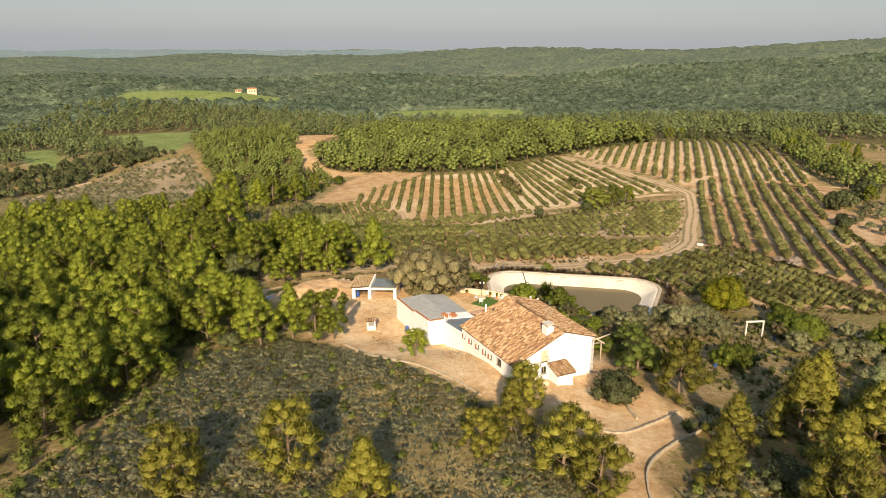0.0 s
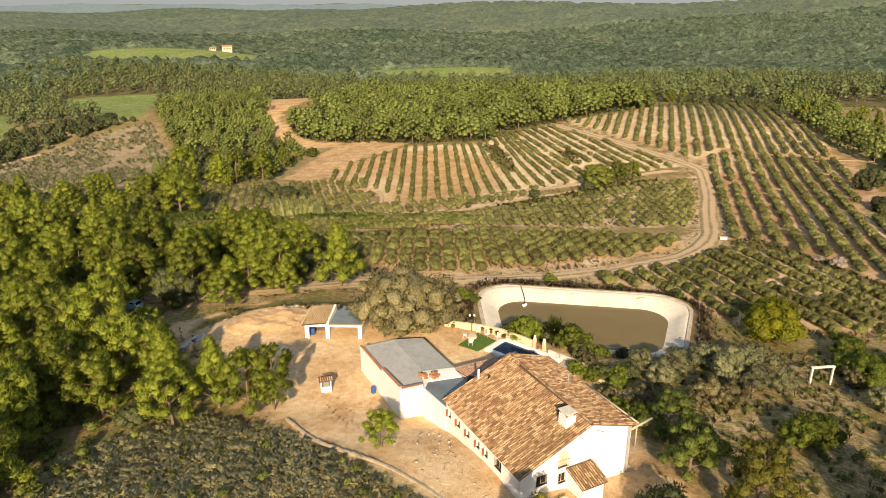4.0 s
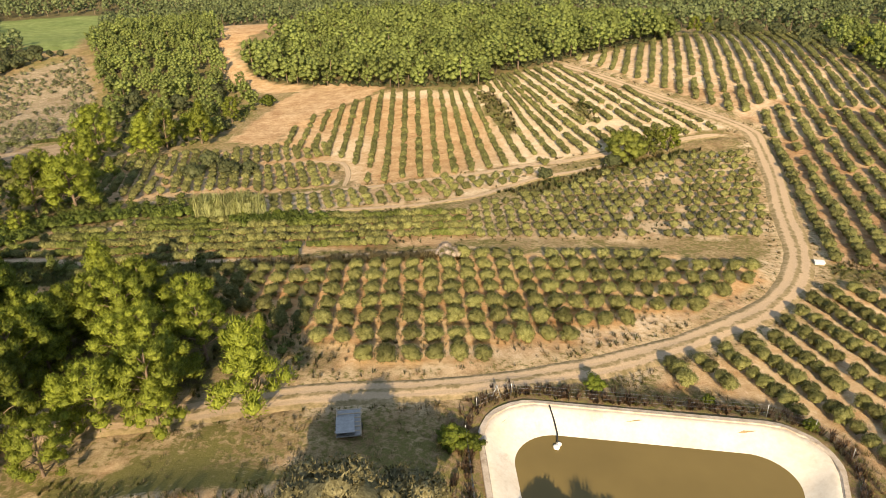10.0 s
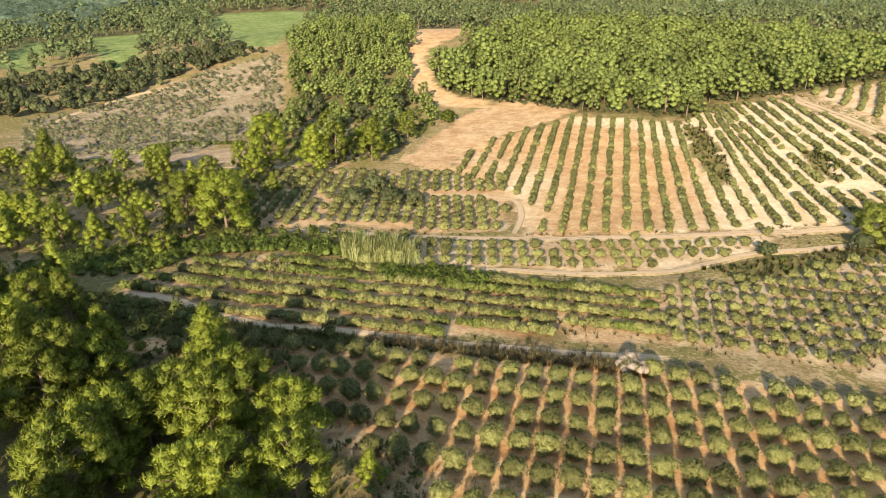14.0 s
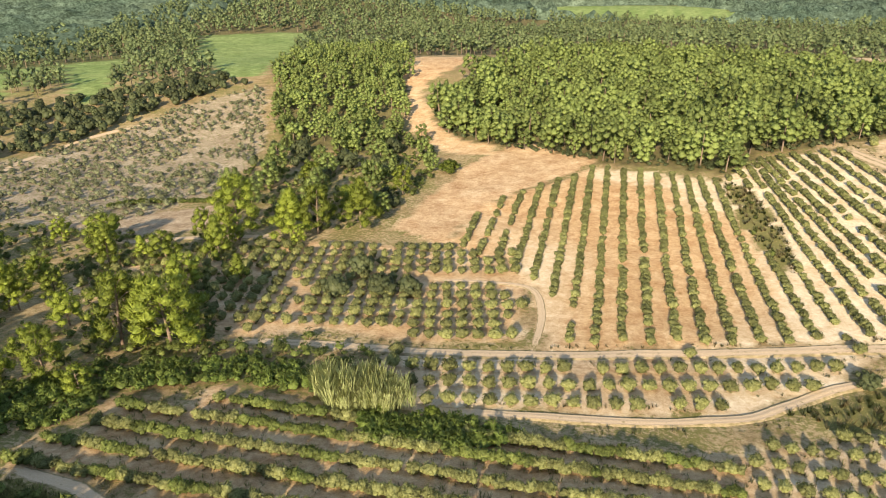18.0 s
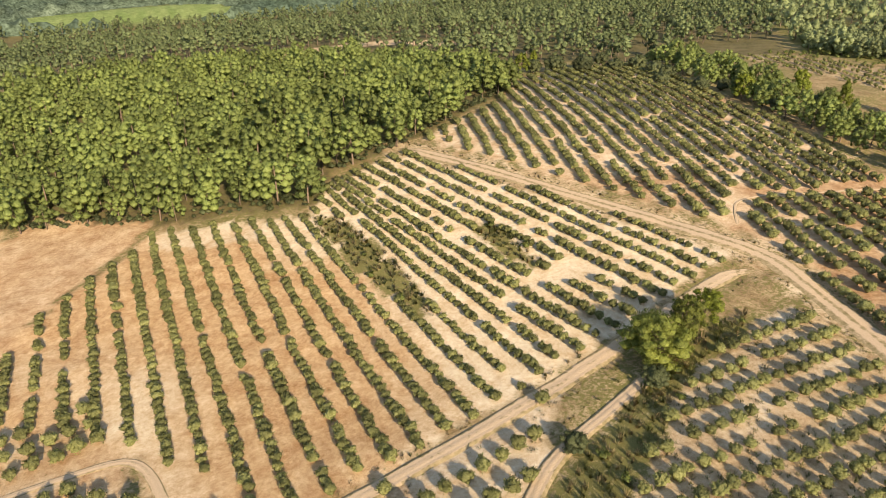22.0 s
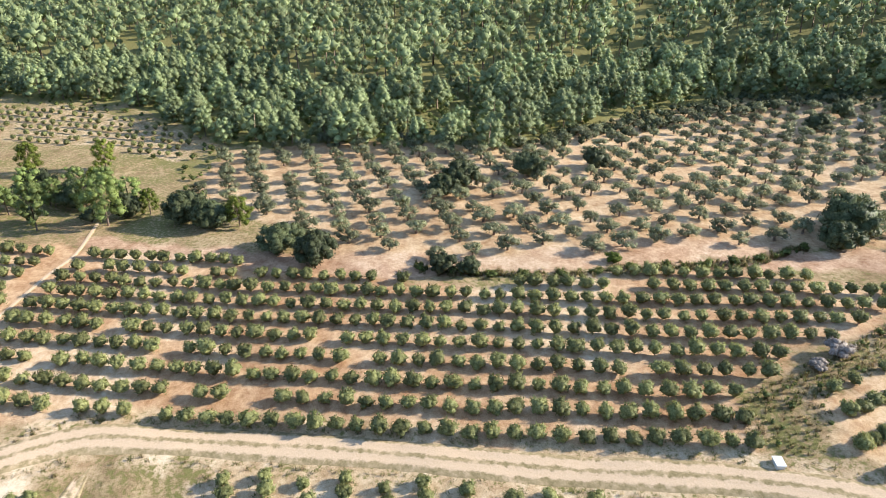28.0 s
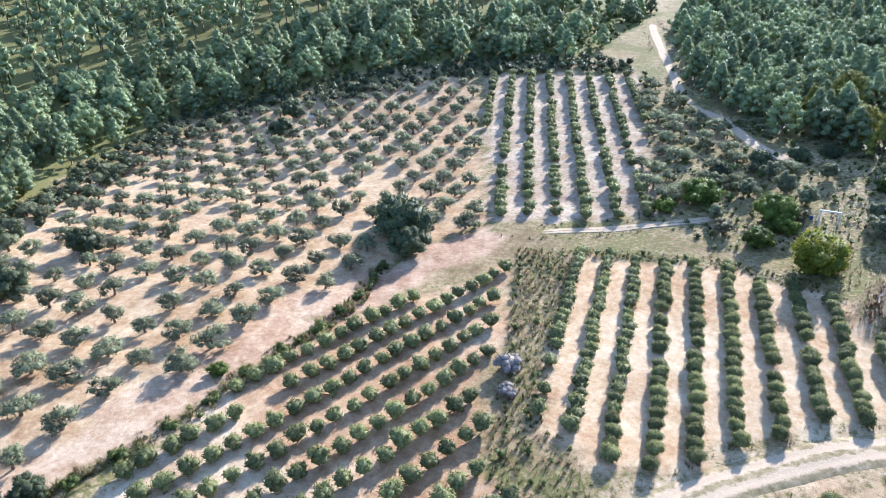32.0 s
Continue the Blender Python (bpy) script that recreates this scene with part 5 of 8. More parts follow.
def worn(bm, width=0.03):
    bmesh.ops.recalc_face_normals(bm, faces=bm.faces[:])
    bmesh.ops.bevel(bm, geom=bm.edges[:], offset=width, segments=2, affect="EDGES", profile=0.6, clamp_overlap=True)


def prism(name, foot, z0, z1, mat, parent, label="", bevel=0.03):
    bm = bmesh.new()
    add_prism(bm, foot, z0, z1)
    if bevel:
        worn(bm, bevel)
    else:
        bmesh.ops.recalc_face_normals(bm, faces=bm.faces[:])
    return part(name, from_bm(name, bm, mat), parent, label)


def rect(x, y, w, d, turn=0.0):
    c, s = math.cos(turn), math.sin(turn)
    return [(x + c * a - s * b, y + s * a + c * b) for a, b in ((-w / 2, -d / 2), (w / 2, -d / 2), (w / 2, d / 2), (-w / 2, d / 2))]


def rod(name, pts, radius, mat, parent, label="", sides=8):
    rads = radius if isinstance(radius, (list, tuple)) else [radius] * len(pts)
    v, f = tube(pts, rads, sides)
    k = len(pts) * sides
    bm = bmesh.new()
    vs = [bm.verts.new(p) for p in v]
    for q in f:
        bm.faces.new([vs[i] for i in q])
    bm.faces.new(vs[:sides][::-1])
    bm.faces.new(vs[-sides:])
    return part(name, from_bm(name, bm, mat, True), parent, label)


def lathe(name, at, profile, mat, parent, label="", sides=14):
    """A turned body from rows of radius and height."""
    V, F = [], []
    for rad, h in profile:
        for k in range(sides):
            g = 2 * math.pi * k / sides
            V.append((at[0] + rad * math.cos(g), at[1] + rad * math.sin(g), at[2] + h))
    for i in range(len(profile) - 1):
        for k in range(sides):
            k2 = (k + 1) % sides
            F.append((i * sides + k, i * sides + k2, (i + 1) * sides + k2, (i + 1) * sides + k))
    bm = bmesh.new()
    vs = [bm.verts.new(p) for p in V]
    for q in F:
        bm.faces.new([vs[i] for i in q])
    bm.faces.new(vs[-sides:])
    bm.faces.new(vs[:sides][::-1])
    bmesh.ops.recalc_face_normals(bm, faces=bm.faces[:])
    return part(name, from_bm(name, bm, mat), parent, label)


def thing(name, x, y, z, label, category, group="", kind=""):
    e = new(name)
    return tagged(e, label, category, group, kind)


def wall_with_openings(name, a, b, base, tops, openings, mat, parent, thick=0.4, inward=1):
    """An upright wall from a to b; tops are rows of distance and height; openings are (from, to, sill, head)."""
    a, b = Vector(a), Vector(b)
    d = (b - a).normalized()
    n = Vector((-d.y, d.x)) * inward * thick
    length = (b - a).length
    cuts = sorted({0.0, length, *(t for t, _ in tops if 0 < t < length), *(o[0] for o in openings), *(o[1] for o in openings)})
    bm = bmesh.new()

    def top(t):
        return float(np.interp(t, [q[0] for q in tops], [q[1] for q in tops]))

    levels = sorted({base, *(o[2] for o in openings), *(o[3] for o in openings)})
    for t0, t1 in zip(cuts, cuts[1:]):
        mid = (t0 + t1) / 2
        p0, p1 = a + d * t0, a + d * t1
        foot = [tuple(p0), tuple(p1), tuple(p1 + n), tuple(p0 + n)]
        for k, lo in enumerate(levels):
            last = k == len(levels) - 1
            h0, h1 = (top(t0), top(t1)) if last else (min(levels[k + 1], top(t0)), min(levels[k + 1], top(t1)))
            l0, l1 = min(lo, top(t0)), min(lo, top(t1))
            if max(h0 - l0, h1 - l1) > 0.001 and not any(o[0] <= mid <= o[1] and o[2] <= lo < o[3] for o in openings):
                add_prism(bm, foot, [l0, l1, l1, l0], [h0, h1, h1, h0])
    bmesh.ops.remove_doubles(bm, verts=bm.verts[:], dist=0.001)
    seen = collections.defaultdict(list)
    for f in bm.faces:
        seen[frozenset(v.index for v in f.verts)].append(f)
    bmesh.ops.delete(bm, geom=[f for fs in seen.values() if len(fs) > 1 for f in fs], context="FACES_ONLY")
    bmesh.ops.recalc_face_normals(bm, faces=bm.faces[:])
    return part(name, from_bm(name, bm, mat), parent)


def window_in(a, b, t0, t1, z0, z1, parent, inward=1, bars=0, shutters=False):
    """A window set into a wall's opening: frame, pane, sill, and bars or shutters where they are seen."""
    a, b = Vector(a), Vector(b)
    d = (b - a).normalized()
    n = Vector((-d.y, d.x)) * inward

    def foot(s0, s1, i0, i1):
        return [tuple(a + d * s + n * i) for s, i in ((s0, i0), (s1, i0), (s1, i1), (s0, i1))]

    w = prism("window", foot(t0 + 0.05, t1 - 0.05, 0.20, 0.23), z0 + 0.05, z1 - 0.05, M["pane"], parent, "dark window pane", 0)
    bm = bmesh.new()
    e = 0.05
    for s0, s1, k0, k1 in ((t0, t0 + e, z0, z1), (t1 - e, t1, z0, z1), (t0 + e, t1 - e, z0, z0 + e), (t0 + e, t1 - e, z1 - e, z1), ((t0 + t1) / 2 - 0.02, (t0 + t1) / 2 + 0.02, z0 + e, z1 - e)):
        add_prism(bm, foot(s0, s1, 0.16, 0.22), k0, k1)
    bmesh.ops.recalc_face_normals(bm, faces=bm.faces[:])
    part("frame", from_bm("frame", bm, M["timber"]), w)
    prism("sill", foot(t0 - 0.05, t1 + 0.05, -0.06, 0.18), z0 - 0.06, z0 + 0.0, M["concrete"], w, "", 0.01)
    for k in range(bars):
        s = t0 + (t1 - t0) * (k + 0.5) / bars
        p = a + d * s - n * 0.05
        rod("bar", [(p.x, p.y, z0 - 0.02), (p.x, p.y, z1 + 0.02)], 0.014, M["iron"], w, "", 5)
    if shutters:
        p0, p1 = a + d * t0 - n * 0.02, a + d * (t0 + 0.06) - n * 0.26
        q = d * 0.04
        prism("shutter", [tuple(p0), tuple(p0 + q), tuple(p1 + q), tuple(p1)], z0, z1, M["shutter"], w, "red-brown open shutter", 0)
    return w


def tiled_slope(name, e0, e1, r1, r0, mat, parent, pitch=0.225, length=0.44, label=""):
    """A roof slope from eave e0-e1 to ridge r0-r1: a bed, and rows of overlapping half-round tiles on it."""
    e0, e1, r0, r1 = (np.array(p, float) for p in (e0, e1, r0, r1))
    up = np.cross(e1 - e0, r0 - e0)
    up = up / np.linalg.norm(up)
    up = up if up[2] > 0 else -up
    bm = bmesh.new()
    lo, hi = [p - up * 0.12 for p in (e0, e1, r1, r0)], [e0, e1, r1, r0]
    vs = [bm.verts.new(p) for p in lo] + [bm.verts.new(p) for p in hi]
    for q in ((0, 1, 2, 3), (4, 5, 6, 7), (0, 1, 5, 4), (1, 2, 6, 5), (2, 3, 7, 6), (3, 0, 4, 7)):
        bm.faces.new([vs[i] for i in q])
    bmesh.ops.recalc_face_normals(bm, faces=bm.faces[:])
    bed = part(name, from_bm(name, bm, M["tile_bed"]), parent, label)
    r = np.random.default_rng(len(name) + int(abs(e0[0]) * 10))
    cols = int(np.linalg.norm(e1 - e0) / pitch)
    V, F, k = [], [], 0
    seg = 4
    for c in range(cols + 1):
        t = c / cols
        p, q = e0 + (e1 - e0) * t, r0 + (r1 - r0) * t
        side = (e1 - e0) / np.linalg.norm(e1 - e0)
        run = np.linalg.norm(q - p)
        d = (q - p) / run
        for j in range(int(run / length)):
            jit = r.uniform(-0.02, 0.02, 3)
            s0, s1 = j * length - 0.03 + jit[0], (j + 1) * length + 0.04 + jit[0]
            w0, w1 = pitch * 0.34, pitch * 0.27
            for s, w, h in ((s0, w0, 0.035), (s1, w1, 0.0)):
                base = p + d * s + side * jit[1]
                for g in range(seg + 1):
                    ang = math.pi * g / seg
                    V.append(base + side * (-math.cos(ang) * w) + up * (math.sin(ang) * 0.11 + h + 0.012))
            for g in range(seg):
                F.append((k + g, k + g + 1, k + seg + 1 + g + 1, k + seg + 1 + g))
            k += 2 * (seg + 1)
    ob = part("tiles", mesh_of("tiles", np.array(V), np.array(F), mat or M["tiles"], smooth=False), bed, "overlapping half-round clay tiles")
    ob["kind"] = "stuff"
    return bed


# ---- the farmhouse ----
def p3(u, v, z):
    return (*hp(u, v), z)


def make_house():
    h = thing("farmhouse", 0, 0, 0, "whitewashed farmhouse with a worn clay-tile roof and small windows", "house")
    W, L, base = 11.8, 12.8, 3.6
    zw, zr, ze, ur = 8.3, 11.25, 9.85, 7.35
    south = [(2.1, 3.2, 6.95, 7.9), (4.3, 5.1, 6.45, 7.45), (4.2, 5.2, 8.0, 9.5)]
    u0_ = 0.55
    south = [(a - u0_, b - u0_, c, d) for a, b, c, d in south]
    wall_with_openings("wall", hp(u0_, 0), hp(W, 0), base, [(0, zw), (ur - u0_, zr), (W - u0_, ze)], south, M["whitewash"], h)
    window_in(hp(u0_, 0), hp(W, 0), *south[0], h, 1, 5)
    window_in(hp(u0_, 0), hp(W, 0), *south[1], h)
    door = window_in(hp(u0_, 0), hp(W, 0), *south[2], h, 1, 0)
    for u0 in (4.26, 4.72):
        prism("shutter", [hp(u0, 0.12), hp(u0 + 0.42, 0.12), hp(u0 + 0.42, 0.16), hp(u0, 0.16)], 8.05, 9.45, M["cream"], door, "closed cream-painted shutter", 0.01)
    for k in range(9):
        x, y = hp(4.1 + 0.15 * k, -0.12)
        rod("bar", [(x, y, 7.95), (x, y, 8.75)], 0.012, M["galvanised"], door, "", 4)
    rod("rail", [p3(4.05, -0.12, 8.76), p3(5.35, -0.12, 8.76)], 0.02, M["galvanised"], door, "", 5)
    west = [(v - 0.3, v + 0.3, 6.85, 7.55) for v in (5.4, 6.8, 8.6, 10.4, 12.2)] + [(2.9, 4.0, 6.9, 7.85)]
    west = sorted((L - b, L - a, s, t) for a, b, s, t in west)
    wall_with_openings("wall", hp(u0_, L), hp(u0_, 0), base, [(0, zw), (L, zw)], west, M["whitewash"], h)
    for o in west:
        big = o[1] - o[0] > 1
        window_in(hp(u0_, L), hp(u0_, 0), *o, h, 1, 5 if big else 0, not big)
    wall_with_openings("wall", hp(W, 0), hp(W, L), base, [(0, ze), (L, ze)], [], M["whitewash"], h)
    wall_with_openings("wall", hp(W, L), hp(u0_, L), base, [(0, ze), (W - ur, zr), (W - u0_, zw)], [], M["whitewash"], h)
    o = 0.25
    tiled_slope("roof_slope", p3(u0_ - o, -0.12, zw + 0.02), p3(u0_ - o, L + 0.2, zw + 0.02), p3(ur + 0.3, L + 0.2, zr + 0.14), p3(ur, -0.12, zr + 0.14), M["tiles"], h)
    tiled_slope("roof_slope", p3(W + o + 0.3, L + 0.2, ze + 0.02), p3(W + o, -0.12, ze + 0.02), p3(ur, -0.12, zr + 0.14), p3(ur + 0.3, L + 0.2, zr + 0.14), M["tiles"], h)
    ridge = []
    k = 0
    V, F = [], []
    for j in range(33):
        v0, v1 = -0.1 + j * 0.4, 0.36 + j * 0.4
        for v, rad, dz in ((v0, 0.15, 0.03), (v1, 0.12, 0.0)):
            for g in range(6):
                a = math.pi * g / 5
                V.append(p3(ur + 0.023 * v - math.cos(a) * rad, v, zr + 0.13 + math.sin(a) * 0.13 + dz))
        for g in range(5):
            F.append((k + g, k + g + 1, k + 7 + g, k + 6 + g))
        k += 12
    rt = part("ridge_tiles", mesh_of("ridge_tiles", np.array(V), np.array(F), M["tiles"]), h)
    # chimney on the long slope
    def roof_z(u):
        return zw + (zr - zw) * (u - u0_) / (ur - u0_) if u < ur else zr + (ze - zr) * (u - ur) / (W - ur)
    ch = prism("chimney", [hp(5.6, 1.1), hp(6.6, 1.1), hp(6.6, 2.2), hp(5.6, 2.2)], roof_z(5.6) - 0.3, 11.75, M["whitewash"], h, "whitewashed chimney stack", 0.04)
    for u, v in ((5.7, 1.2), (6.5, 1.2), (6.5, 2.1), (5.7, 2.1)):
        prism("leg", [hp(u - 0.07, v - 0.07), hp(u + 0.07, v - 0.07), hp(u + 0.07, v + 0.07), hp(u - 0.07, v + 0.07)], 11.74, 12.0, M["brick"], ch, "", 0.01)
    prism("cap", [hp(5.55, 1.05), hp(6.65, 1.05), hp(6.65, 2.25), hp(5.55, 2.25)], 12.0, 12.09, M["concrete"], ch, "", 0.02)
    # vent pipe and cowl near the far verge, aerial by the ridge
    rod("vent_pipe", [p3(3.9, 12.6, roof_z(3.9) - 0.1), p3(3.9, 12.6, roof_z(3.9) + 1.15)], 0.11, M["whitewash"], h, "pale vent pipe")
    rod("vent_pipe", [p3(4.6, 11.8, roof_z(4.6) - 0.1), p3(4.6, 11.8, roof_z(4.6) + 0.45)], 0.13, M["iron"], h, "short dark vent pipe")
    mast = rod("aerial", [p3(8.3, 4.6, roof_z(8.3)), p3(8.3, 4.6, roof_z(8.3) + 2.6)], 0.025, M["galvanised"], h, "thin roof aerial", 5)
    for z in (2.1, 2.4):
        rod("crossbar", [p3(7.9, 4.4, roof_z(8.3) + z), p3(8.7, 4.8, roof_z(8.3) + z)], 0.012, M["galvanised"], mast, "", 4)
    # beam out of the east corner, pole across the gable
    rod("beam", [p3(W - 0.2, -0.05, 9.45), p3(W + 2.6, 0.35, 9.55)], 0.11, M["timber"], h, "weathered beam end", 6)
    rod("bracket", [p3(7.7, -0.06, 10.7), p3(8.9, -0.1, 10.1)], 0.02, M["iron"], h, "", 5)
    # lean-to against the gable
    lt = prism("lean_to", [hp(5.2, -2.1), hp(7.35, -2.1), hp(7.35, 0.0), hp(5.2, 0.0)], 4.4, [7.2, 7.2, 7.75, 7.75], M["whitewash"], h, "low whitewashed lean-to", 0.03)
    tiled_slope("lean_to_roof", p3(5.0, -2.35, 7.2), p3(7.55, -2.35, 7.2), p3(7.55, 0.0, 7.85), p3(5.0, 0.0, 7.85), M["tiles"], lt)
    return h


make_house()


def make_annex():
    a = thing("annex", 0, 0, 0, "low whitewashed annex with a grey flat roof and brick-edged parapet", "building")
    foot = [(-2.2, 17.5), (0.1, 17.3), (1.3, 19.6), (5.2, 19.8), (5.15, 27.6), (-2.2, 28.5)]
    prism("body", [hp(u, v) for u, v in foot], 3.4, [7.15, 7.15, 7.15, 7.0, 7.0, 7.2], M["whitewash"], a, "", 0)
    prism("roof_sheet", [hp(-2.0, 17.7), hp(0.0, 17.5), hp(1.5, 20.0), hp(1.6, 27.9), hp(-2.0, 28.4)], 7.1, [7.22, 7.36, 7.52, 7.52, 7.24], M["grey_roof"], a, "grey membrane roof", 0)
    prism("roof_sheet", [hp(1.5, 20.0), hp(5.15, 19.9), hp(5.1, 27.5), hp(1.6, 27.9)], 6.9, [7.52, 7.06, 7.06, 7.52], M["grey_roof"], a, "grey membrane roof", 0)
    prism("parapet", [hp(-2.25, 17.45), hp(-2.0, 17.45), hp(-2.0, 22.1), hp(-2.25, 22.1)], 7.0, [8.0, 8.0, 7.75, 7.75], M["whitewash"], a, "", 0.02)
    prism("parapet", [hp(-2.25, 17.25), hp(0.15, 17.05), hp(0.15, 17.3), hp(-2.25, 17.5)], 7.0, [8.0, 7.85, 7.85, 8.0], M["whitewash"], a, "", 0.02)
    prism("parapet", [hp(-2.25, 22.1), hp(-2.0, 22.1), hp(-2.0, 28.5), hp(-2.25, 28.5)], 7.0, [7.45, 7.45, 7.4, 7.4], M["whitewash"], a, "", 0.02)
    for u, v, n, ddx, ddy, z in ((-2.12, 17.6, 15, 0, 0.3, 8.0), (-2.12, 22.2, 21, 0, 0.3, 7.44), (-2.0, 17.18, 7, 0.3, -0.02, 7.98)):
        for i in range(n):
            zz = z - (0.25 / 15 * i if z == 8.0 else 0)
            uu, vv = u + ddx * i, v + ddy * i
            hw, hd = (0.15, 0.14) if ddy > 0.1 else (0.14, 0.15)
            prism("coping_brick", [hp(uu - hw, vv - hd), hp(uu + hw, vv - hd), hp(uu + hw, vv + hd), hp(uu - hw, vv + hd)], zz - 0.01, zz + 0.06, M["brick"], a, "", 0.01)
    # link wall and small grey roof between annex and house
    l = thing("link_building", 0, 0, 0, "small link building with a blue-grey sheet roof beside the house", "building")
    prism("body", [hp(0.5, 12.8), hp(4.8, 12.8), hp(5.0, 17.7), hp(1.3, 19.5), hp(0.1, 17.2)], 3.4, [7.5, 7.2, 7.0, 7.0, 7.35], M["whitewash"], l, "", 0)
    prism("roof_sheet", [hp(0.6, 12.9), hp(4.7, 12.95), hp(4.95, 17.7), hp(1.25, 18.2), hp(0.35, 17.0)], 6.9, [7.58, 7.25, 7.06, 7.2, 7.42], M["sheet"], l, "blue-grey sheet roof", 0)
    prism("upstand", [hp(1.4, 18.3), hp(5.0, 17.9), hp(5.0, 19.6), hp(1.4, 19.7)], 6.8, [7.25, 7.12, 7.12, 7.25], M["whitewash"], l, "whitewashed upstand", 0.02)
    lathe("vent_drum", p3(5.1, 16.1, 7.0), [(0.42, 0.0), (0.42, 0.75), (0.38, 0.85), (0.10, 1.0)], M["iron"], l, "dark round vent drum")
    r = np.random.default_rng(4)
    for name, u, v in (("brick_pile", 1.1, 19.2), ("brick_pile", 2.3, 18.8)):
        b = thing(name, 0, 0, 0, "loose stack of hollow red bricks on the flat roof", "bricks")
        for i in range(14):
            x, y = hp(u + r.uniform(-0.35, 0.35), v + r.uniform(-0.5, 0.5))
            z = 7.25 + 0.17 * (i // 5)
            prism("brick", rect(x, y, 0.36, 0.2, r.uniform(0, 3)), z, z + 0.17, M["brick"], b, "", 0.01)
    # porch with a pinkish tile roof behind the house
    q = thing("porch", 0, 0, 0, "rear porch with a pinkish clay-tile roof and small chimney", "porch")
    prism("body", [hp(5.6, 12.8), hp(12.2, 12.8), hp(12.2, 19.6), hp(5.6, 19.6)], 3.4, [7.8, 7.8, 6.6, 6.6], M["cream"], q, "", 0)
    tiled_slope("porch_roof", p3(12.5, 20.05, 6.72), p3(5.35, 20.2, 6.72), p3(5.35, 13.35, 8.1), p3(12.7, 13.35, 8.1), M["pink_tiles"], q, 0.24, 0.42)
    c = prism("chimney", [hp(10.6, 17.0), hp(11.4, 17.0), hp(11.4, 17.8), hp(10.6, 17.8)], 6.8, 8.2, M["whitewash"], q, "pale square chimney", 0.03)
    tiled_slope("cap", p3(10.5, 16.9, 8.2), p3(11.5, 16.9, 8.2), p3(11.5, 17.4, 8.4), p3(10.5, 17.4, 8.4), M["pale_tiles"], c)
    tiled_slope("cap", p3(11.5, 17.9, 8.2), p3(10.5, 17.9, 8.2), p3(10.5, 17.4, 8.4), p3(11.5, 17.4, 8.4), M["pale_tiles"], c)


make_annex()


def make_shed():
    s = thing("open_shed", 0, 0, 0, "open whitewashed shed, one bay tiled and one under grey sheeting", "shed")
    z = 4.0
    for x, y in ((-15.9, 59.75), (-13.35, 59.6), (-9.35, 59.4)):
        prism("post", rect(x, y, 0.5, 0.5, -0.03), z, 6.0, M["whitewash"], s, "", 0.03)
    prism("wall", [(-16.2, 59.6), (-15.9, 59.6), (-15.6, 62.8), (-15.9, 62.8)], z, [5.95, 5.95, 6.75, 6.75], M["whitewash"], s, "", 0.02)
    prism("wall", [(-15.9, 62.7), (-8.8, 62.6), (-8.8, 62.9), (-15.9, 63.0)], z, 6.25, M["cream"], s, "", 0.02)
    prism("wall", [(-13.5, 59.7), (-13.2, 59.7), (-12.6, 63.0), (-12.9, 63.0)], z, [6.35, 6.35, 7.15, 7.15], M["whitewash"], s, "", 0.02)
    prism("wall", [(-9.4, 59.4), (-9.1, 59.4), (-8.7, 62.8), (-9.0, 62.8)], z, [5.95, 5.95, 6.25, 6.25], M["whitewash"], s, "", 0.02)
    prism("lintel", [(-16.1, 59.6), (-13.3, 59.45), (-13.3, 59.75), (-16.1, 59.9)], 5.7, [6.0, 6.3, 6.3, 6.0], M["whitewash"], s, "", 0.02)
    prism("lintel", [(-13.3, 59.45), (-9.2, 59.25), (-9.2, 59.55), (-13.3, 59.75)], 5.72, 6.0, M["whitewash"], s, "", 0.02)
    tiled_slope("tiled_roof", (-16.5, 59.4, 6.05), (-13.5, 59.25, 6.35), (-12.85, 63.1, 7.1), (-15.8, 63.1, 6.85), M["pale_tiles"], s, 0.24, 0.42, "pale mottled tile roof")
    prism("sheet_roof", [(-13.2, 59.5), (-9.0, 59.2), (-8.6, 63.0), (-12.55, 63.1)], [5.98, 5.96, 6.24, 6.28], [6.06, 6.04, 6.32, 6.36], M["sheet"], s, "blue-grey sheet roof", 0)
    r = np.random.default_rng(9)
    for i in range(18):
        t = i / 17
        prism("edge_tile", rect(-13.2 + 4.2 * t, 59.42 - 0.25 * t, 0.17, 0.3), 6.06, 6.12, M["pale_tiles"], s, "", 0.01)
        if i < 15:
            prism("edge_tile", rect(-9.0 + 0.4 * t, 59.4 + 3.7 * t, 0.3, 0.17), 6.05 + 0.27 * t, 6.13 + 0.27 * t, M["tiles"], s, "", 0.01)
    w = thing("firewood_stack", 0, 0, 0, "stack of cut firewood in the open shed", "firewood")
    for i in range(8):
        for j in range(7):
            x = -15.3 + 0.23 * i + r.uniform(-0.03, 0.03)
            zz = 4.25 + 0.2 * j
            rod("log", [(x, 61.6 + r.uniform(-0.1, 0.1), zz), (x, 62.5, zz)], r.uniform(0.07, 0.1), M["bark"], w, "", 6)
    d = thing("drum", 0, 0, 0, "blue plastic drum standing in the shed", "drum")
    lathe("barrel", (-15.4, 60.6, 4.15), [(0.26, 0), (0.29, 0.1), (0.29, 0.8), (0.26, 0.9)], M["blue_plastic"], d)
    d = thing("drum", 0, 0, 0, "small blue drum by the white annex wall", "drum")
    x, y = hp(-2.7, 23.5)
    lathe("barrel", (x, y, land1(x, y) - 0.05), [(0.24, 0), (0.27, 0.1), (0.27, 0.65), (0.24, 0.75)], M["blue_plastic"], d)
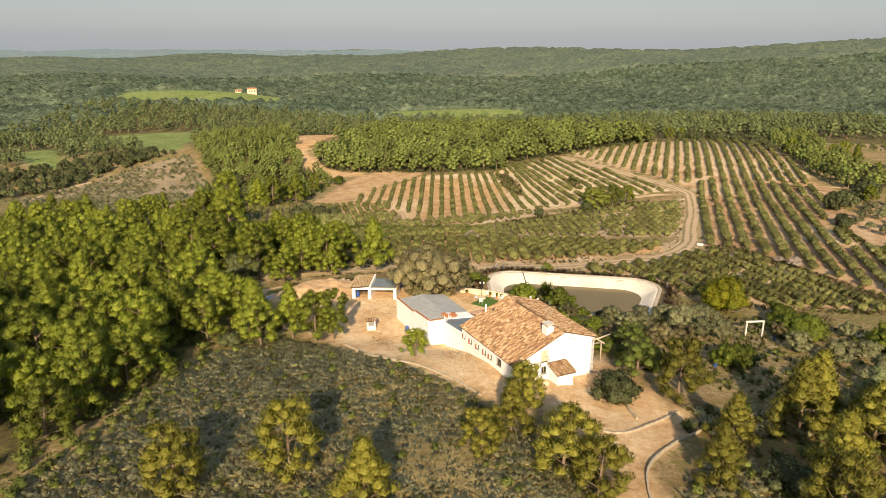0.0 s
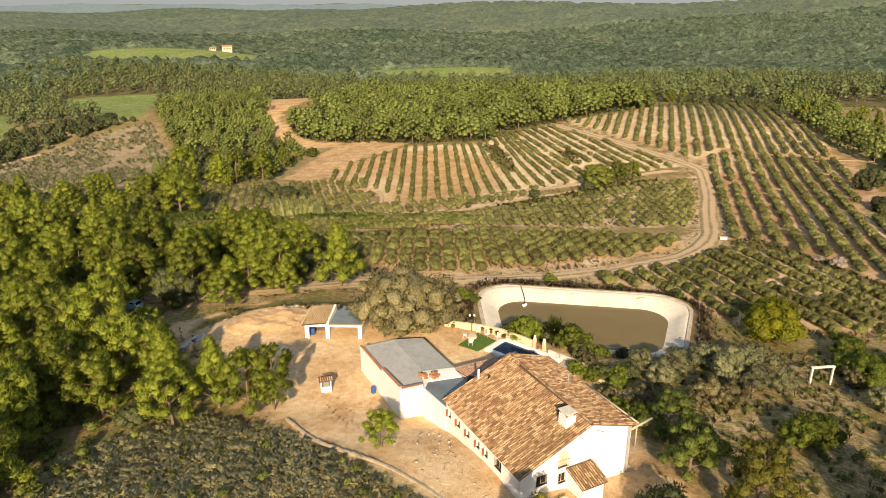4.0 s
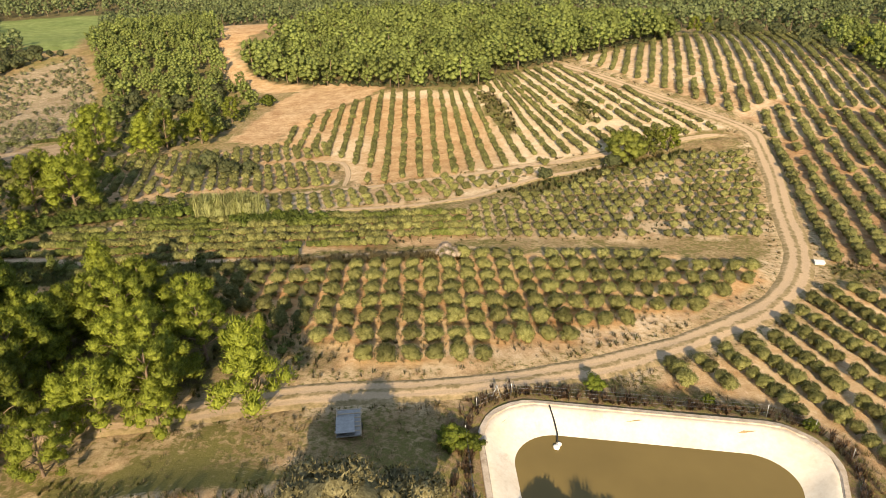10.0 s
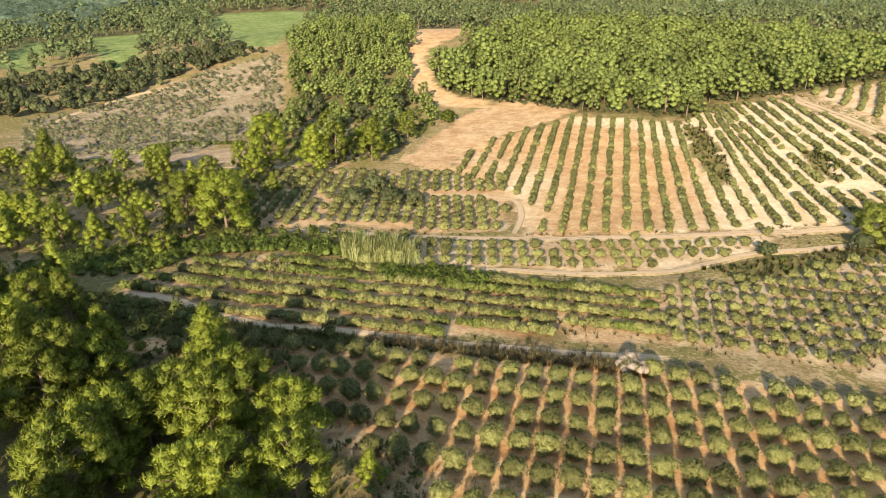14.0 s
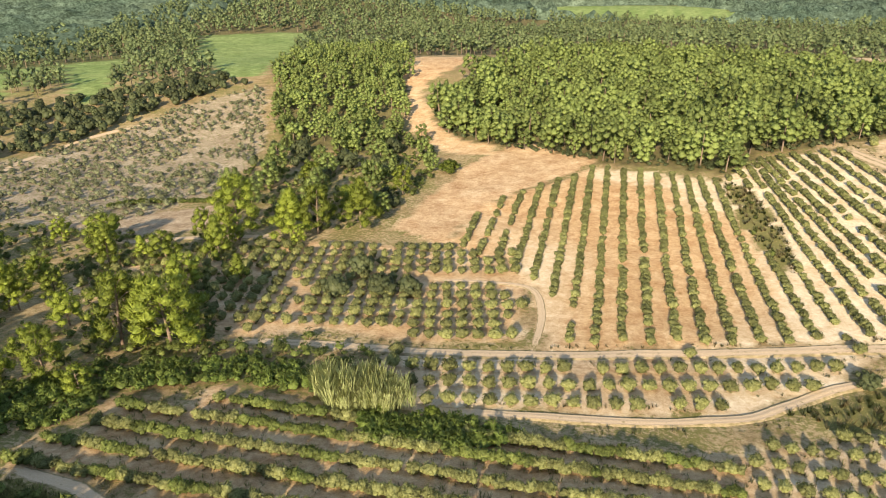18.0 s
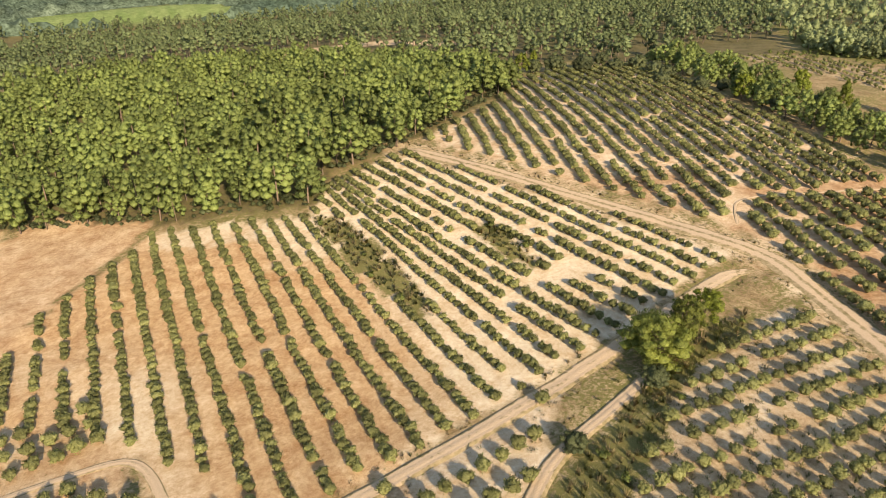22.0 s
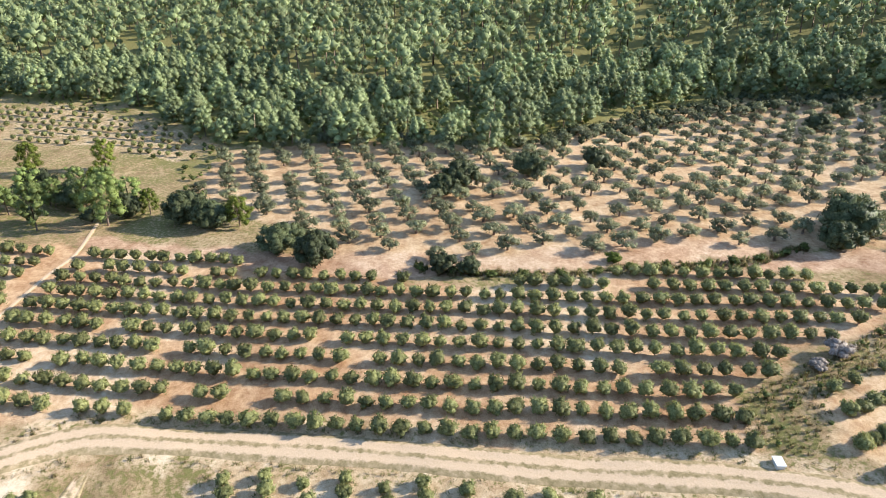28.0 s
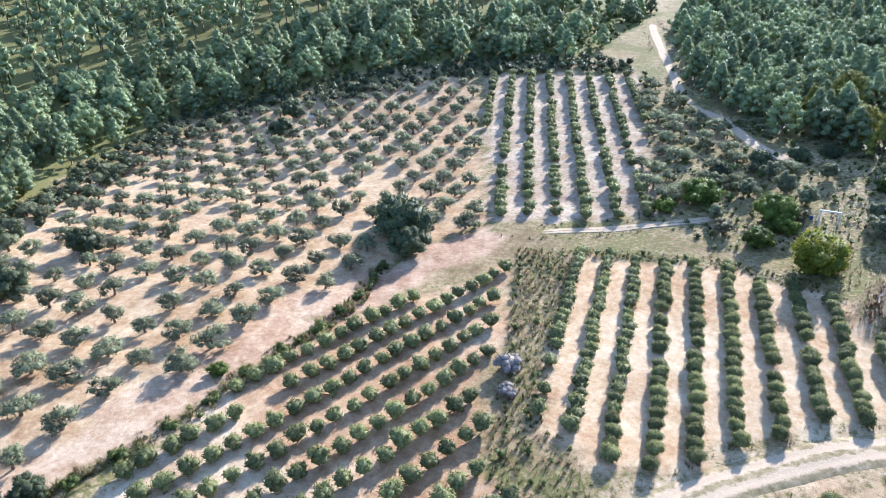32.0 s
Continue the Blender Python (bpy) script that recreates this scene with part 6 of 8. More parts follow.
    # little white hut in the yard
    k = thing("pump_hut", 0, 0, 0, "tiny whitewashed pump hut with a tiled top in the yard", "hut")
    cx, cy, zb = -12.0, 47.4, 4.05
    for px, py, pw, pd in ((cx - 0.5, cy, 0.14, 1.0), (cx + 0.5, cy, 0.14, 1.0), (cx, cy + 0.5, 0.9, 0.14)):
        prism("wall", rect(px, py, pw, pd, 0.25), zb, zb + 1.55, M["whitewash"], k, "", 0.02)
    prism("front", rect(cx + 0.12, cy - 0.45, 0.95, 0.12, 0.25), zb, zb + 0.75, M["whitewash"], k, "", 0.02)
    prism("door", rect(cx + 0.1, cy - 0.36, 0.7, 0.05, 0.25), zb + 0.7, zb + 1.5, M["galvanised"], k, "grey metal hatch", 0.01)
    prism("plinth", rect(cx, cy, 1.4, 1.3, 0.25), zb - 0.2, zb + 0.12, M["concrete"], k, "", 0.03)
    tiled_slope("roof_slope", (cx - 0.55, cy - 0.80, zb + 1.55), (cx + 0.80, cy - 0.45, zb + 1.55), (cx + 0.65, cy + 0.1, zb + 1.85), (cx - 0.7, cy - 0.25, zb + 1.85), M["tiles"], k)
    tiled_slope("roof_slope", (cx + 0.55, cy + 0.7, zb + 1.55), (cx - 0.85, cy + 0.35, zb + 1.55), (cx - 0.7, cy - 0.25, zb + 1.85), (cx + 0.65, cy + 0.1, zb + 1.85), M["tiles"], k)


make_shed()


# ---- irrigation pond ----
def ring(bm, loops, mat_index=0):
    vs = [[bm.verts.new(p) for p in lp] for lp in loops]
    for a, b in zip(vs, vs[1:]):
        n = len(a)
        for i in range(n):
            j = (i + 1) % n
            bm.faces.new((a[i], a[j], b[j], b[i])).material_index = mat_index
    return vs


def make_pond():
    p = thing("irrigation_pond", 0, 0, 0, "irrigation pond of brown water with a pale sloping liner", "pond", kind="structure")
    r = np.random.default_rng(2)

    def loop(d, rad, z, wob=0.0):
        return [(x + r.uniform(-wob, wob), y + r.uniform(-wob, wob), z + r.uniform(-wob, wob) * 0.4) for x, y in rounded(inset(POND, d), rad, 14)]

    bm = bmesh.new()
    vs = ring(bm, [loop(-0.25, 5.2, POND_Z - 0.25, 0.05), loop(0, 5.0, POND_Z + 0.10, 0.07), loop(0.6, 4.6, POND_Z + 0.02, 0.03), loop(1.5, 4.2, POND_Z - 0.55), loop(3.8, 3.6, POND_Z - 1.9)])
    bm.faces.new(vs[-1])
    bmesh.ops.recalc_face_normals(bm, faces=bm.faces[:])
    part("liner", from_bm("liner", bm, M["liner"], True), p, "pale sloping pond liner")
    bm = bmesh.new()
    bm.faces.new([bm.verts.new((x, y, POND_Z - 1.25)) for x, y in rounded(inset(POND, 2.62), 3.7, 14)])
    water = bm
    bm = bmesh.new()
    ring(bm, [loop(-0.55, 5.5, POND_Z - 0.2, 0.05), loop(-0.5, 5.4, POND_Z + 0.17, 0.06), loop(0.0, 5.0, POND_Z + 0.22, 0.08), loop(0.12, 4.9, POND_Z + 0.05, 0.05)])
    bmesh.ops.recalc_face_normals(bm, faces=bm.faces[:])
    part("rim", from_bm("rim", bm, M["rim"]), p, "cracked grey-brown mortar rim")
    bm = water
    part("water", from_bm("water", bm, M["pond_water"]), p, "still muddy brown water")
    f = thing("pump_float", 0, 0, 0, "white float with a black suction hose in the pond", "float")
    lathe("buoy", (13.8, 79.4, POND_Z - 1.30), [(0.12, 0), (0.30, 0.10), (0.30, 0.28), (0.12, 0.36)], M["plastic"], f)
    lathe("buoy", (14.1, 79.8, POND_Z - 1.30), [(0.12, 0), (0.25, 0.10), (0.25, 0.25), (0.12, 0.32)], M["plastic"], f)
    rod("hose", [(13.9, 79.6, POND_Z - 1.1), (14.15, 80.9, POND_Z - 0.9), (14.0, 82.2, POND_Z - 0.25), (13.8, 83.3, POND_Z + 0.25), (13.8, 83.8, POND_Z + 0.2)], 0.07, M["iron"], f, "black hose")
    fence = thing("pond_fence", 0, 0, 0, "thin wire fence on steel posts round the pond", "fence")
    line = rounded(inset(POND, -1.6), 6.0, 10)
    acc, last, posts = 0.0, line[0], []
    for q in line[1:] + line[:1]:
        acc += math.hypot(q[0] - last[0], q[1] - last[1])
        if acc > 3.4:
            acc = 0.0
            z = land1(*q)
            posts.append((q[0], q[1], z))
            rod("post", [(q[0], q[1], z - 0.2), (q[0] + r.uniform(-0.05, 0.05), q[1], z + 1.5)], 0.035, M["galvanised"], fence, "", 5)
        last = q
    for h in (0.5, 1.0, 1.4):
        rod("wire", [(x, y, z + h) for x, y, z in posts], 0.008, M["galvanised"], fence, "", 3)
    fr = thing("pipe_stand", 0, 0, 0, "small steel pipe stand at the pond's corner", "stand")
    for dx, dy in ((-0.5, -0.2), (0.5, -0.2), (0.0, 0.5)):
        rod("leg", [(8.8 + dx, 85.6 + dy, land1(8.8, 85.6) - 0.1), (8.8, 85.6, land1(8.8, 85.6) + 1.5)], 0.04, M["galvanised"], fr, "", 5)


make_pond()


# ---- pool, terrace and garden ----
def make_pool():
    p = thing("swimming_pool", 0, 0, 0, "rectangular pool of dark blue water with a white coping", "pool", kind="structure")
    bm = bmesh.new()
    z = POOL_Z
    c0, c1 = POOL, inset(POOL, 0.55)
    vs = ring(bm, [[(x, y, z - 0.5) for x, y in c0], [(x, y, z + 0.08) for x, y in c0], [(x, y, z + 0.08) for x, y in c1], [(x, y, z - 1.6) for x, y in c1]])
    bm.faces.new(vs[-1])
    bmesh.ops.recalc_face_normals(bm, faces=bm.faces[:])
    part("coping", from_bm("coping", bm, M["whitewash"]), p, "white pool surround")
    bm = bmesh.new()
    bm.faces.new([bm.verts.new((x, y, z - 0.12)) for x, y in inset(POOL, 0.54)])
    part("water", from_bm("water", bm, M["pool_water"]), p, "dark blue water")
    rod("ladder", [(14.1, 53.5, z - 0.4), (14.1, 53.5, z + 0.6), (14.5, 53.9, z + 0.6), (14.5, 53.9, z)], 0.025, M["galvanised"], p, "steel pool ladder", 6)
    t = thing("lawn", 0, 0, 0, "small patch of bright green turf beside the pool", "lawn", kind="structure")
    prism("turf", [(2.7, 57.3), (5.0, 55.7), (7.4, 58.3), (5.3, 60.5)], 4.0, 4.27, M["lawn"], t, "", 0.02)
    pv = thing("pool_paving", 0, 0, 0, "grey paving strip along the pool", "paving", kind="structure")
    prism("slab", [(12.3, 50.3), (14.9, 53.3), (17.0, 51.3), (14.0, 48.6)], 3.6, 4.23, M["paving"], pv, "", 0.02)
    w = thing("garden_wall", 0, 0, 0, "low cream garden wall curving behind the terrace", "wall", kind="structure")
    line = smooth_line([(1.2, 62.6), (3.9, 61.9), (6.2, 61.1), (8.3, 60.0), (10.2, 58.4), (11.7, 57.0)], 0.8)
    for a, b in zip(line, line[1:]):
        d = Vector(b) - Vector(a)
        n = Vector((-d.y, d.x)).normalized() * 0.14
        a_, b_ = Vector(a), Vector(b) + d * 0.02
        prism("panel", [tuple(a_ - n), tuple(b_ - n), tuple(b_ + n), tuple(a_ + n)], 3.2, 4.95, M["cream"], w, "", 0.0)
    for x, y in ((11.95, 56.8), (12.95, 55.9)):
        g = thing("gate_pillar", 0, 0, 0, "cream gate pillar with a rounded finial", "pillar", "garden gate pillars")
        prism("shaft", rect(x, y, 0.34, 0.34, 0.7), 3.5, 5.25, M["cream"], g, "", 0.03)
        lathe("finial", (x, y, 5.22), [(0.2, 0), (0.22, 0.08), (0.12, 0.16), (0.17, 0.28), (0.17, 0.38), (0.05, 0.5)], M["concrete"], g)
    gt = thing("garden_gate", 0, 0, 0, "low red-brown picket gate between two pillars", "gate")
    for i in range(7):
        t_ = (i + 0.5) / 7
        prism("picket", rect(12.05 + 0.8 * t_, 56.7 - 0.72 * t_, 0.06, 0.03, -0.73), 3.9, 4.75, M["shutter"], gt, "", 0)
    w2 = thing("garden_kerb", 0, 0, 0, "pale garden kerb running down the shrub beds", "kerb", kind="structure")
    line = smooth_line([(13.4, 55.4), (17.0, 52.0), (20.5, 47.5), (24.0, 43.0)], 1.0)
    for a, b in zip(line, line[1:]):
        d = Vector(b) - Vector(a)
        n = Vector((-d.y, d.x)).normalized() * 0.12
        z = land1(*a)
        prism("block", [tuple(Vector(a) - n), tuple(Vector(b) - n), tuple(Vector(b) + n), tuple(Vector(a) + n)], z - 0.3, z + 0.35, M["concrete"], w2, "", 0.02)
    lp = thing("garden_lamp", 0, 0, 0, "black garden lamp post with two white globes", "lamp post")
    rod("pole", [(4.6, 61.2, 4.1), (4.6, 61.2, 6.3)], [0.05, 0.035], M["iron"], lp)
    for dx in (-0.28, 0.28):
        rod("arm", [(4.6, 61.2, 6.1), (4.6 + dx, 61.2, 6.15)], 0.02, M["iron"], lp, "", 5)
        lathe("globe", (4.6 + dx, 61.2, 6.15), [(0.05, 0), (0.13, 0.07), (0.15, 0.16), (0.11, 0.27), (0.03, 0.32)], M["plastic"], lp)


make_pool()


def chair_model():
    c = new("garden_chair")
    part("seat", from_bm("seat", seat_bm(0, 0, 0.42, 0.5, 0.48, 0.04), M["plastic"]), c)
    bm = bmesh.new()
    for i in range(5):
        x = -0.2 + 0.1 * i
        add_prism(bm, [(x - 0.03, 0.22), (x + 0.03, 0.22), (x + 0.03, 0.25), (x - 0.03, 0.25)], 0.45, 0.86)
    add_prism(bm, [(-0.25, 0.215), (0.25, 0.215), (0.25, 0.26), (-0.25, 0.26)], 0.82, 0.9)
    part("backrest", from_bm("backrest", bm, M["plastic"]), c)
    for x, y in ((-0.21, -0.2), (0.21, -0.2), (-0.21, 0.22), (0.21, 0.22)):
        rod("leg", [(x * 1.1, y * 1.1, 0), (x, y, 0.43)], 0.022, M["plastic"], c, "", 5)
    for x in (-0.25, 0.25):
        rod("armrest", [(x, -0.2, 0.42), (x, -0.2, 0.64), (x, 0.22, 0.66)], 0.02, M["plastic"], c, "", 5)
    return c


def seat_bm(x, y, z, w, d, t):
    bm = bmesh.new()
    add_prism(bm, rect(x, y, w, d), z, z + t)
    worn(bm, 0.015)
    return bm


chair = chair_model()
first = True
for x, y, g, zz in ((3.6, 58.9, 1.6, 4.28), (4.2, 57.1, 3.1, 4.28), (5.4, 60.2, -0.4, 4.28), (6.4, 59.2, -0.7, 4.28), (7.6, 58.7, -0.8, 4.15), (-7.2, 62.0, 1.2, 4.12), (-6.2, 62.8, 0.3, 4.12), (-5.4, 62.3, -0.6, 4.12)):
    m = pose(x, y, zz, 0, 0, math.degrees(g))
    ob = chair if first else copy_thing(chair, m)
    ob.matrix_basis = m
    first = False
    tagged(ob, "white plastic garden chair with slatted back on the terrace", "chair", "garden chairs")
tb = thing("garden_table", 0, 0, 0, "round garden table under a flowered cloth", "table")
lathe("pedestal", (4.45, 58.3, 4.26), [(0.3, 0), (0.08, 0.06), (0.06, 0.7)], M["plastic"], tb)
lathe("tabletop", (4.45, 58.3, 4.94), [(0.50, 0), (0.55, 0.02), (0.55, 0.05)], M["plastic"], tb, "", 18)
tc_ = thing("tablecloth", 0, 0, 0, "patterned tablecloth hanging over the round table", "tablecloth")
lathe("cloth", (4.45, 58.3, 4.72), [(0.62, 0.0), (0.57, 0.2), (0.565, 0.285), (0.1, 0.295)], M["cloth"], tc_, "", 18)
for i, (x, y) in enumerate(((5.9, 60.6), (6.9, 60.1), (7.7, 59.5), (8.4, 58.6), (2.2, 61.6))):
    pt = thing("flower_pot", 0, 0, 0, "terracotta pot with a small green plant", "flower pot", "terrace pots")
    lathe("pot", (x, y, 4.12), [(0.16, 0), (0.23, 0.32), (0.25, 0.34), (0.25, 0.4), (0.2, 0.38)], M["terracotta"], pt)
    v, f, n = sprigs(np.random.default_rng(200 + i), [(x, y, 4.7, 0.26)], 60, 0.13, 0.7)
    part("plant", mesh_of("plant", v, f, M["green_bush"], n), pt)


# ---- low walls of yard and drive ----
def low_wall(name, pts, thick, high, mat, label, sink=0.4):
    w = thing(name, 0, 0, 0, label, "low wall", kind="structure")
    line = smooth_line(pts, 0.9)
    r = np.random.default_rng(int(abs(pts[0][0]) * 7))
    for a, b in zip(line, line[1:]):
        d = Vector(b) - Vector(a)
        n = Vector((-d.y, d.x)).normalized() * thick / 2
        z = land1((a[0] + b[0]) / 2, (a[1] + b[1]) / 2) + r.uniform(-0.03, 0.03)
        prism("block", [tuple(Vector(a) - n), tuple(Vector(b) - n), tuple(Vector(b) + n), tuple(Vector(a) + n)], z - sink, z + high, mat, w, "", 0.03)


low_wall("wall_yard", [(-15, 41), (-12, 37.3), (-8.5, 34.3), (-4, 31), (-0.5, 27.8), (2.5, 24.2)], 0.26, 0.16, M["stone"], "low stone kerb along the yard's outer edge")
low_wall("wall_drive_1", [(13.6, 18.3), (14.6, 17.0), (16.5, 16.8), (19.5, 18.8), (24, 22.5)], 0.2, 0.2, M["stone"], "curving pale kerb wall beside the drive")
low_wall("wall_drive_2", [(15.6, 3), (16.3, 7.5), (17.6, 11), (21, 15), (26.5, 19.6)], 0.2, 0.2, M["stone"], "pale kerb wall on the drive's outer bend")
low_wall("wall_path", [(19.6, 30.5), (19.8, 27), (18.6, 23.5), (18.9, 20.5)], 0.25, 0.35, M["stone"], "narrow stone edging beside the house path")


def make_odds():
    r = np.random.default_rng(12)
    a = thing("timber_frame", 0, 0, 0, "whitewashed three-sided timber frame standing in the orchard", "frame")
    z = land1(46.5, 54)
    for x, y in ((44.6, 53.45), (47.25, 53.7)):
        prism("post", rect(x, y, 0.22, 0.22, 0.1), z - 0.3, z + 2.3, M["concrete"], a, "", 0.02)
    prism("beam", rect(45.92, 53.58, 3.0, 0.3, 0.1), z + 2.3, z + 2.5, M["concrete"], a, "", 0.02)
    t = thing("farm_trailer", 0, 0, 0, "grey steel farm trailer with a sheet of metal on its bed", "trailer")
    tx, ty = -5.4, 80.6
    z = land1(tx, ty)
    prism("bed", rect(tx, ty, 2.3, 3.6, 0.08), z + 0.75, z + 0.87, M["galvanised"], t, "", 0.02)
    prism("sheet", rect(tx - 0.25, ty - 0.7, 1.7, 2.2, 0.08), z + 1.22, z + 1.26, M["galvanised"], t, "pale metal sheet", 0.01)
    for k in range(6):
        prism("slat", rect(tx, ty - 1.5 + 0.6 * k, 2.3, 0.12, 0.08), z + 1.15, z + 1.21, M["timber"], t, "", 0.01)
    for dx in (-1.1, 1.1):
        prism("rail", rect(tx + dx, ty, 0.1, 3.6, 0.08), z + 0.87, z + 1.15, M["timber"], t, "", 0.01)
        wh = rod("wheel", [(tx + dx - 0.12, ty, z + 0.38), (tx + dx + 0.12, ty, z + 0.38)], 0.38, M["iron"], t, "black tyre", 14)
    b = thing("concrete_tank", 0, 0, 0, "low white concrete valve box in long grass", "valve box")
    z = land1(62.4, 122.3)
    prism("body", rect(62.4, 122.3, 1.35, 0.85, -0.25), z - 0.3, z + 0.45, M["concrete"], b, "", 0.04)
    prism("lid", rect(62.4, 122.3, 1.5, 1.0, -0.25), z + 0.45, z + 0.56, M["plastic"], b, "white lid", 0.03)
    b = thing("concrete_tank", 0, 0, 0, "small white box at the grove's upper edge", "valve box")
    z = land1(165.5, 27)
    prism("body", rect(165.5, 27, 1.5, 1.2, 0.3), z - 0.3, z + 1.0, M["whitewash"], b, "", 0.04)
    # junk beside the soil bank
    z = land1(-30, 60)
    k = thing("old_bathtub", 0, 0, 0, "chipped white bathtub filled with rags and a blue sack", "bathtub")
    bm = bmesh.new()
    rows = []
    for rx, ry, h in ((0.30, 0.55, 0.0), (0.42, 0.78, 0.12), (0.47, 0.90, 0.50), (0.52, 0.96, 0.55), (0.52, 0.96, 0.59), (0.43, 0.84, 0.58), (0.38, 0.74, 0.20), (0.25, 0.5, 0.14)):
        rows.append([bm.verts.new((-29.6 + rx * math.cos(g) * 0.9 + ry * math.sin(g) * 0.42, 60.3 - rx * math.cos(g) * 0.42 + ry * math.sin(g) * 0.9, z + h)) for g in (2 * math.pi * i / 20 for i in range(20))])
    for p, q in zip(rows, rows[1:]):
        for i in range(20):
            bm.faces.new((p[i], p[(i + 1) % 20], q[(i + 1) % 20], q[i]))
    bm.faces.new(rows[0][::-1])
    bm.faces.new(rows[-1])
    part("tub", from_bm("tub", bm, M["plastic"], True), k)
    bm = bmesh.new()
    bmesh.ops.create_icosphere(bm, subdivisions=3, radius=1.0)
    for v in bm.verts:
        v.co = Vector((-29.5 + v.co.x * 0.34 + v.co.y * 0.24, 60.5 + v.co.y * 0.6 - v.co.x * 0.14, z + 0.42 + max(-0.15, v.co.z * 0.34) + 0.14 * noise.noise(v.co * 3.4)))
    part("rags", from_bm("rags", bm, M["galvanised"]), k, "crumpled grey rags")
    k = thing("blue_sack", 0, 0, 0, "small bright blue sack lying on the old bathtub", "sack")
    prism("sack", rect(-29.9, 59.5, 0.42, 0.62, -0.35), z + 0.4, z + 0.72, M["blue_plastic"], k, "", 0.12)
    k = thing("wooden_board", 0, 0, 0, "long grey weathered board lying beside the bathtub", "board", "boards in the yard")
    prism("board", rect(-30.9, 59.6, 0.55, 2.6, -0.25), z, z + 0.09, M["galvanised"], k, "", 0.02)
    k = thing("wooden_board", 0, 0, 0, "peeling teal board lying across the ground", "board", "boards in the yard")
    prism("board", rect(-30.4, 58.3, 2.0, 0.34, 0.12), z + 0.1, z + 0.19, M["sheet"], k, "", 0.02)
    k = thing("wooden_board", 0, 0, 0, "pale plywood board leaning in the weeds", "board", "boards in the yard")
    z = land1(-35.4, 66.3)
    prism("board", rect(-35.4, 66.2, 0.9, 1.4, -0.6), z + 0.05, z + 0.13, M["timber"], k, "", 0.02)
    k = thing("pipe_bundle", 0, 0, 0, "bundle of dark plastic irrigation pipes on the ground", "pipes")
    for i in range(3):
        x0, y0 = -36.4 + 0.22 * i, 64.9 + 0.16 * i
        rod("pipe", [(x0, y0, land1(x0, y0) + 0.12), (x0 + 3.1, y0 - 3.0, land1(x0 + 3.1, y0 - 3.0) + 0.12)], 0.06, M["iron"] if i != 1 else M["galvanised"], k, "", 8)
    k = thing("metal_sheet", 0, 0, 0, "curved pale sheet of metal dumped beside the pipes", "metal sheet")
    z = land1(-34.6, 61.9)
    prism("sheet", rect(-34.6, 61.8, 2.3, 0.7, -0.65), z + 0.06, z + 0.12, M["whitewash"], k, "", 0.02)
    k = thing("black_sheeting", 0, 0, 0, "crumpled black plastic sheeting behind the shed", "plastic sheeting")
    z = land1(-9.5, 66)
    bm = bmesh.new()
    bmesh.ops.create_grid(bm, x_segments=22, y_segments=16, size=1.0)
    for v in bm.verts:
        x, y = -9.6 + v.co.x * 2.3, 66.2 + v.co.y * 1.6
        v.co = Vector((x, y, land1(x, y) + 0.1 + 0.5 * abs(noise.noise(Vector((x * 1.1, y * 1.3, 0)))) * (1.1 - max(abs(v.co.x), abs(v.co.y)))))
    part("sheet", from_bm("sheet", bm, M["tarp"], True), k)
    k = thing("post_beam", 0, 0, 0, "grey metal trough standing on end behind the shed", "trough")
    prism("trough", rect(-12.3, 66.6, 0.5, 2.4, -0.15), land1(-12.3, 66.6), land1(-12.3, 66.6) + 0.5, M["galvanised"], k, "", 0.03)
    # stones along the mound's upper edge
    for i in range(18):
        t = i / 17
        x, y = -29.4 + 13.4 * t + r.uniform(-0.7, 0.7), 66.0 + 4.6 * math.sin(0.35 + t * 2.5) + r.uniform(-0.5, 0.5)
        s = r.uniform(0.14, 0.34)
        st = thing("boulder", 0, 0, 0, "rough pale boulder on the mound's edge", "stone", "boulders of the mound")
        bm = bmesh.new()
        bmesh.ops.create_icosphere(bm, subdivisions=2, radius=s)
        sx, sy, sz = r.uniform(0.8, 1.4), r.uniform(0.8, 1.2), r.uniform(0.5, 0.9)
        z = land1(x, y)
        for v in bm.verts:
            k_ = 1 + 0.28 * noise.noise(v.co * (2.2 / s) + Vector((i, 0, 0)))
            v.co = Vector((x + v.co.x * sx * k_, y + v.co.y * sy * k_, z + s * 0.25 + v.co.z * sz * k_))
        part("rock", from_bm("rock", bm, M["stone"]), st)
    for x, y in ((34, 38), (48.3, 52)):
        k = thing("bucket", 0, 0, 0, "small blue plastic bucket standing in the garden", "bucket", "blue buckets")
        lathe("pail", (x, y, land1(x, y) - 0.02), [(0.20, 0), (0.27, 0.42), (0.29, 0.44), (0.26, 0.44), (0.19, 0.06)], M["blue_plastic"], k)
    # pergola beams over the garden beside the house
    pg = thing("pergola", 0, 0, 0, "weathered timber pergola beams over the garden path", "pergola")
    for v in (2.5, 6.0, 9.5):
        x0, y0 = hp(12.0, v)
        x1, y1 = hp(15.2, v + 0.3)
        rod("beam", [(x0, y0, 7.6), (x1, y1, 7.3)], 0.10, M["timber"], pg, "", 6)
        rod("post", [(x1, y1, land1(x1, y1) - 0.2), (x1, y1, 7.35)], 0.09, M["timber"], pg, "", 6)
    x0, y0 = hp(15.2, 2.2)
    x1, y1 = hp(15.2, 10.4)
    rod("rail", [(x0, y0, 7.4), (x1, y1, 7.4)], 0.09, M["timber"], pg, "", 6)
    bb = thing("bench_block", 0, 0, 0, "pale concrete bench block before the gable", "bench")
    x, y = hp(3.6, -1.6)
    prism("block", rect(x, y, 1.1, 0.5, 0.45), land1(x, y) - 0.2, land1(x, y) + 0.4, M["cream"], bb, "", 0.04)


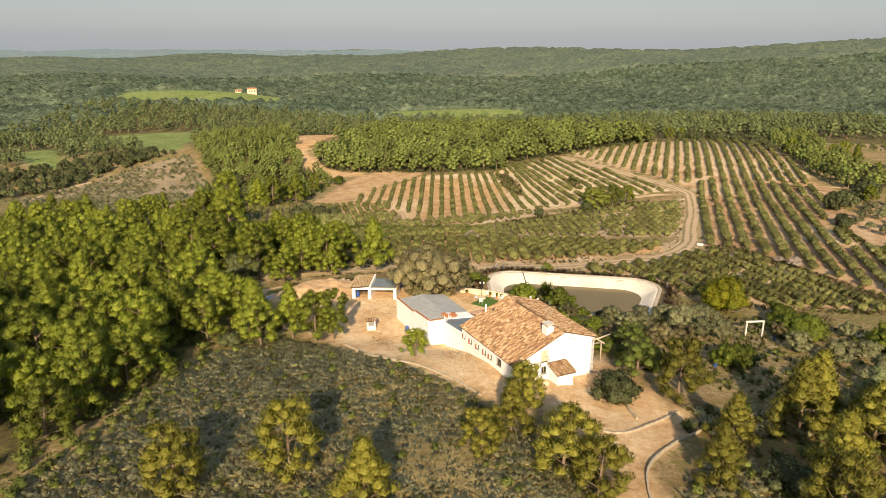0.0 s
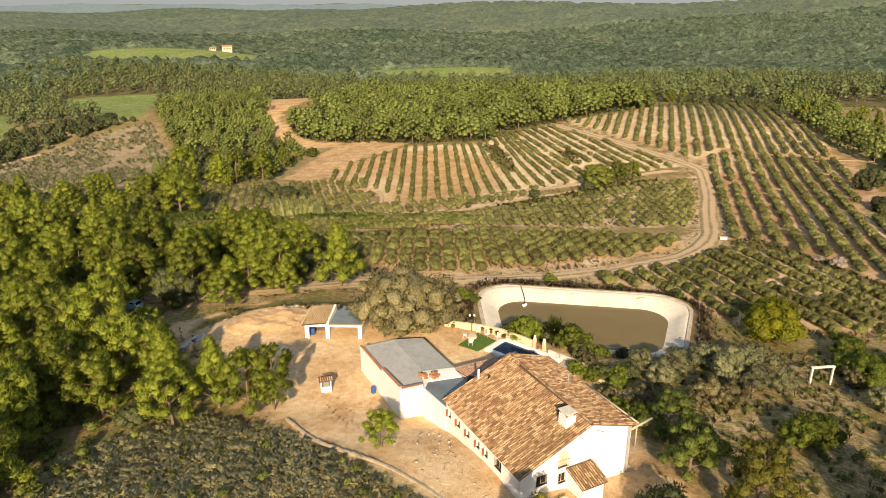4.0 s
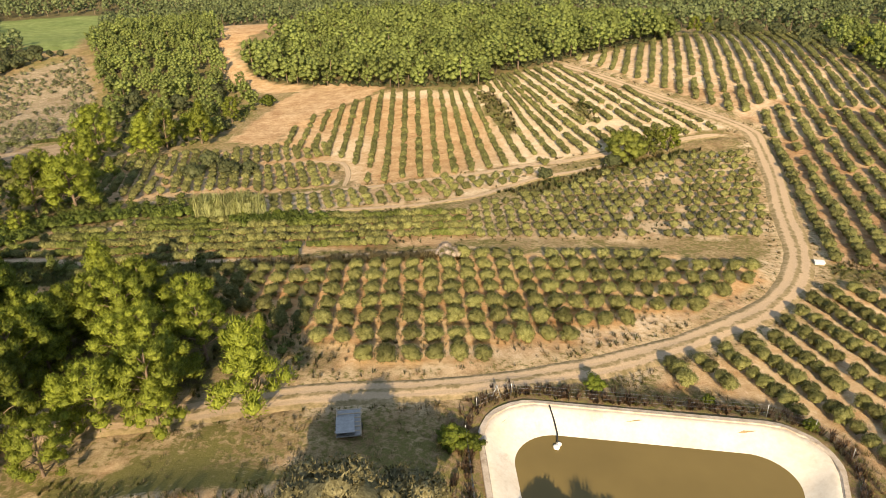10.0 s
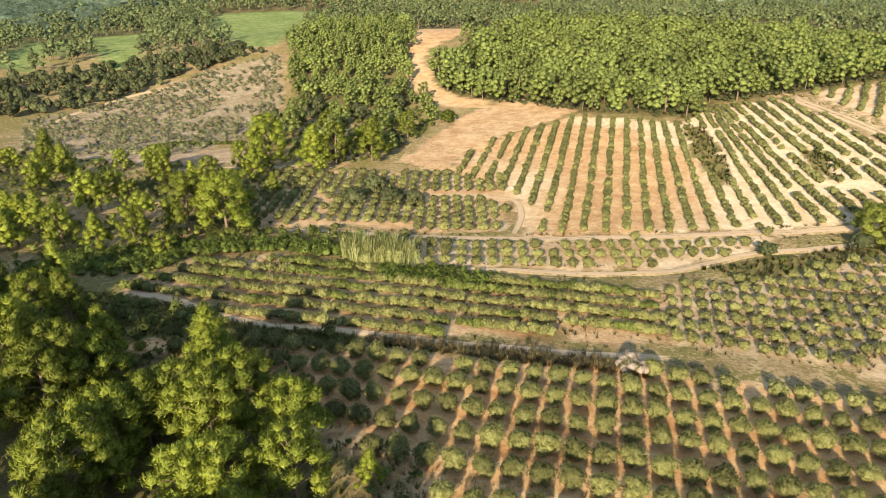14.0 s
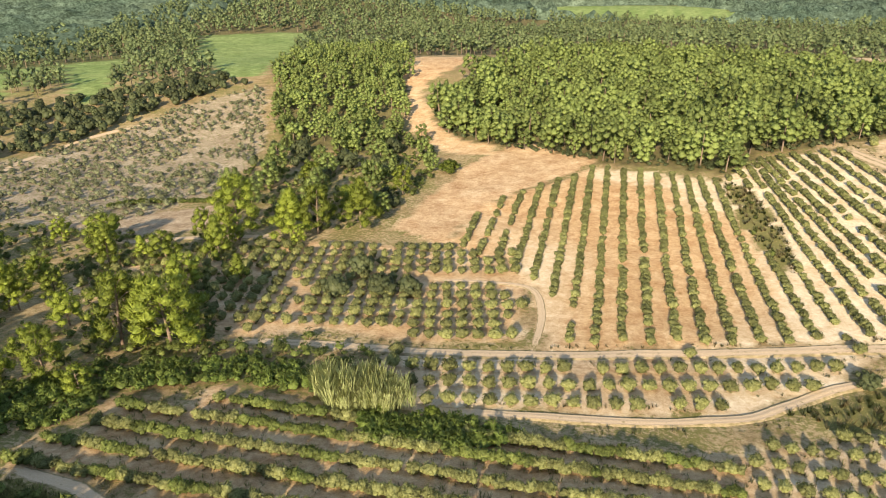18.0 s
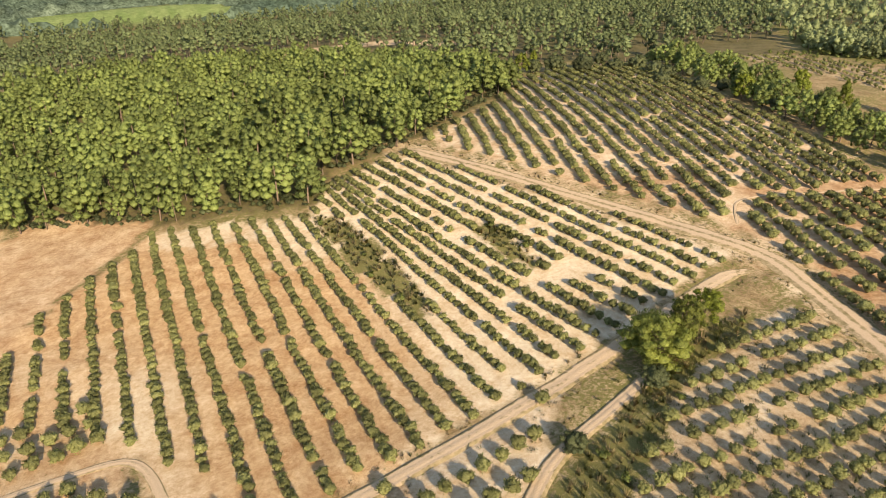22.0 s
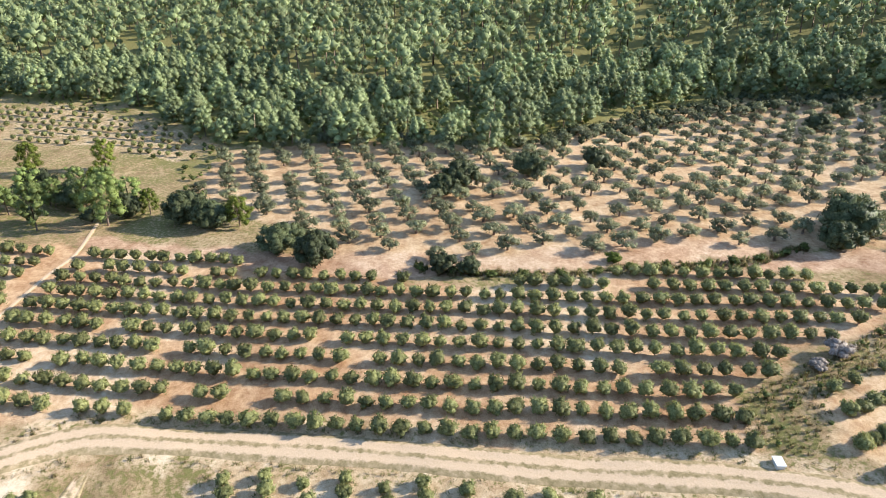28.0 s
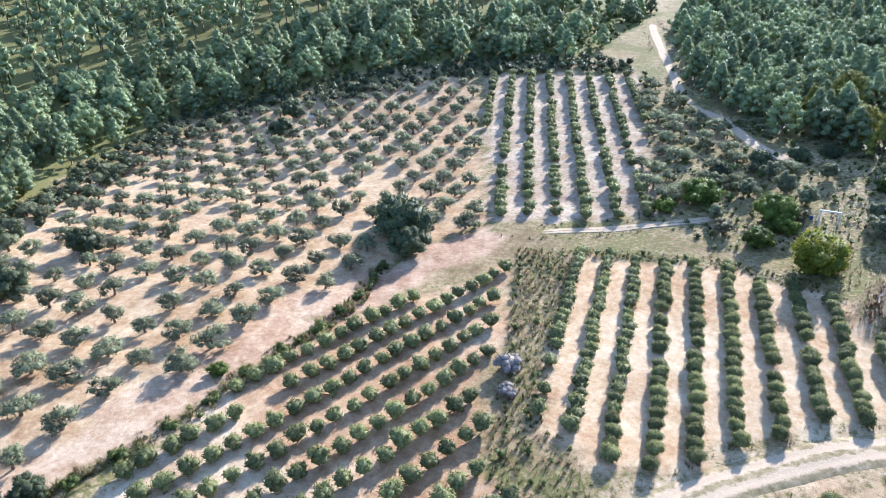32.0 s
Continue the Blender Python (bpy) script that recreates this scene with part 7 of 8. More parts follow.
make_odds()


# ---- the car under the pines ----
M["car_paint"] = plain("light_blue_paint", (0.20, 0.42, 0.50), (0.24, 0.47, 0.55), 1.5, 0.28, 0.0, 0.15)
M["lamp_red"] = plain("red_lamp_plastic", (0.35, 0.02, 0.02), (0.45, 0.03, 0.03), 6.0, 0.25, 0.0)
M["lamp_clear"] = plain("clear_lamp_plastic", (0.62, 0.64, 0.66), (0.72, 0.74, 0.76), 6.0, 0.2, 0.0)
M["rubber"] = plain("tyre_rubber", (0.018, 0.018, 0.018), (0.03, 0.03, 0.03), 8.0, 0.85, 0.2)


def make_car(x, y, turn):
    """A small hatchback; its nose points along the turn."""
    z = land1(x, y)
    c, s = math.cos(turn), math.sin(turn)
    car = thing("car", 0, 0, 0, "light blue hatchback parked in the shade of the pines", "car")

    def at(a, b, h):
        return (x + c * a - s * b, y + s * a + c * b, z + h)

    def loft(name, rows, mat, parent, label="", bevel=0.05):
        """Sections along the length: place, half width below, half width above, height below, height above."""
        bm = bmesh.new()
        rings = [[bm.verts.new(at(a, b, h)) for b, h in ((-w0, z0), (-w0 - 0.02, (2 * z0 + z1) / 3), (-w1, z1), (w1, z1), (w0 + 0.02, (2 * z0 + z1) / 3), (w0, z0))] for a, w0, w1, z0, z1 in rows]
        for p, q in zip(rings, rings[1:]):
            for i in range(6):
                bm.faces.new((p[i], p[(i + 1) % 6], q[(i + 1) % 6], q[i]))
        bm.faces.new(rings[0])
        bm.faces.new(rings[-1][::-1])
        worn(bm, bevel)
        return part(name, from_bm(name, bm, mat, True), parent, label)

    def panel(name, corners, mat, parent, label=""):
        """A thin plate over four corners in the car's own measure."""
        p = [Vector(at(*k)) for k in corners]
        n = (p[1] - p[0]).cross(p[3] - p[0]).normalized() * 0.012
        bm = bmesh.new()
        lo, hi = [bm.verts.new(k - n) for k in p], [bm.verts.new(k + n) for k in p]
        bm.faces.new(lo[::-1])
        bm.faces.new(hi)
        for i in range(4):
            bm.faces.new((lo[i], lo[(i + 1) % 4], hi[(i + 1) % 4], hi[i]))
        bmesh.ops.recalc_face_normals(bm, faces=bm.faces[:])
        return part(name, from_bm(name, bm, mat), parent, label)

    body = loft("body", [(-1.98, 0.70, 0.68, 0.34, 0.86), (-1.86, 0.80, 0.76, 0.24, 0.95), (-1.0, 0.84, 0.78, 0.22, 0.95), (0.6, 0.84, 0.78, 0.22, 0.93), (1.2, 0.83, 0.74, 0.22, 0.86), (1.85, 0.76, 0.66, 0.24, 0.70), (2.0, 0.62, 0.56, 0.34, 0.58)], M["car_paint"], car, "", 0.04)
    cabin = loft("cabin", [(-1.84, 0.70, 0.66, 0.90, 0.98), (-1.42, 0.73, 0.56, 0.90, 1.40), (-0.5, 0.74, 0.57, 0.90, 1.47), (0.25, 0.74, 0.56, 0.88, 1.42), (0.98, 0.70, 0.64, 0.86, 0.93)], M["car_paint"], car, "", 0.03)
    panel("rear_window", [(-1.80, -0.56, 1.06), (-1.80, 0.56, 1.06), (-1.50, 0.48, 1.36), (-1.50, -0.48, 1.36)], M["pane"], cabin, "dark rear window")
    panel("windscreen", [(0.90, 0.58, 0.98), (0.90, -0.58, 0.98), (0.34, -0.48, 1.39), (0.34, 0.48, 1.39)], M["pane"], cabin, "dark windscreen")
    for side in (-1, 1):
        for a0, a1, b0, b1 in ((-0.46, 0.58, -0.46, 0.16), (-1.38, -0.54, -1.30, -0.54)):
            panel("side_window", [(a0, side * 0.735, 1.0), (a1, side * 0.735, 1.0), (b1, side * 0.615, 1.38), (b0, side * 0.615, 1.38)], M["pane"], cabin, "dark side window")
        panel("tail_lamp", [(-1.955, side * 0.52, 0.66), (-1.955, side * 0.69, 0.66), (-1.90, side * 0.69, 0.90), (-1.90, side * 0.56, 0.90)], M["lamp_red"], body, "red tail lamp")
        panel("headlamp", [(1.93, side * 0.40, 0.56), (1.90, side * 0.62, 0.56), (1.83, side * 0.62, 0.69), (1.86, side * 0.42, 0.69)], M["lamp_clear"], body, "clear headlamp")
        prism("mirror", rect(*at(0.55, side * 0.90, 0)[:2], 0.12, 0.2, turn), z + 0.95, z + 1.08, M["car_paint"], car, "", 0.03)
        for a in (-1.25, 1.22):
            w = rod("wheel", [at(a, side * 0.68, 0.29), at(a, side * 0.86, 0.29)], 0.29, M["rubber"], car, "black tyre", 18)
            rod("rim", [at(a, side * 0.855, 0.29), at(a, side * 0.875, 0.29)], 0.18, M["galvanised"], w, "grey steel rim", 14)
    loft("rear_bumper", [(-2.06, 0.72, 0.72, 0.36, 0.54), (-1.90, 0.80, 0.80, 0.34, 0.56)], M["car_paint"], car, "", 0.03)
    panel("number_plate", [(-2.03, -0.26, 0.60), (-2.03, 0.26, 0.60), (-1.985, 0.26, 0.71), (-1.985, -0.26, 0.71)], M["plastic"], body, "plain white plate")


make_car(-45.1, 76.7, 2.85)

# ---- oaks, garden trees and bushes, one by one ----
def models_of(name, seeds, mat, bark, **shape):
    return [tree_model(name, bush_parts(s, **shape), mat, bark) for s in seeds]


oak_models = models_of("oak_tree", (201, 202, 203), M["dark_oak"], M["grey_bark"], wide=3.5, tall=5.2, n_puffs=42, count=2600, size=0.17, lump=0.25, skirt=0.9)
used = set()
for x, y, rad in [(155, 302, 3.4), (151, 282, 3.2), (160, 344, 3.4), (161, 324, 3.6), (153, 327, 3.4), (158, 311, 3.4), (165, 253, 3.6), (168, 233, 3.2), (162, 219, 4.4), (155, 210, 4.2), (148, 200, 3.4), (143, 189, 4.6), (139, 184, 3.8),
                  (126, 172, 4.0), (119.5, 166.5, 4.0), (111.5, 147, 2.8), (110, 143, 2.2), (147, 136, 4.2), (144, 140, 3.4), (150, 120, 4.0), (153, 104, 3.4), (107, 78, 5.6), (103.5, 83, 3.8), (111, 74, 3.6),
                  (-51, 187, 3.0), (-43, 189, 3.2), (-39, 191, 2.6), (-50, 197, 2.8), (-97, 277, 4.0), (-78, 267, 4.2), (-69, 281, 3.6), (29, 172, 2.0), (45, 177, 2.2),
                  (165, 40, 3.4), (170, 29, 3.2), (148, 296, 3.0), (142, 331, 4.0), (135, 338, 4.2), (149, 339, 3.6), (128, 341, 3.4), (-38.8, 78.6, 3.9), (-43, 62, 3.8)]:
    plant(oak_models, x, y, rad / 3.5, "dark evergreen oak with a dense rounded crown", "oak tree", "dark oaks", rr, used)

big_oak = tree_model("oak_tree", bush_parts(211, wide=6.1, tall=7.0, n_puffs=130, count=17000, size=0.14, lump=0.17, core=0.66, skirt=1.0), M["oak"], M["grey_bark"])
plant([big_oak], -4.0, 62.6, 1.12, "broad old holm oak with brownish grey-green crown beside the annex", "oak tree", "", rr, set())

bush_models = models_of("bush", (221, 222, 223), M["green_bush"], M["bark"], wide=2.0, tall=2.7, n_puffs=32, count=2400, size=0.11, lump=0.27, core=0.55, skirt=0.9)
used = set()
for x, y, rad in [(11.2, 60, 2.6), (13.4, 60.4, 2.3), (18, 57, 1.7), (65.3, 50.5, 3.4), (53.8, 58.2, 1.3), (19, 87.2, 1.3), (4, 78.6, 1.6), (-48, 264, 3), (108, 120, 1.5), (-31, 152, 1.5),
                  (-25, 152.5, 1.3), (70, 55, 2), (16.2, 56.4, 2.2), (20.8, 60, 1.4), (27, 61.3, 1.1), (6, 78.5, 1.1), (30, 84.5, 0.9), (38, 80, 0.9), (20, 41.5, 1.7), (18.5, 43, 1.5), (21, 51.5, 1.5),
                  (15.8, 50.4, 1.3), (20, 49.3, 1.4), (35.5, 38.6, 2.3), (37.7, 39.4, 2.4), (51.5, 57.4, 2.3), (54.5, 63, 2.6), (24.6, 34.6, 2.2), (25.4, 37.4, 1.8), (17.4, 50, 1.3)]:
    plant(bush_models, x, y, rad / 2.0, "leafy bright green garden bush", "bush", "green bushes", rr, used)

dark_models = models_of("bush", (231, 232), M["dark_oak"], M["bark"], wide=2.0, tall=2.4, n_puffs=28, count=3200, size=0.11, skirt=0.9)
used = set()
for x, y, rad in [(17.5, 24.5, 3), (14.9, 58.6, 2.2), (9.6, 61.6, 1.9), (12.6, 61.9, 2), (24.2, 60.2, 1.3), (16.4, 58.6, 1.4), (58, 33, 2.6), (52, 29, 2.2), (64, 40, 2.4), (29, 8, 2.4), (47, 26, 2.2),
                  (-26, 46, 1.8), (-30, 41, 1.8), (22.4, 52.4, 1.5), (27.3, 51.6, 1.6), (31, 50.4, 1.6), (18.8, 51.6, 1.3), (25, 47.2, 1.4), (17, 55, 1.3)]:
    plant(dark_models, x, y, rad / 2.0, "dense dark green evergreen bush", "bush", "dark bushes", rr, used)

grey_models = models_of("olive_tree", (241, 242, 243), M["old_olive"], M["grey_bark"], wide=2.2, tall=4.3, n_puffs=32, count=3000, size=0.125, lump=0.26, core=0.5, skirt=0.7)
used = set()
for x, y, rad in [(49.5, 47, 2.3), (53, 43, 2.4), (59, 46, 2.3), (47, 36, 2.2), (62, 56, 2), (56, 38, 2.2), (64, 45, 2.2), (24, 54, 2.4), (25.6, 50.6, 2.1), (29, 54.4, 2.7), (33, 57, 2.6),
                  (33.6, 52, 2.5), (36.4, 50.6, 2.4), (39, 56, 2.8), (39.6, 50.6, 2.2), (36, 54.4, 2.4)]:
    plant(grey_models, x, y, rad / 2.6, "tall silvery olive tree in the untended garden", "olive tree", "garden olives", rr, used)

brown_models = models_of("bush", (251, 252, 253), M["brown_bush"], M["bark"], wide=2.2, tall=3.2, n_puffs=36, count=2200, size=0.10, lump=0.2, core=0.4, skirt=0.85)
used = set()
for x, y, rad in [(50, 54, 1.8), (60, 60, 1.9), (30, 47, 2.4), (32.6, 47.2, 2.2), (22, 45, 2.3), (17.6, 53.4, 1.5), (18.2, 45.8, 1.6), (27.8, 45.6, 1.6)]:
    plant(brown_models, x, y, rad / 2.2, "straggly browning almond bush in the garden", "bush", "browning bushes", rr, used)

fig_model = tree_model("fig_tree", bush_parts(261, wide=3.3, tall=4.6, n_puffs=36, count=3400, size=0.17, skirt=0.85), M["yellow_bush"], M["grey_bark"])
plant([fig_model], 46.8, 67.5, 1.3, "round fig tree turning bright yellow-green", "fig tree", "", rr, set())
fig_model = tree_model("fig_tree", bush_parts(262, wide=4.5, tall=5.0, n_puffs=46, count=4800, size=0.18, skirt=0.85), M["green_bush"], M["grey_bark"])
plant([fig_model], 53.2, 53.5, 0.8, "wide round green fig tree among the olives", "fig tree", "", rr, set())
pepper = tree_model("pepper_tree", pine_parts(263, 26, 2600, 0.14, 6.0, 2.9, 0.1), M["bramble"], M["bark"])
used = set()
for x, y, k in [(22.8, 38.8, 0.9), (21.8, 31.6, 0.8)]:
    plant([pepper], x, y, k, "drooping green pepper tree beside the house", "tree", "pepper trees", rr, used)
bare_models = models_of("bare_bush", (271,), M["bare_twigs"], M["bark"], wide=2.2, tall=2.4, n_puffs=14, count=640, size=0.12)
used = set()
for x, y, rad in [(5.7, 125, 2.2), (77, 104, 2.3), (75.5, 108, 1.4)]:
    plant(bare_models, x, y, rad / 2.2, "leafless purple-grey bush on the field edge", "bush", "bare bushes", rr, used)

# ---- the palm-like yucca by the pool ----
def make_yucca(x, y):
    r = np.random.default_rng(5)
    z = land1(x, y)
    e = tagged(new("yucca"), "tall spiky yucca with a tuft of sword leaves", "yucca")
    rod("trunk", [(x, y, z - 0.2), (x + 0.1, y, z + 1.0), (x, y + 0.1, z + 2.2)], [0.16, 0.13, 0.12], M["bark"], e)
    for k, h in enumerate((1.5, 2.4)):
        v, f, n = tuft_parts(300 + k, 90, 1.5, 0.75, 0.05)
        part("leaf_tuft", mesh_of("leaf_tuft", v + np.array([x, y, z + h]), f, M["green_bush"], n), e)


make_yucca(14.3, 57.2)

# ---- scrub, grass and reeds, too many to count ----
SAGE_KITS = [tuft_parts(310 + i, 20, 0.5, 0.42, 0.12) for i in range(5)]
SHRUB_KITS = [with_stem(bush_parts(320 + i, 0.9, 1.1, 6, 90, 0.14, False)) for i in range(4)]
edge = along([(250, 320), (236, 215), (190, 180), (168, 122), (198, 60), (172, -2), (110, -26), (106, -60)], EAST_FLOOR[:, 0], EAST_FLOOR[:, 1])
spread_out("green_scrub", SHRUB_KITS, EAST_FLOOR[edge < 45], M["shrub"], "green undergrowth between the hillside pines", "scrub", 54)
WOOD_FRONT = [(-67, 322), (-57, 301), (-38, 287), (-5, 270.5), (23, 258.5), (31, 273), (53, 280), (77, 294), (102, 312), (112, 333)]
front = np.concatenate([scatter([(x0, y0), (x1, y1), (x1 + 2, y1 + 7), (x0 + 2, y0 + 7)], 1.9, 40 + i, (0.7, 1.7), 0.7) for i, ((x0, y0), (x1, y1)) in enumerate(zip(WOOD_FRONT, WOOD_FRONT[1:]))])
spread_out("green_scrub", SHRUB_KITS, front, M["dark_oak"], "dark oak scrub along the front of the pine wood", "scrub", 53)
TUFT_KITS = [tuft_parts(330 + i, 11, 0.55, 0.26, 0.035) for i in range(4)]
TALL_KITS = [tuft_parts(340 + i, 16, 0.95, 0.4, 0.045) for i in range(3)]


def reed_parts(seed):
    """A stand of canes with leaf blades in several storeys."""
    V, F, N, n = [], [], [], 0
    for k, (blades, tall, base) in enumerate(((26, 4.6, 0.0), (34, 1.8, 1.0), (40, 1.9, 2.0), (34, 1.7, 2.9))):
        v, f, m = tuft_parts(seed + 10 * k, blades, tall, 0.75, 0.03 if k == 0 else 0.045, True)
        V.append(v + np.array([0, 0, base]))
        F.append(f + n)
        N.append(m)
        n += len(v)
    return np.concatenate(V), np.concatenate(F), np.concatenate(N)


REED_KITS = [reed_parts(350 + i) for i in range(4)]
UNDERWOOD = [(18, 22), (27, 24), (40, 26), (54, 24), (66, 12), (60, -10), (24, -14), (18, 4), (26, 16)]


def off_yard(p, clear=0.0):
    p = p[~inside(YARD, p[:, 0], p[:, 1])]
    p = p[~inside(POND_RIM, p[:, 0], p[:, 1]) & (along(POND_RIM + POND_RIM[:1], p[:, 0], p[:, 1]) > 1.3)]
    house = [hp(-0.8, -0.8), hp(12.6, -0.8), hp(12.6, 26), hp(-6, 26)]
    return p[~inside(house, p[:, 0], p[:, 1])]


sage = off_yard(scatter(SAGE_FIELD, 0.62, 61, (0.55, 1.25), 0.94))
LANE = [(-42, 4), (-38, 20), (-38, 50), (-29, 45), (-33, 16), (-37, -8), (-44, -10)]
spread_out("green_scrub", SHRUB_KITS, scatter(LANE, 1.9, 52, (0.5, 1.3), 0.75), M["shrub"], "green shrubs along the lane beside the grove", "scrub", 52)
spread_out("sage_scrub", SAGE_KITS, sage, M["grey_shrub"], "pale grey-green sage scrub covering the slope", "scrub", 61)
spread_out("field_grass", TUFT_KITS, off_yard(scatter(SAGE_FIELD, 0.95, 58, (0.6, 1.1), 0.8, (5, 0.4))), M["dry_grass"], "dry grass in patches between the sage", "grass", 58)
spread_out("green_scrub", SHRUB_KITS, off_yard(np.concatenate([scatter(SAGE_FIELD, 2.6, 62, (0.45, 0.9), 0.5), scatter(SAGE_FIELD, 1.6, 57, (0.28, 0.5), 0.6, (6, 0.45))])), M["shrub"], "darker green shrubs between the sage", "scrub", 62)
spread_out("sage_scrub", SAGE_KITS, off_yard(scatter(UNDERWOOD, 0.95, 63, (0.9, 1.5), 0.75, (7, 0.35))), M["grey_shrub"], "grey-green sage under the pines by the drive", "scrub", 63)
spread_out("green_scrub", SHRUB_KITS, off_yard(scatter(UNDERWOOD, 2.1, 64, (0.6, 1.1), 0.7)), M["shrub"], "green shrubs below the pines by the drive", "scrub", 64)
spread_out("garden_scrub", SHRUB_KITS, off_yard(scatter(GARDEN, 2.4, 65, (0.4, 0.9), 0.5)), M["shrub"], "rank green shrubs in the untended garden", "scrub", 65)
spread_out("garden_grass", TALL_KITS, off_yard(scatter(GARDEN, 1.3, 66, (0.4, 0.9), 0.7)), M["green_grass"], "rank grass between the garden trees", "grass", 66)
spread_out("scrub", SHRUB_KITS, scatter(SCRUB, 2.3, 67, (0.5, 1.6), 0.9, (9, 0.25)), M["old_olive"], "grey scrub dotted over a stony slope", "scrub", 67)
WEST_SLOPE = [(-150, 130), (-84, 134), (-70, 142), (-62, 168), (-70, 180), (-66, 212), (-100, 205), (-128, 204), (-160, 208)]
spread_out("scrub", SHRUB_KITS, scatter(WEST_SLOPE, 2.3, 68, (0.6, 1.5), 0.7, (14, 0.3)), M["shrub"], "green scrub over the western slope", "scrub", 68)
spread_out("pine_wood", GROVE_KITS, scatter(WEST_SLOPE, 8.0, 69, (0.6, 1.05), 0.5, (22, 0.35)), M["pine"], "scattered pines over the western slope", "pine wood", 69)
WEST_EDGE = [(-59, 296), (-72, 300), (-91, 286), (-112, 293), (-106, 245), (-92, 222), (-84, 214), (-66, 214), (-58, 222), (-53, 236), (-51, 258)]
mixed = scatter(WEST_EDGE, 6.6, 76, (0.6, 1.0), 0.5)
spread_out("pine_wood", GROVE_KITS, mixed[::2], M["pine_far"], "pines on the wooded edge of the fallow field", "pine wood", 76)
OAK_KITS = [with_stem(bush_parts(360 + i, 2.6, 4.2, 10, 300, 0.24)) for i in range(3)]
spread_out("oak_wood", OAK_KITS, mixed[1::2], M["dark_oak"], "dark oaks on the wooded edge of the fallow field", "oak wood", 77)
spread_out("green_scrub", SHRUB_KITS, scatter(WEST_EDGE, 2.6, 78, (0.7, 1.5), 0.7), M["shrub"], "shrubs below the trees by the fallow field", "scrub", 78)
WOODED = [(-230, 230), (-190, 250), (-178, 290), (-168, 330), (-150, 352), (-175, 365), (-215, 320), (-260, 260)]
spread_out("oak_wood", OAK_KITS, scatter(WOODED, 5.0, 70, (0.7, 1.2), 0.9), M["dark_oak"], "dark wood along the foot of the scrub slope", "oak wood", 70)
MEADOW_EDGE = [(-380, 260), (-240, 240), (-262, 300), (-236, 300), (-190, 350), (-172, 362), (-250, 470), (-300, 556), (-420, 560)]
far_edge = scatter(MEADOW_EDGE, 7.0, 71, (0.7, 1.1), 0.8, (45, 0.35))
for mdw in MEADOWS:
    far_edge = far_edge[~inside(mdw, far_edge[:, 0], far_edge[:, 1])]
spread_out("pine_wood", PINE_FAR_KITS, far_edge, M["pine_north"], "clumps of trees between green meadows", "pine wood", 71)
BUSH_BAND = [(-86, 132.5), (-70, 136), (-65, 141), (-65, 148), (-54, 153.5), (-40, 154), (-43, 161), (-60, 159), (-72, 151), (-86, 141)]
REED_BUSH = [(-33.5, 150), (-30.5, 144.6), (-20, 145.6), (-13, 150.5), (-20, 153)]
spread_out("scrub", SHRUB_KITS, np.concatenate([scatter(BUSH_BAND, 1.25, 72, (0.8, 1.8), 0.9), scatter(REED_BUSH, 0.95, 50, (0.9, 1.7), 0.95)]), M["bramble"], "thick band of green bushes above the terraces", "scrub", 72)
spread_out("rough_grass", TALL_KITS, scatter(LONG_GRASS, 0.55, 51, (0.5, 1.1), 0.85), M["green_grass"], "long dark green grass below the curved track", "grass", 100)
spread_out("scrub", SHRUB_KITS, scatter(LONG_GRASS, 2.1, 49, (0.7, 1.8), 0.6), M["shrub"], "green bushes in the long grass", "scrub", 101)
spread_out("dry_weeds", TALL_KITS, scatter(STRAW, 0.5, 48, (0.6, 1.3), 0.9), M["dry_grass"], "straw-brown weeds in a band above the olive rows", "weeds", 102)
SLOPE_FOOT = [(-70, 158), (-60, 160), (-40, 159), (-37, 168), (-46, 171), (-60, 168), (-72, 176)]
spread_out("green_scrub", SHRUB_KITS, off_roads(scatter(SLOPE_FOOT, 2.0, 55, (0.8, 1.8), 0.8), 1.6), M["shrub"], "thick green bushes below the west plot", "scrub", 97)
EDGE_EAST = [(175, 338), (162, 300), (153, 276), (146, 235), (138, 209), (148, 196), (160, 205), (166, 235), (172, 275), (182, 300), (196, 340)]
belt = scatter(EDGE_EAST, 5.0, 73, (0.7, 1.05), 0.85)
spread_out("pine_wood", GROVE_KITS, belt[::3], M["pine_far"], "belt of pines along the east fields", "pine wood", 73)
spread_out("pine_wood", PINE_KITS, belt[1::3], M["pine_far"], "pines in the belt beside the far rows", "pine wood", 88)
spread_out("oak_wood", OAK_KITS, belt[2::3], M["dark_oak"], "dark oaks in the belt along the east fields", "oak wood", 89)
GAP_EAST = [(185, 186), (172, 160), (166, 124), (158, 130), (152, 165), (156, 190), (178, 196), (196, 212), (204, 240), (208, 290), (206, 335), (214, 338), (246, 325), (250, 262), (236, 215)]
gap = scatter(GAP_EAST, 3.2, 74, (0.6, 1.4), 0.55)
for plot in (OLD_GROVE, HILL_ROWS, EAST_FIELD):
    gap = gap[~inside(plot, gap[:, 0], gap[:, 1])]
spread_out("scrub", SHRUB_KITS, gap, M["shrub"], "green scrub between groves and wood", "scrub", 79)
EDGE_SOUTH = [(196, 72), (181, 100), (172, 118), (166, 112), (174, 92), (186, 60), (184, 34), (160, 12), (138, -4), (112, -16), (96, -16), (96, -26), (112, -28), (140, -18), (172, -2), (188, 18), (200, 40)]
spread_out("scrub", SHRUB_KITS, scatter(EDGE_SOUTH, 2.2, 74, (1.0, 2.2), 0.8), M["dark_oak"], "dark oak scrub along the wood's edge", "scrub", 74)
TRACK_SIDE = [(94, -18), (70, 57), (62, 56), (56, 40), (60, 26), (68, 10), (78, -4), (86, -24)]
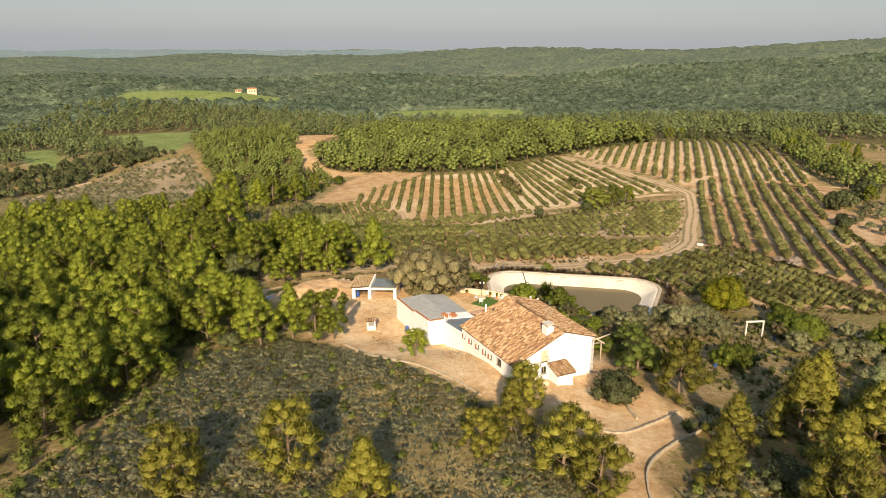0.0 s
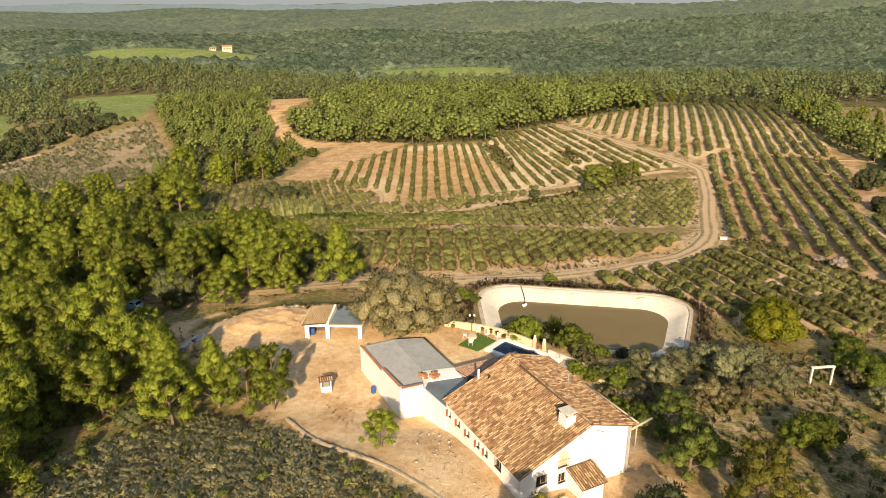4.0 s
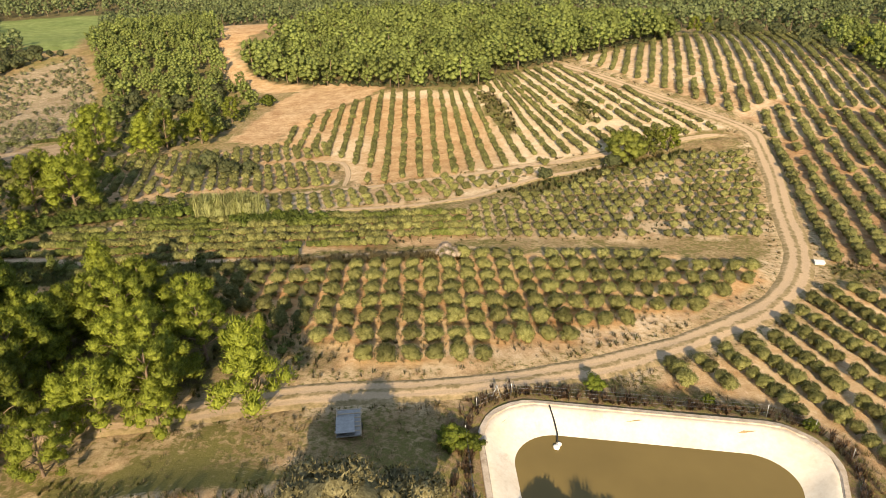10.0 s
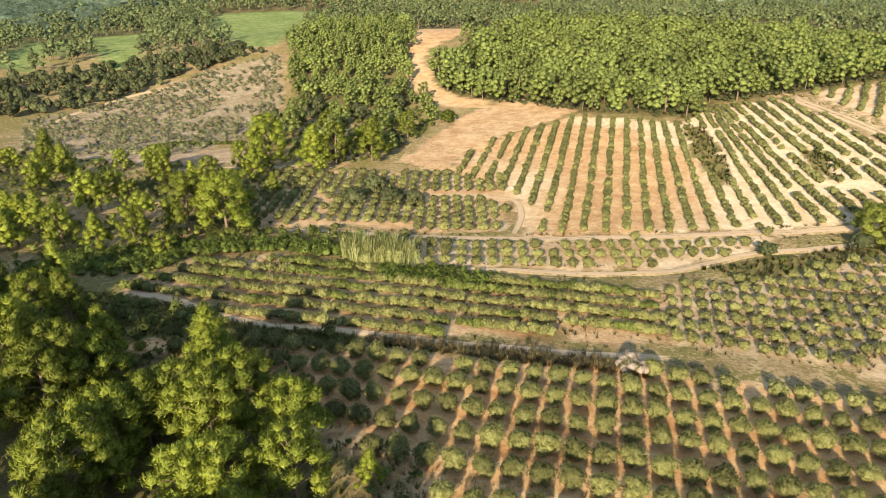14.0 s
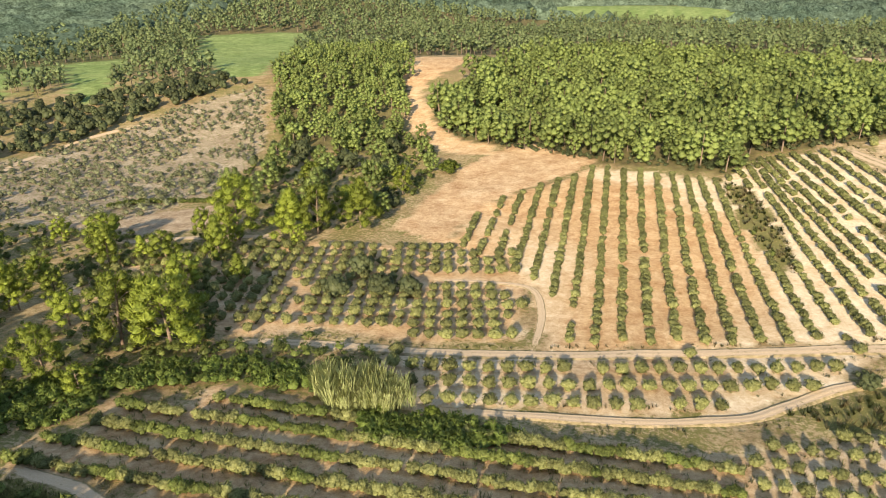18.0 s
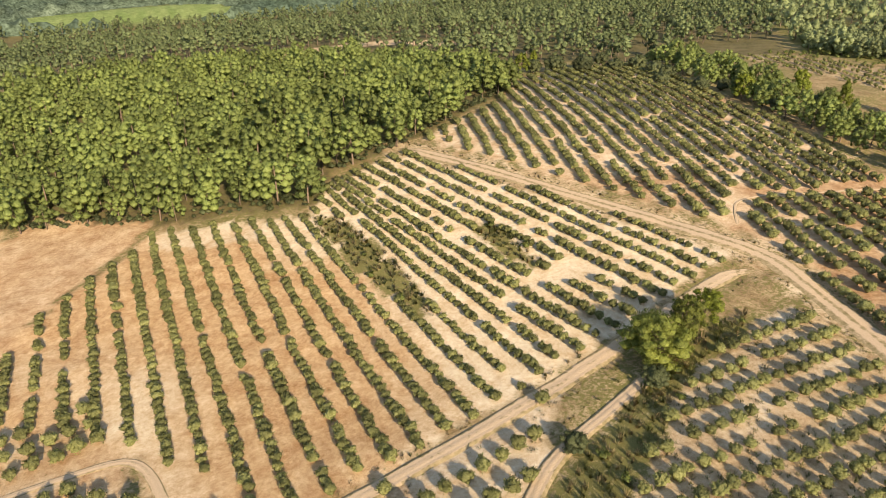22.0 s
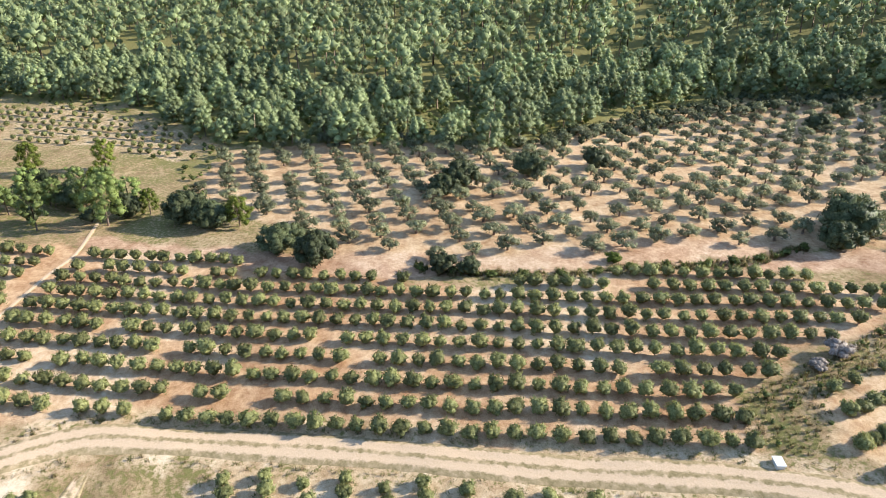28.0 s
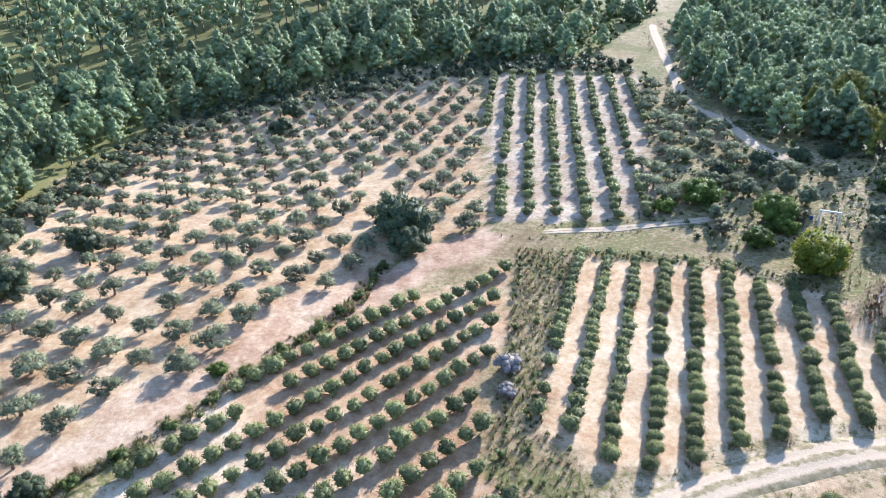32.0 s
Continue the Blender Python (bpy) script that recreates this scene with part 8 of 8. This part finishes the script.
spread_out("scrub", SHRUB_KITS, off_roads(scatter(TRACK_SIDE, 2.6, 75, (0.6, 1.3), 0.4)), M["shrub"], "shrubs along the track into the wood", "scrub", 75)


def beside(line, width, apart, seed, low=1.9):
    """Places scattered on both sides of a road."""
    r = np.random.default_rng(seed)
    out = []
    for x, y in smooth_line(line, apart):
        for k in range(4):
            g, d = r.uniform(0, 6.28), low + r.uniform(0, width)
            out.append((x + math.cos(g) * d, y + math.sin(g) * d, r.uniform(0.5, 1.1)))
    p = np.array(out)
    return p[along(line, p[:, 0], p[:, 1]) > low]


# grass on banks, margins and beside the roads
GREEN_BANK = [(74, 116), (81, 95), (88, 75), (79, 71.5), (60, 68), (46, 71), (45, 74), (58, 71.5), (78.5, 73.5), (75, 92), (71, 110), (63, 115.5), (62, 119), (66, 123), (70, 124)]
east_bank = beside(EAST_BANK, 1.7, 0.55, 93, 0.0)
bank = np.concatenate([east_bank] + [scatter(b, 1.2, 80 + i, (0.7, 1.3), 0.85) for i, b in enumerate(BANKS)] + [scatter(GREEN_BANK, 0.8, 95, (0.5, 0.9), 0.9)])
half = np.random.default_rng(3).uniform(size=len(bank)) < 0.5
spread_out("bank_grass", TALL_KITS, bank[half], M["green_grass"], "long green grass on the field banks", "grass", 80)
spread_out("bank_grass", TALL_KITS, bank[~half], M["dry_grass"], "long dry grass on the field banks", "grass", 81)
spread_out("bank_shrubs", SHRUB_KITS, np.concatenate([bank[::29], scatter(GREEN_BANK, 2.6, 96, (0.3, 0.6), 0.5)]), M["shrub"], "small shrubs on the field banks", "scrub", 82)


verge = np.concatenate([beside(ROAD, 2.0, 0.8, 90, 2.5), beside(FIELD_TRACK, 1.6, 0.9, 91, 1.9), beside(LOW_TRACK, 1.5, 0.9, 92, 2.1), 
                        beside(WEST_TRACK, 1.6, 0.8, 94, 1.3), beside(PATH_EAST, 1.6, 0.8, 96, 1.3), beside(FOREST_TRACK, 2.0, 0.9, 97, 1.8), beside(POND_RIM, 2.6, 0.5, 98, 1.5)])
verge = off_yard(off_roads(verge, 1.9))
spread_out("bank_shrubs", SHRUB_KITS, beside(EAST_BANK, 1.0, 7.0, 95, 0.0), M["shrub"], "low shrubs on the bank beside the old grove", "scrub", 98)
half = np.random.default_rng(4).uniform(size=len(verge)) < 0.55
spread_out("verge_grass", TUFT_KITS, verge[half], M["dry_grass"], "dry straw-coloured grass beside the tracks", "grass", 83)
spread_out("verge_grass", TUFT_KITS, verge[~half], M["green_grass"], "green weeds beside the tracks", "grass", 84)
GROVE_EDGE = [(-62, 128), (-34, 122), (-29, 108), (-13, 100), (-9, 92), (-22, 86), (-34, 84), (-40, 72), (-44, 90), (-52, 112)]
spread_out("rough_grass", TALL_KITS, off_roads(scatter(GROVE_EDGE, 1.0, 59, (0.45, 0.9), 0.75)), M["green_grass"], "rank green grass along the pine grove's edge", "grass", 92)
spread_out("green_scrub", SHRUB_KITS, off_roads(scatter(GROVE_EDGE, 2.2, 60, (0.5, 1.2), 0.6)), M["shrub"], "green shrubs along the pine grove's edge", "scrub", 93)
UNDER_GROVE = [(-36, 20), (-36, 50), (-42, 68), (-70, 120), (-95, 120), (-95, 30), (-60, 0), (-42, 4)]
spread_out("green_scrub", SHRUB_KITS, scatter(UNDER_GROVE, 2.4, 56, (0.5, 1.2), 0.7), M["shrub"], "undergrowth of green shrubs below the pines", "scrub", 94)
ring_weeds = off_yard(beside(POND_RIM + POND_RIM[:1], 2.2, 0.28, 109, 1.4))
ring_weeds = ring_weeds[ring_weeds[:, 1] > 64]
spread_out("dry_weeds", TALL_KITS, ring_weeds, M["rust_weeds"], "rust-brown dry weeds along the pond fence", "weeds", 95)
spread_out("hedge", SHRUB_KITS, beside([(-124, 223), (-120, 227), (-110, 230), (-101, 232)], 1.2, 0.5, 110, 0.0), M["shrub"], "low green hedge across the slope", "hedge", 96)
MARGIN = [(-24, 104), (-10, 92.5), (8, 92.5), (27, 96), (18, 91), (-10, 87), (-24, 85), (-20, 78), (-6, 77), (5, 68), (7, 84), (30, 83), (40, 80), (33, 61), (44, 62), (52, 70), (40, 82), (28, 90), (40, 102), (50, 112), (42, 108)]
margin = off_yard(off_roads(scatter(MARGIN, 1.0, 99, (0.5, 1.1), 0.8)))
spread_out("rough_grass", TUFT_KITS, margin, M["dry_grass"], "rough dry grass between yard, pond and road", "grass", 85)
TERRACES = [(-69, 141), (-56, 152), (10, 153), (25, 160), (44, 172), (76, 181), (72, 165), (59, 132), (26, 133), (-62, 132)]
weeds = off_roads(scatter(TERRACES, 1.25, 100, (0.5, 1.15), 0.75))
spread_out("weeds", TUFT_KITS, weeds, M["green_grass"], "weeds between the terrace rows", "weeds", 86)
spread_out("reeds", REED_KITS, scatter([(-41, 154.5), (-38.6, 151), (-34, 150.4), (-29.6, 151.6), (-27.6, 154.2), (-33, 157), (-40, 157.5)], 0.8, 101, (0.65, 1.15)), M["reed"], "clump of tall pale reeds by the track", "reeds", 87)


def stone_kit(seed):
    v, f = blob(np.random.default_rng(seed), (0, 0, 0.2), 1.0, 0.7, 0.3, 6, 3)
    return v, f, unit(v - np.array([0, 0, 0.2]))


STONE_KITS = [stone_kit(370 + i) for i in range(4)]
MOUND = [(-29.6, 63), (-31.5, 71), (-29.6, 75), (-22, 74), (-12, 73), (-10, 68), (-16.4, 67), (-19.4, 70), (-25.6, 71), (-28.6, 68.4)]
WEST_STRIP = [hp(-4.5, -1), hp(-0.6, -1), hp(-0.6, 13), hp(-5.5, 13)]
rubble = np.concatenate([scatter(HEAP, 0.5, 102, (0.03, 0.13), 0.6), scatter([(-32, 57), (-28, 66), (-18, 60), (-8, 56), (-10, 46), (-22, 46)], 0.85, 47, (0.02, 0.09), 0.6, (4, 0.45)), scatter(WEST_STRIP, 0.9, 103, (0.04, 0.16), 0.7), scatter([(-30, 57), (-24, 64), (-12, 62), (-8, 52), (-20, 48)], 1.8, 104, (0.04, 0.14), 0.6)])
spread_out("rubble", STONE_KITS, rubble, M["stone"], "loose stones and rubble strewn over the yard", "rubble", 90, 0.3)
yard_weeds = np.concatenate([scatter(WEST_STRIP, 0.5, 105, (0.1, 0.28), 0.6),  scatter([(-32, 70), (-20, 78), (-4, 77), (2, 68), (-4, 67), (-12, 74), (-22, 75)], 0.8, 107, (0.5, 1.1), 0.8),
                             scatter([hp(-8, 16), hp(-6.2, 16), hp(-6.4, 26), hp(-8.4, 26)], 0.6, 108, (0.2, 0.5), 0.5)])
green_weeds = np.concatenate([scatter(MOUND, 0.5, 106, (0.25, 0.6), 0.8, (3, 0.3)), scatter([(-36, 62), (-31, 57), (-27, 54), (-31, 64), (-35, 68)], 0.7, 46, (0.3, 0.7), 0.7, (3, 0.4))])
spread_out("yard_weeds", TALL_KITS, green_weeds[1::2], M["dry_grass"], "dry straw weeds behind the soil bank", "weeds", 104)
spread_out("yard_weeds", TALL_KITS, green_weeds[::2], M["green_grass"], "rank green weeds behind the soil bank", "weeds", 103)
spread_out("yard_weeds", TUFT_KITS, yard_weeds, M["dry_grass"], "thin dry weeds on the trodden yard", "weeds", 91)

# ---- far farmsteads ----
def far_house(x, y, w, d, h, turn, label):
    z = land1(x, y)
    e = thing("far_farmhouse", x, y, z, label, "house", "far farmhouses")
    prism("wall", rect(x, y, w, d, turn), z - 2, z + h, M["far_wall"], e, "", 0)
    c, s = math.cos(turn), math.sin(turn)
    bm = bmesh.new()
    pts = []
    for a, b, k in ((-w / 2 - 0.5, -d / 2 - 0.5, h), (w / 2 + 0.5, -d / 2 - 0.5, h), (w / 2 + 0.5, d / 2 + 0.5, h), (-w / 2 - 0.5, d / 2 + 0.5, h), (-w / 2 - 0.5, 0, h + d * 0.2), (w / 2 + 0.5, 0, h + d * 0.2)):
        pts.append(bm.verts.new((x + c * a - s * b, y + s * a + c * b, z + k)))
    for f in ((0, 1, 5, 4), (2, 3, 4, 5), (0, 4, 3), (1, 2, 5), (3, 2, 1, 0)):
        bm.faces.new([pts[i] for i in f])
    part("roof", from_bm("roof", bm, M["terracotta"]), e)
    for k in (-0.3, 0.0, 0.3):
        prism("window", rect(x + c * w * k + s * (d / 2), y + s * w * k - c * (d / 2), 1.4, 0.3, turn), z + h * 0.5, z + h * 0.5 + 1.6, M["pane"], e, "", 0)


M["far_wall"] = plain("warm_old_render", (0.62, 0.50, 0.36), (0.72, 0.60, 0.46), 0.2, 0.9, 0.1)
far_house(-257, 921, 12, 8, 7, 0.2, "pale two-storey farmhouse on a meadow hill")
far_house(-276, 924, 8, 6, 3.5, 0.1, "low barn beside a far farmhouse")
for i in range(5):
    far_house(22 + i * 16, 1452 + (i % 2) * 12, 9, 7, 4 + i % 3, 0.1 * i, "small pale house in a far hamlet")
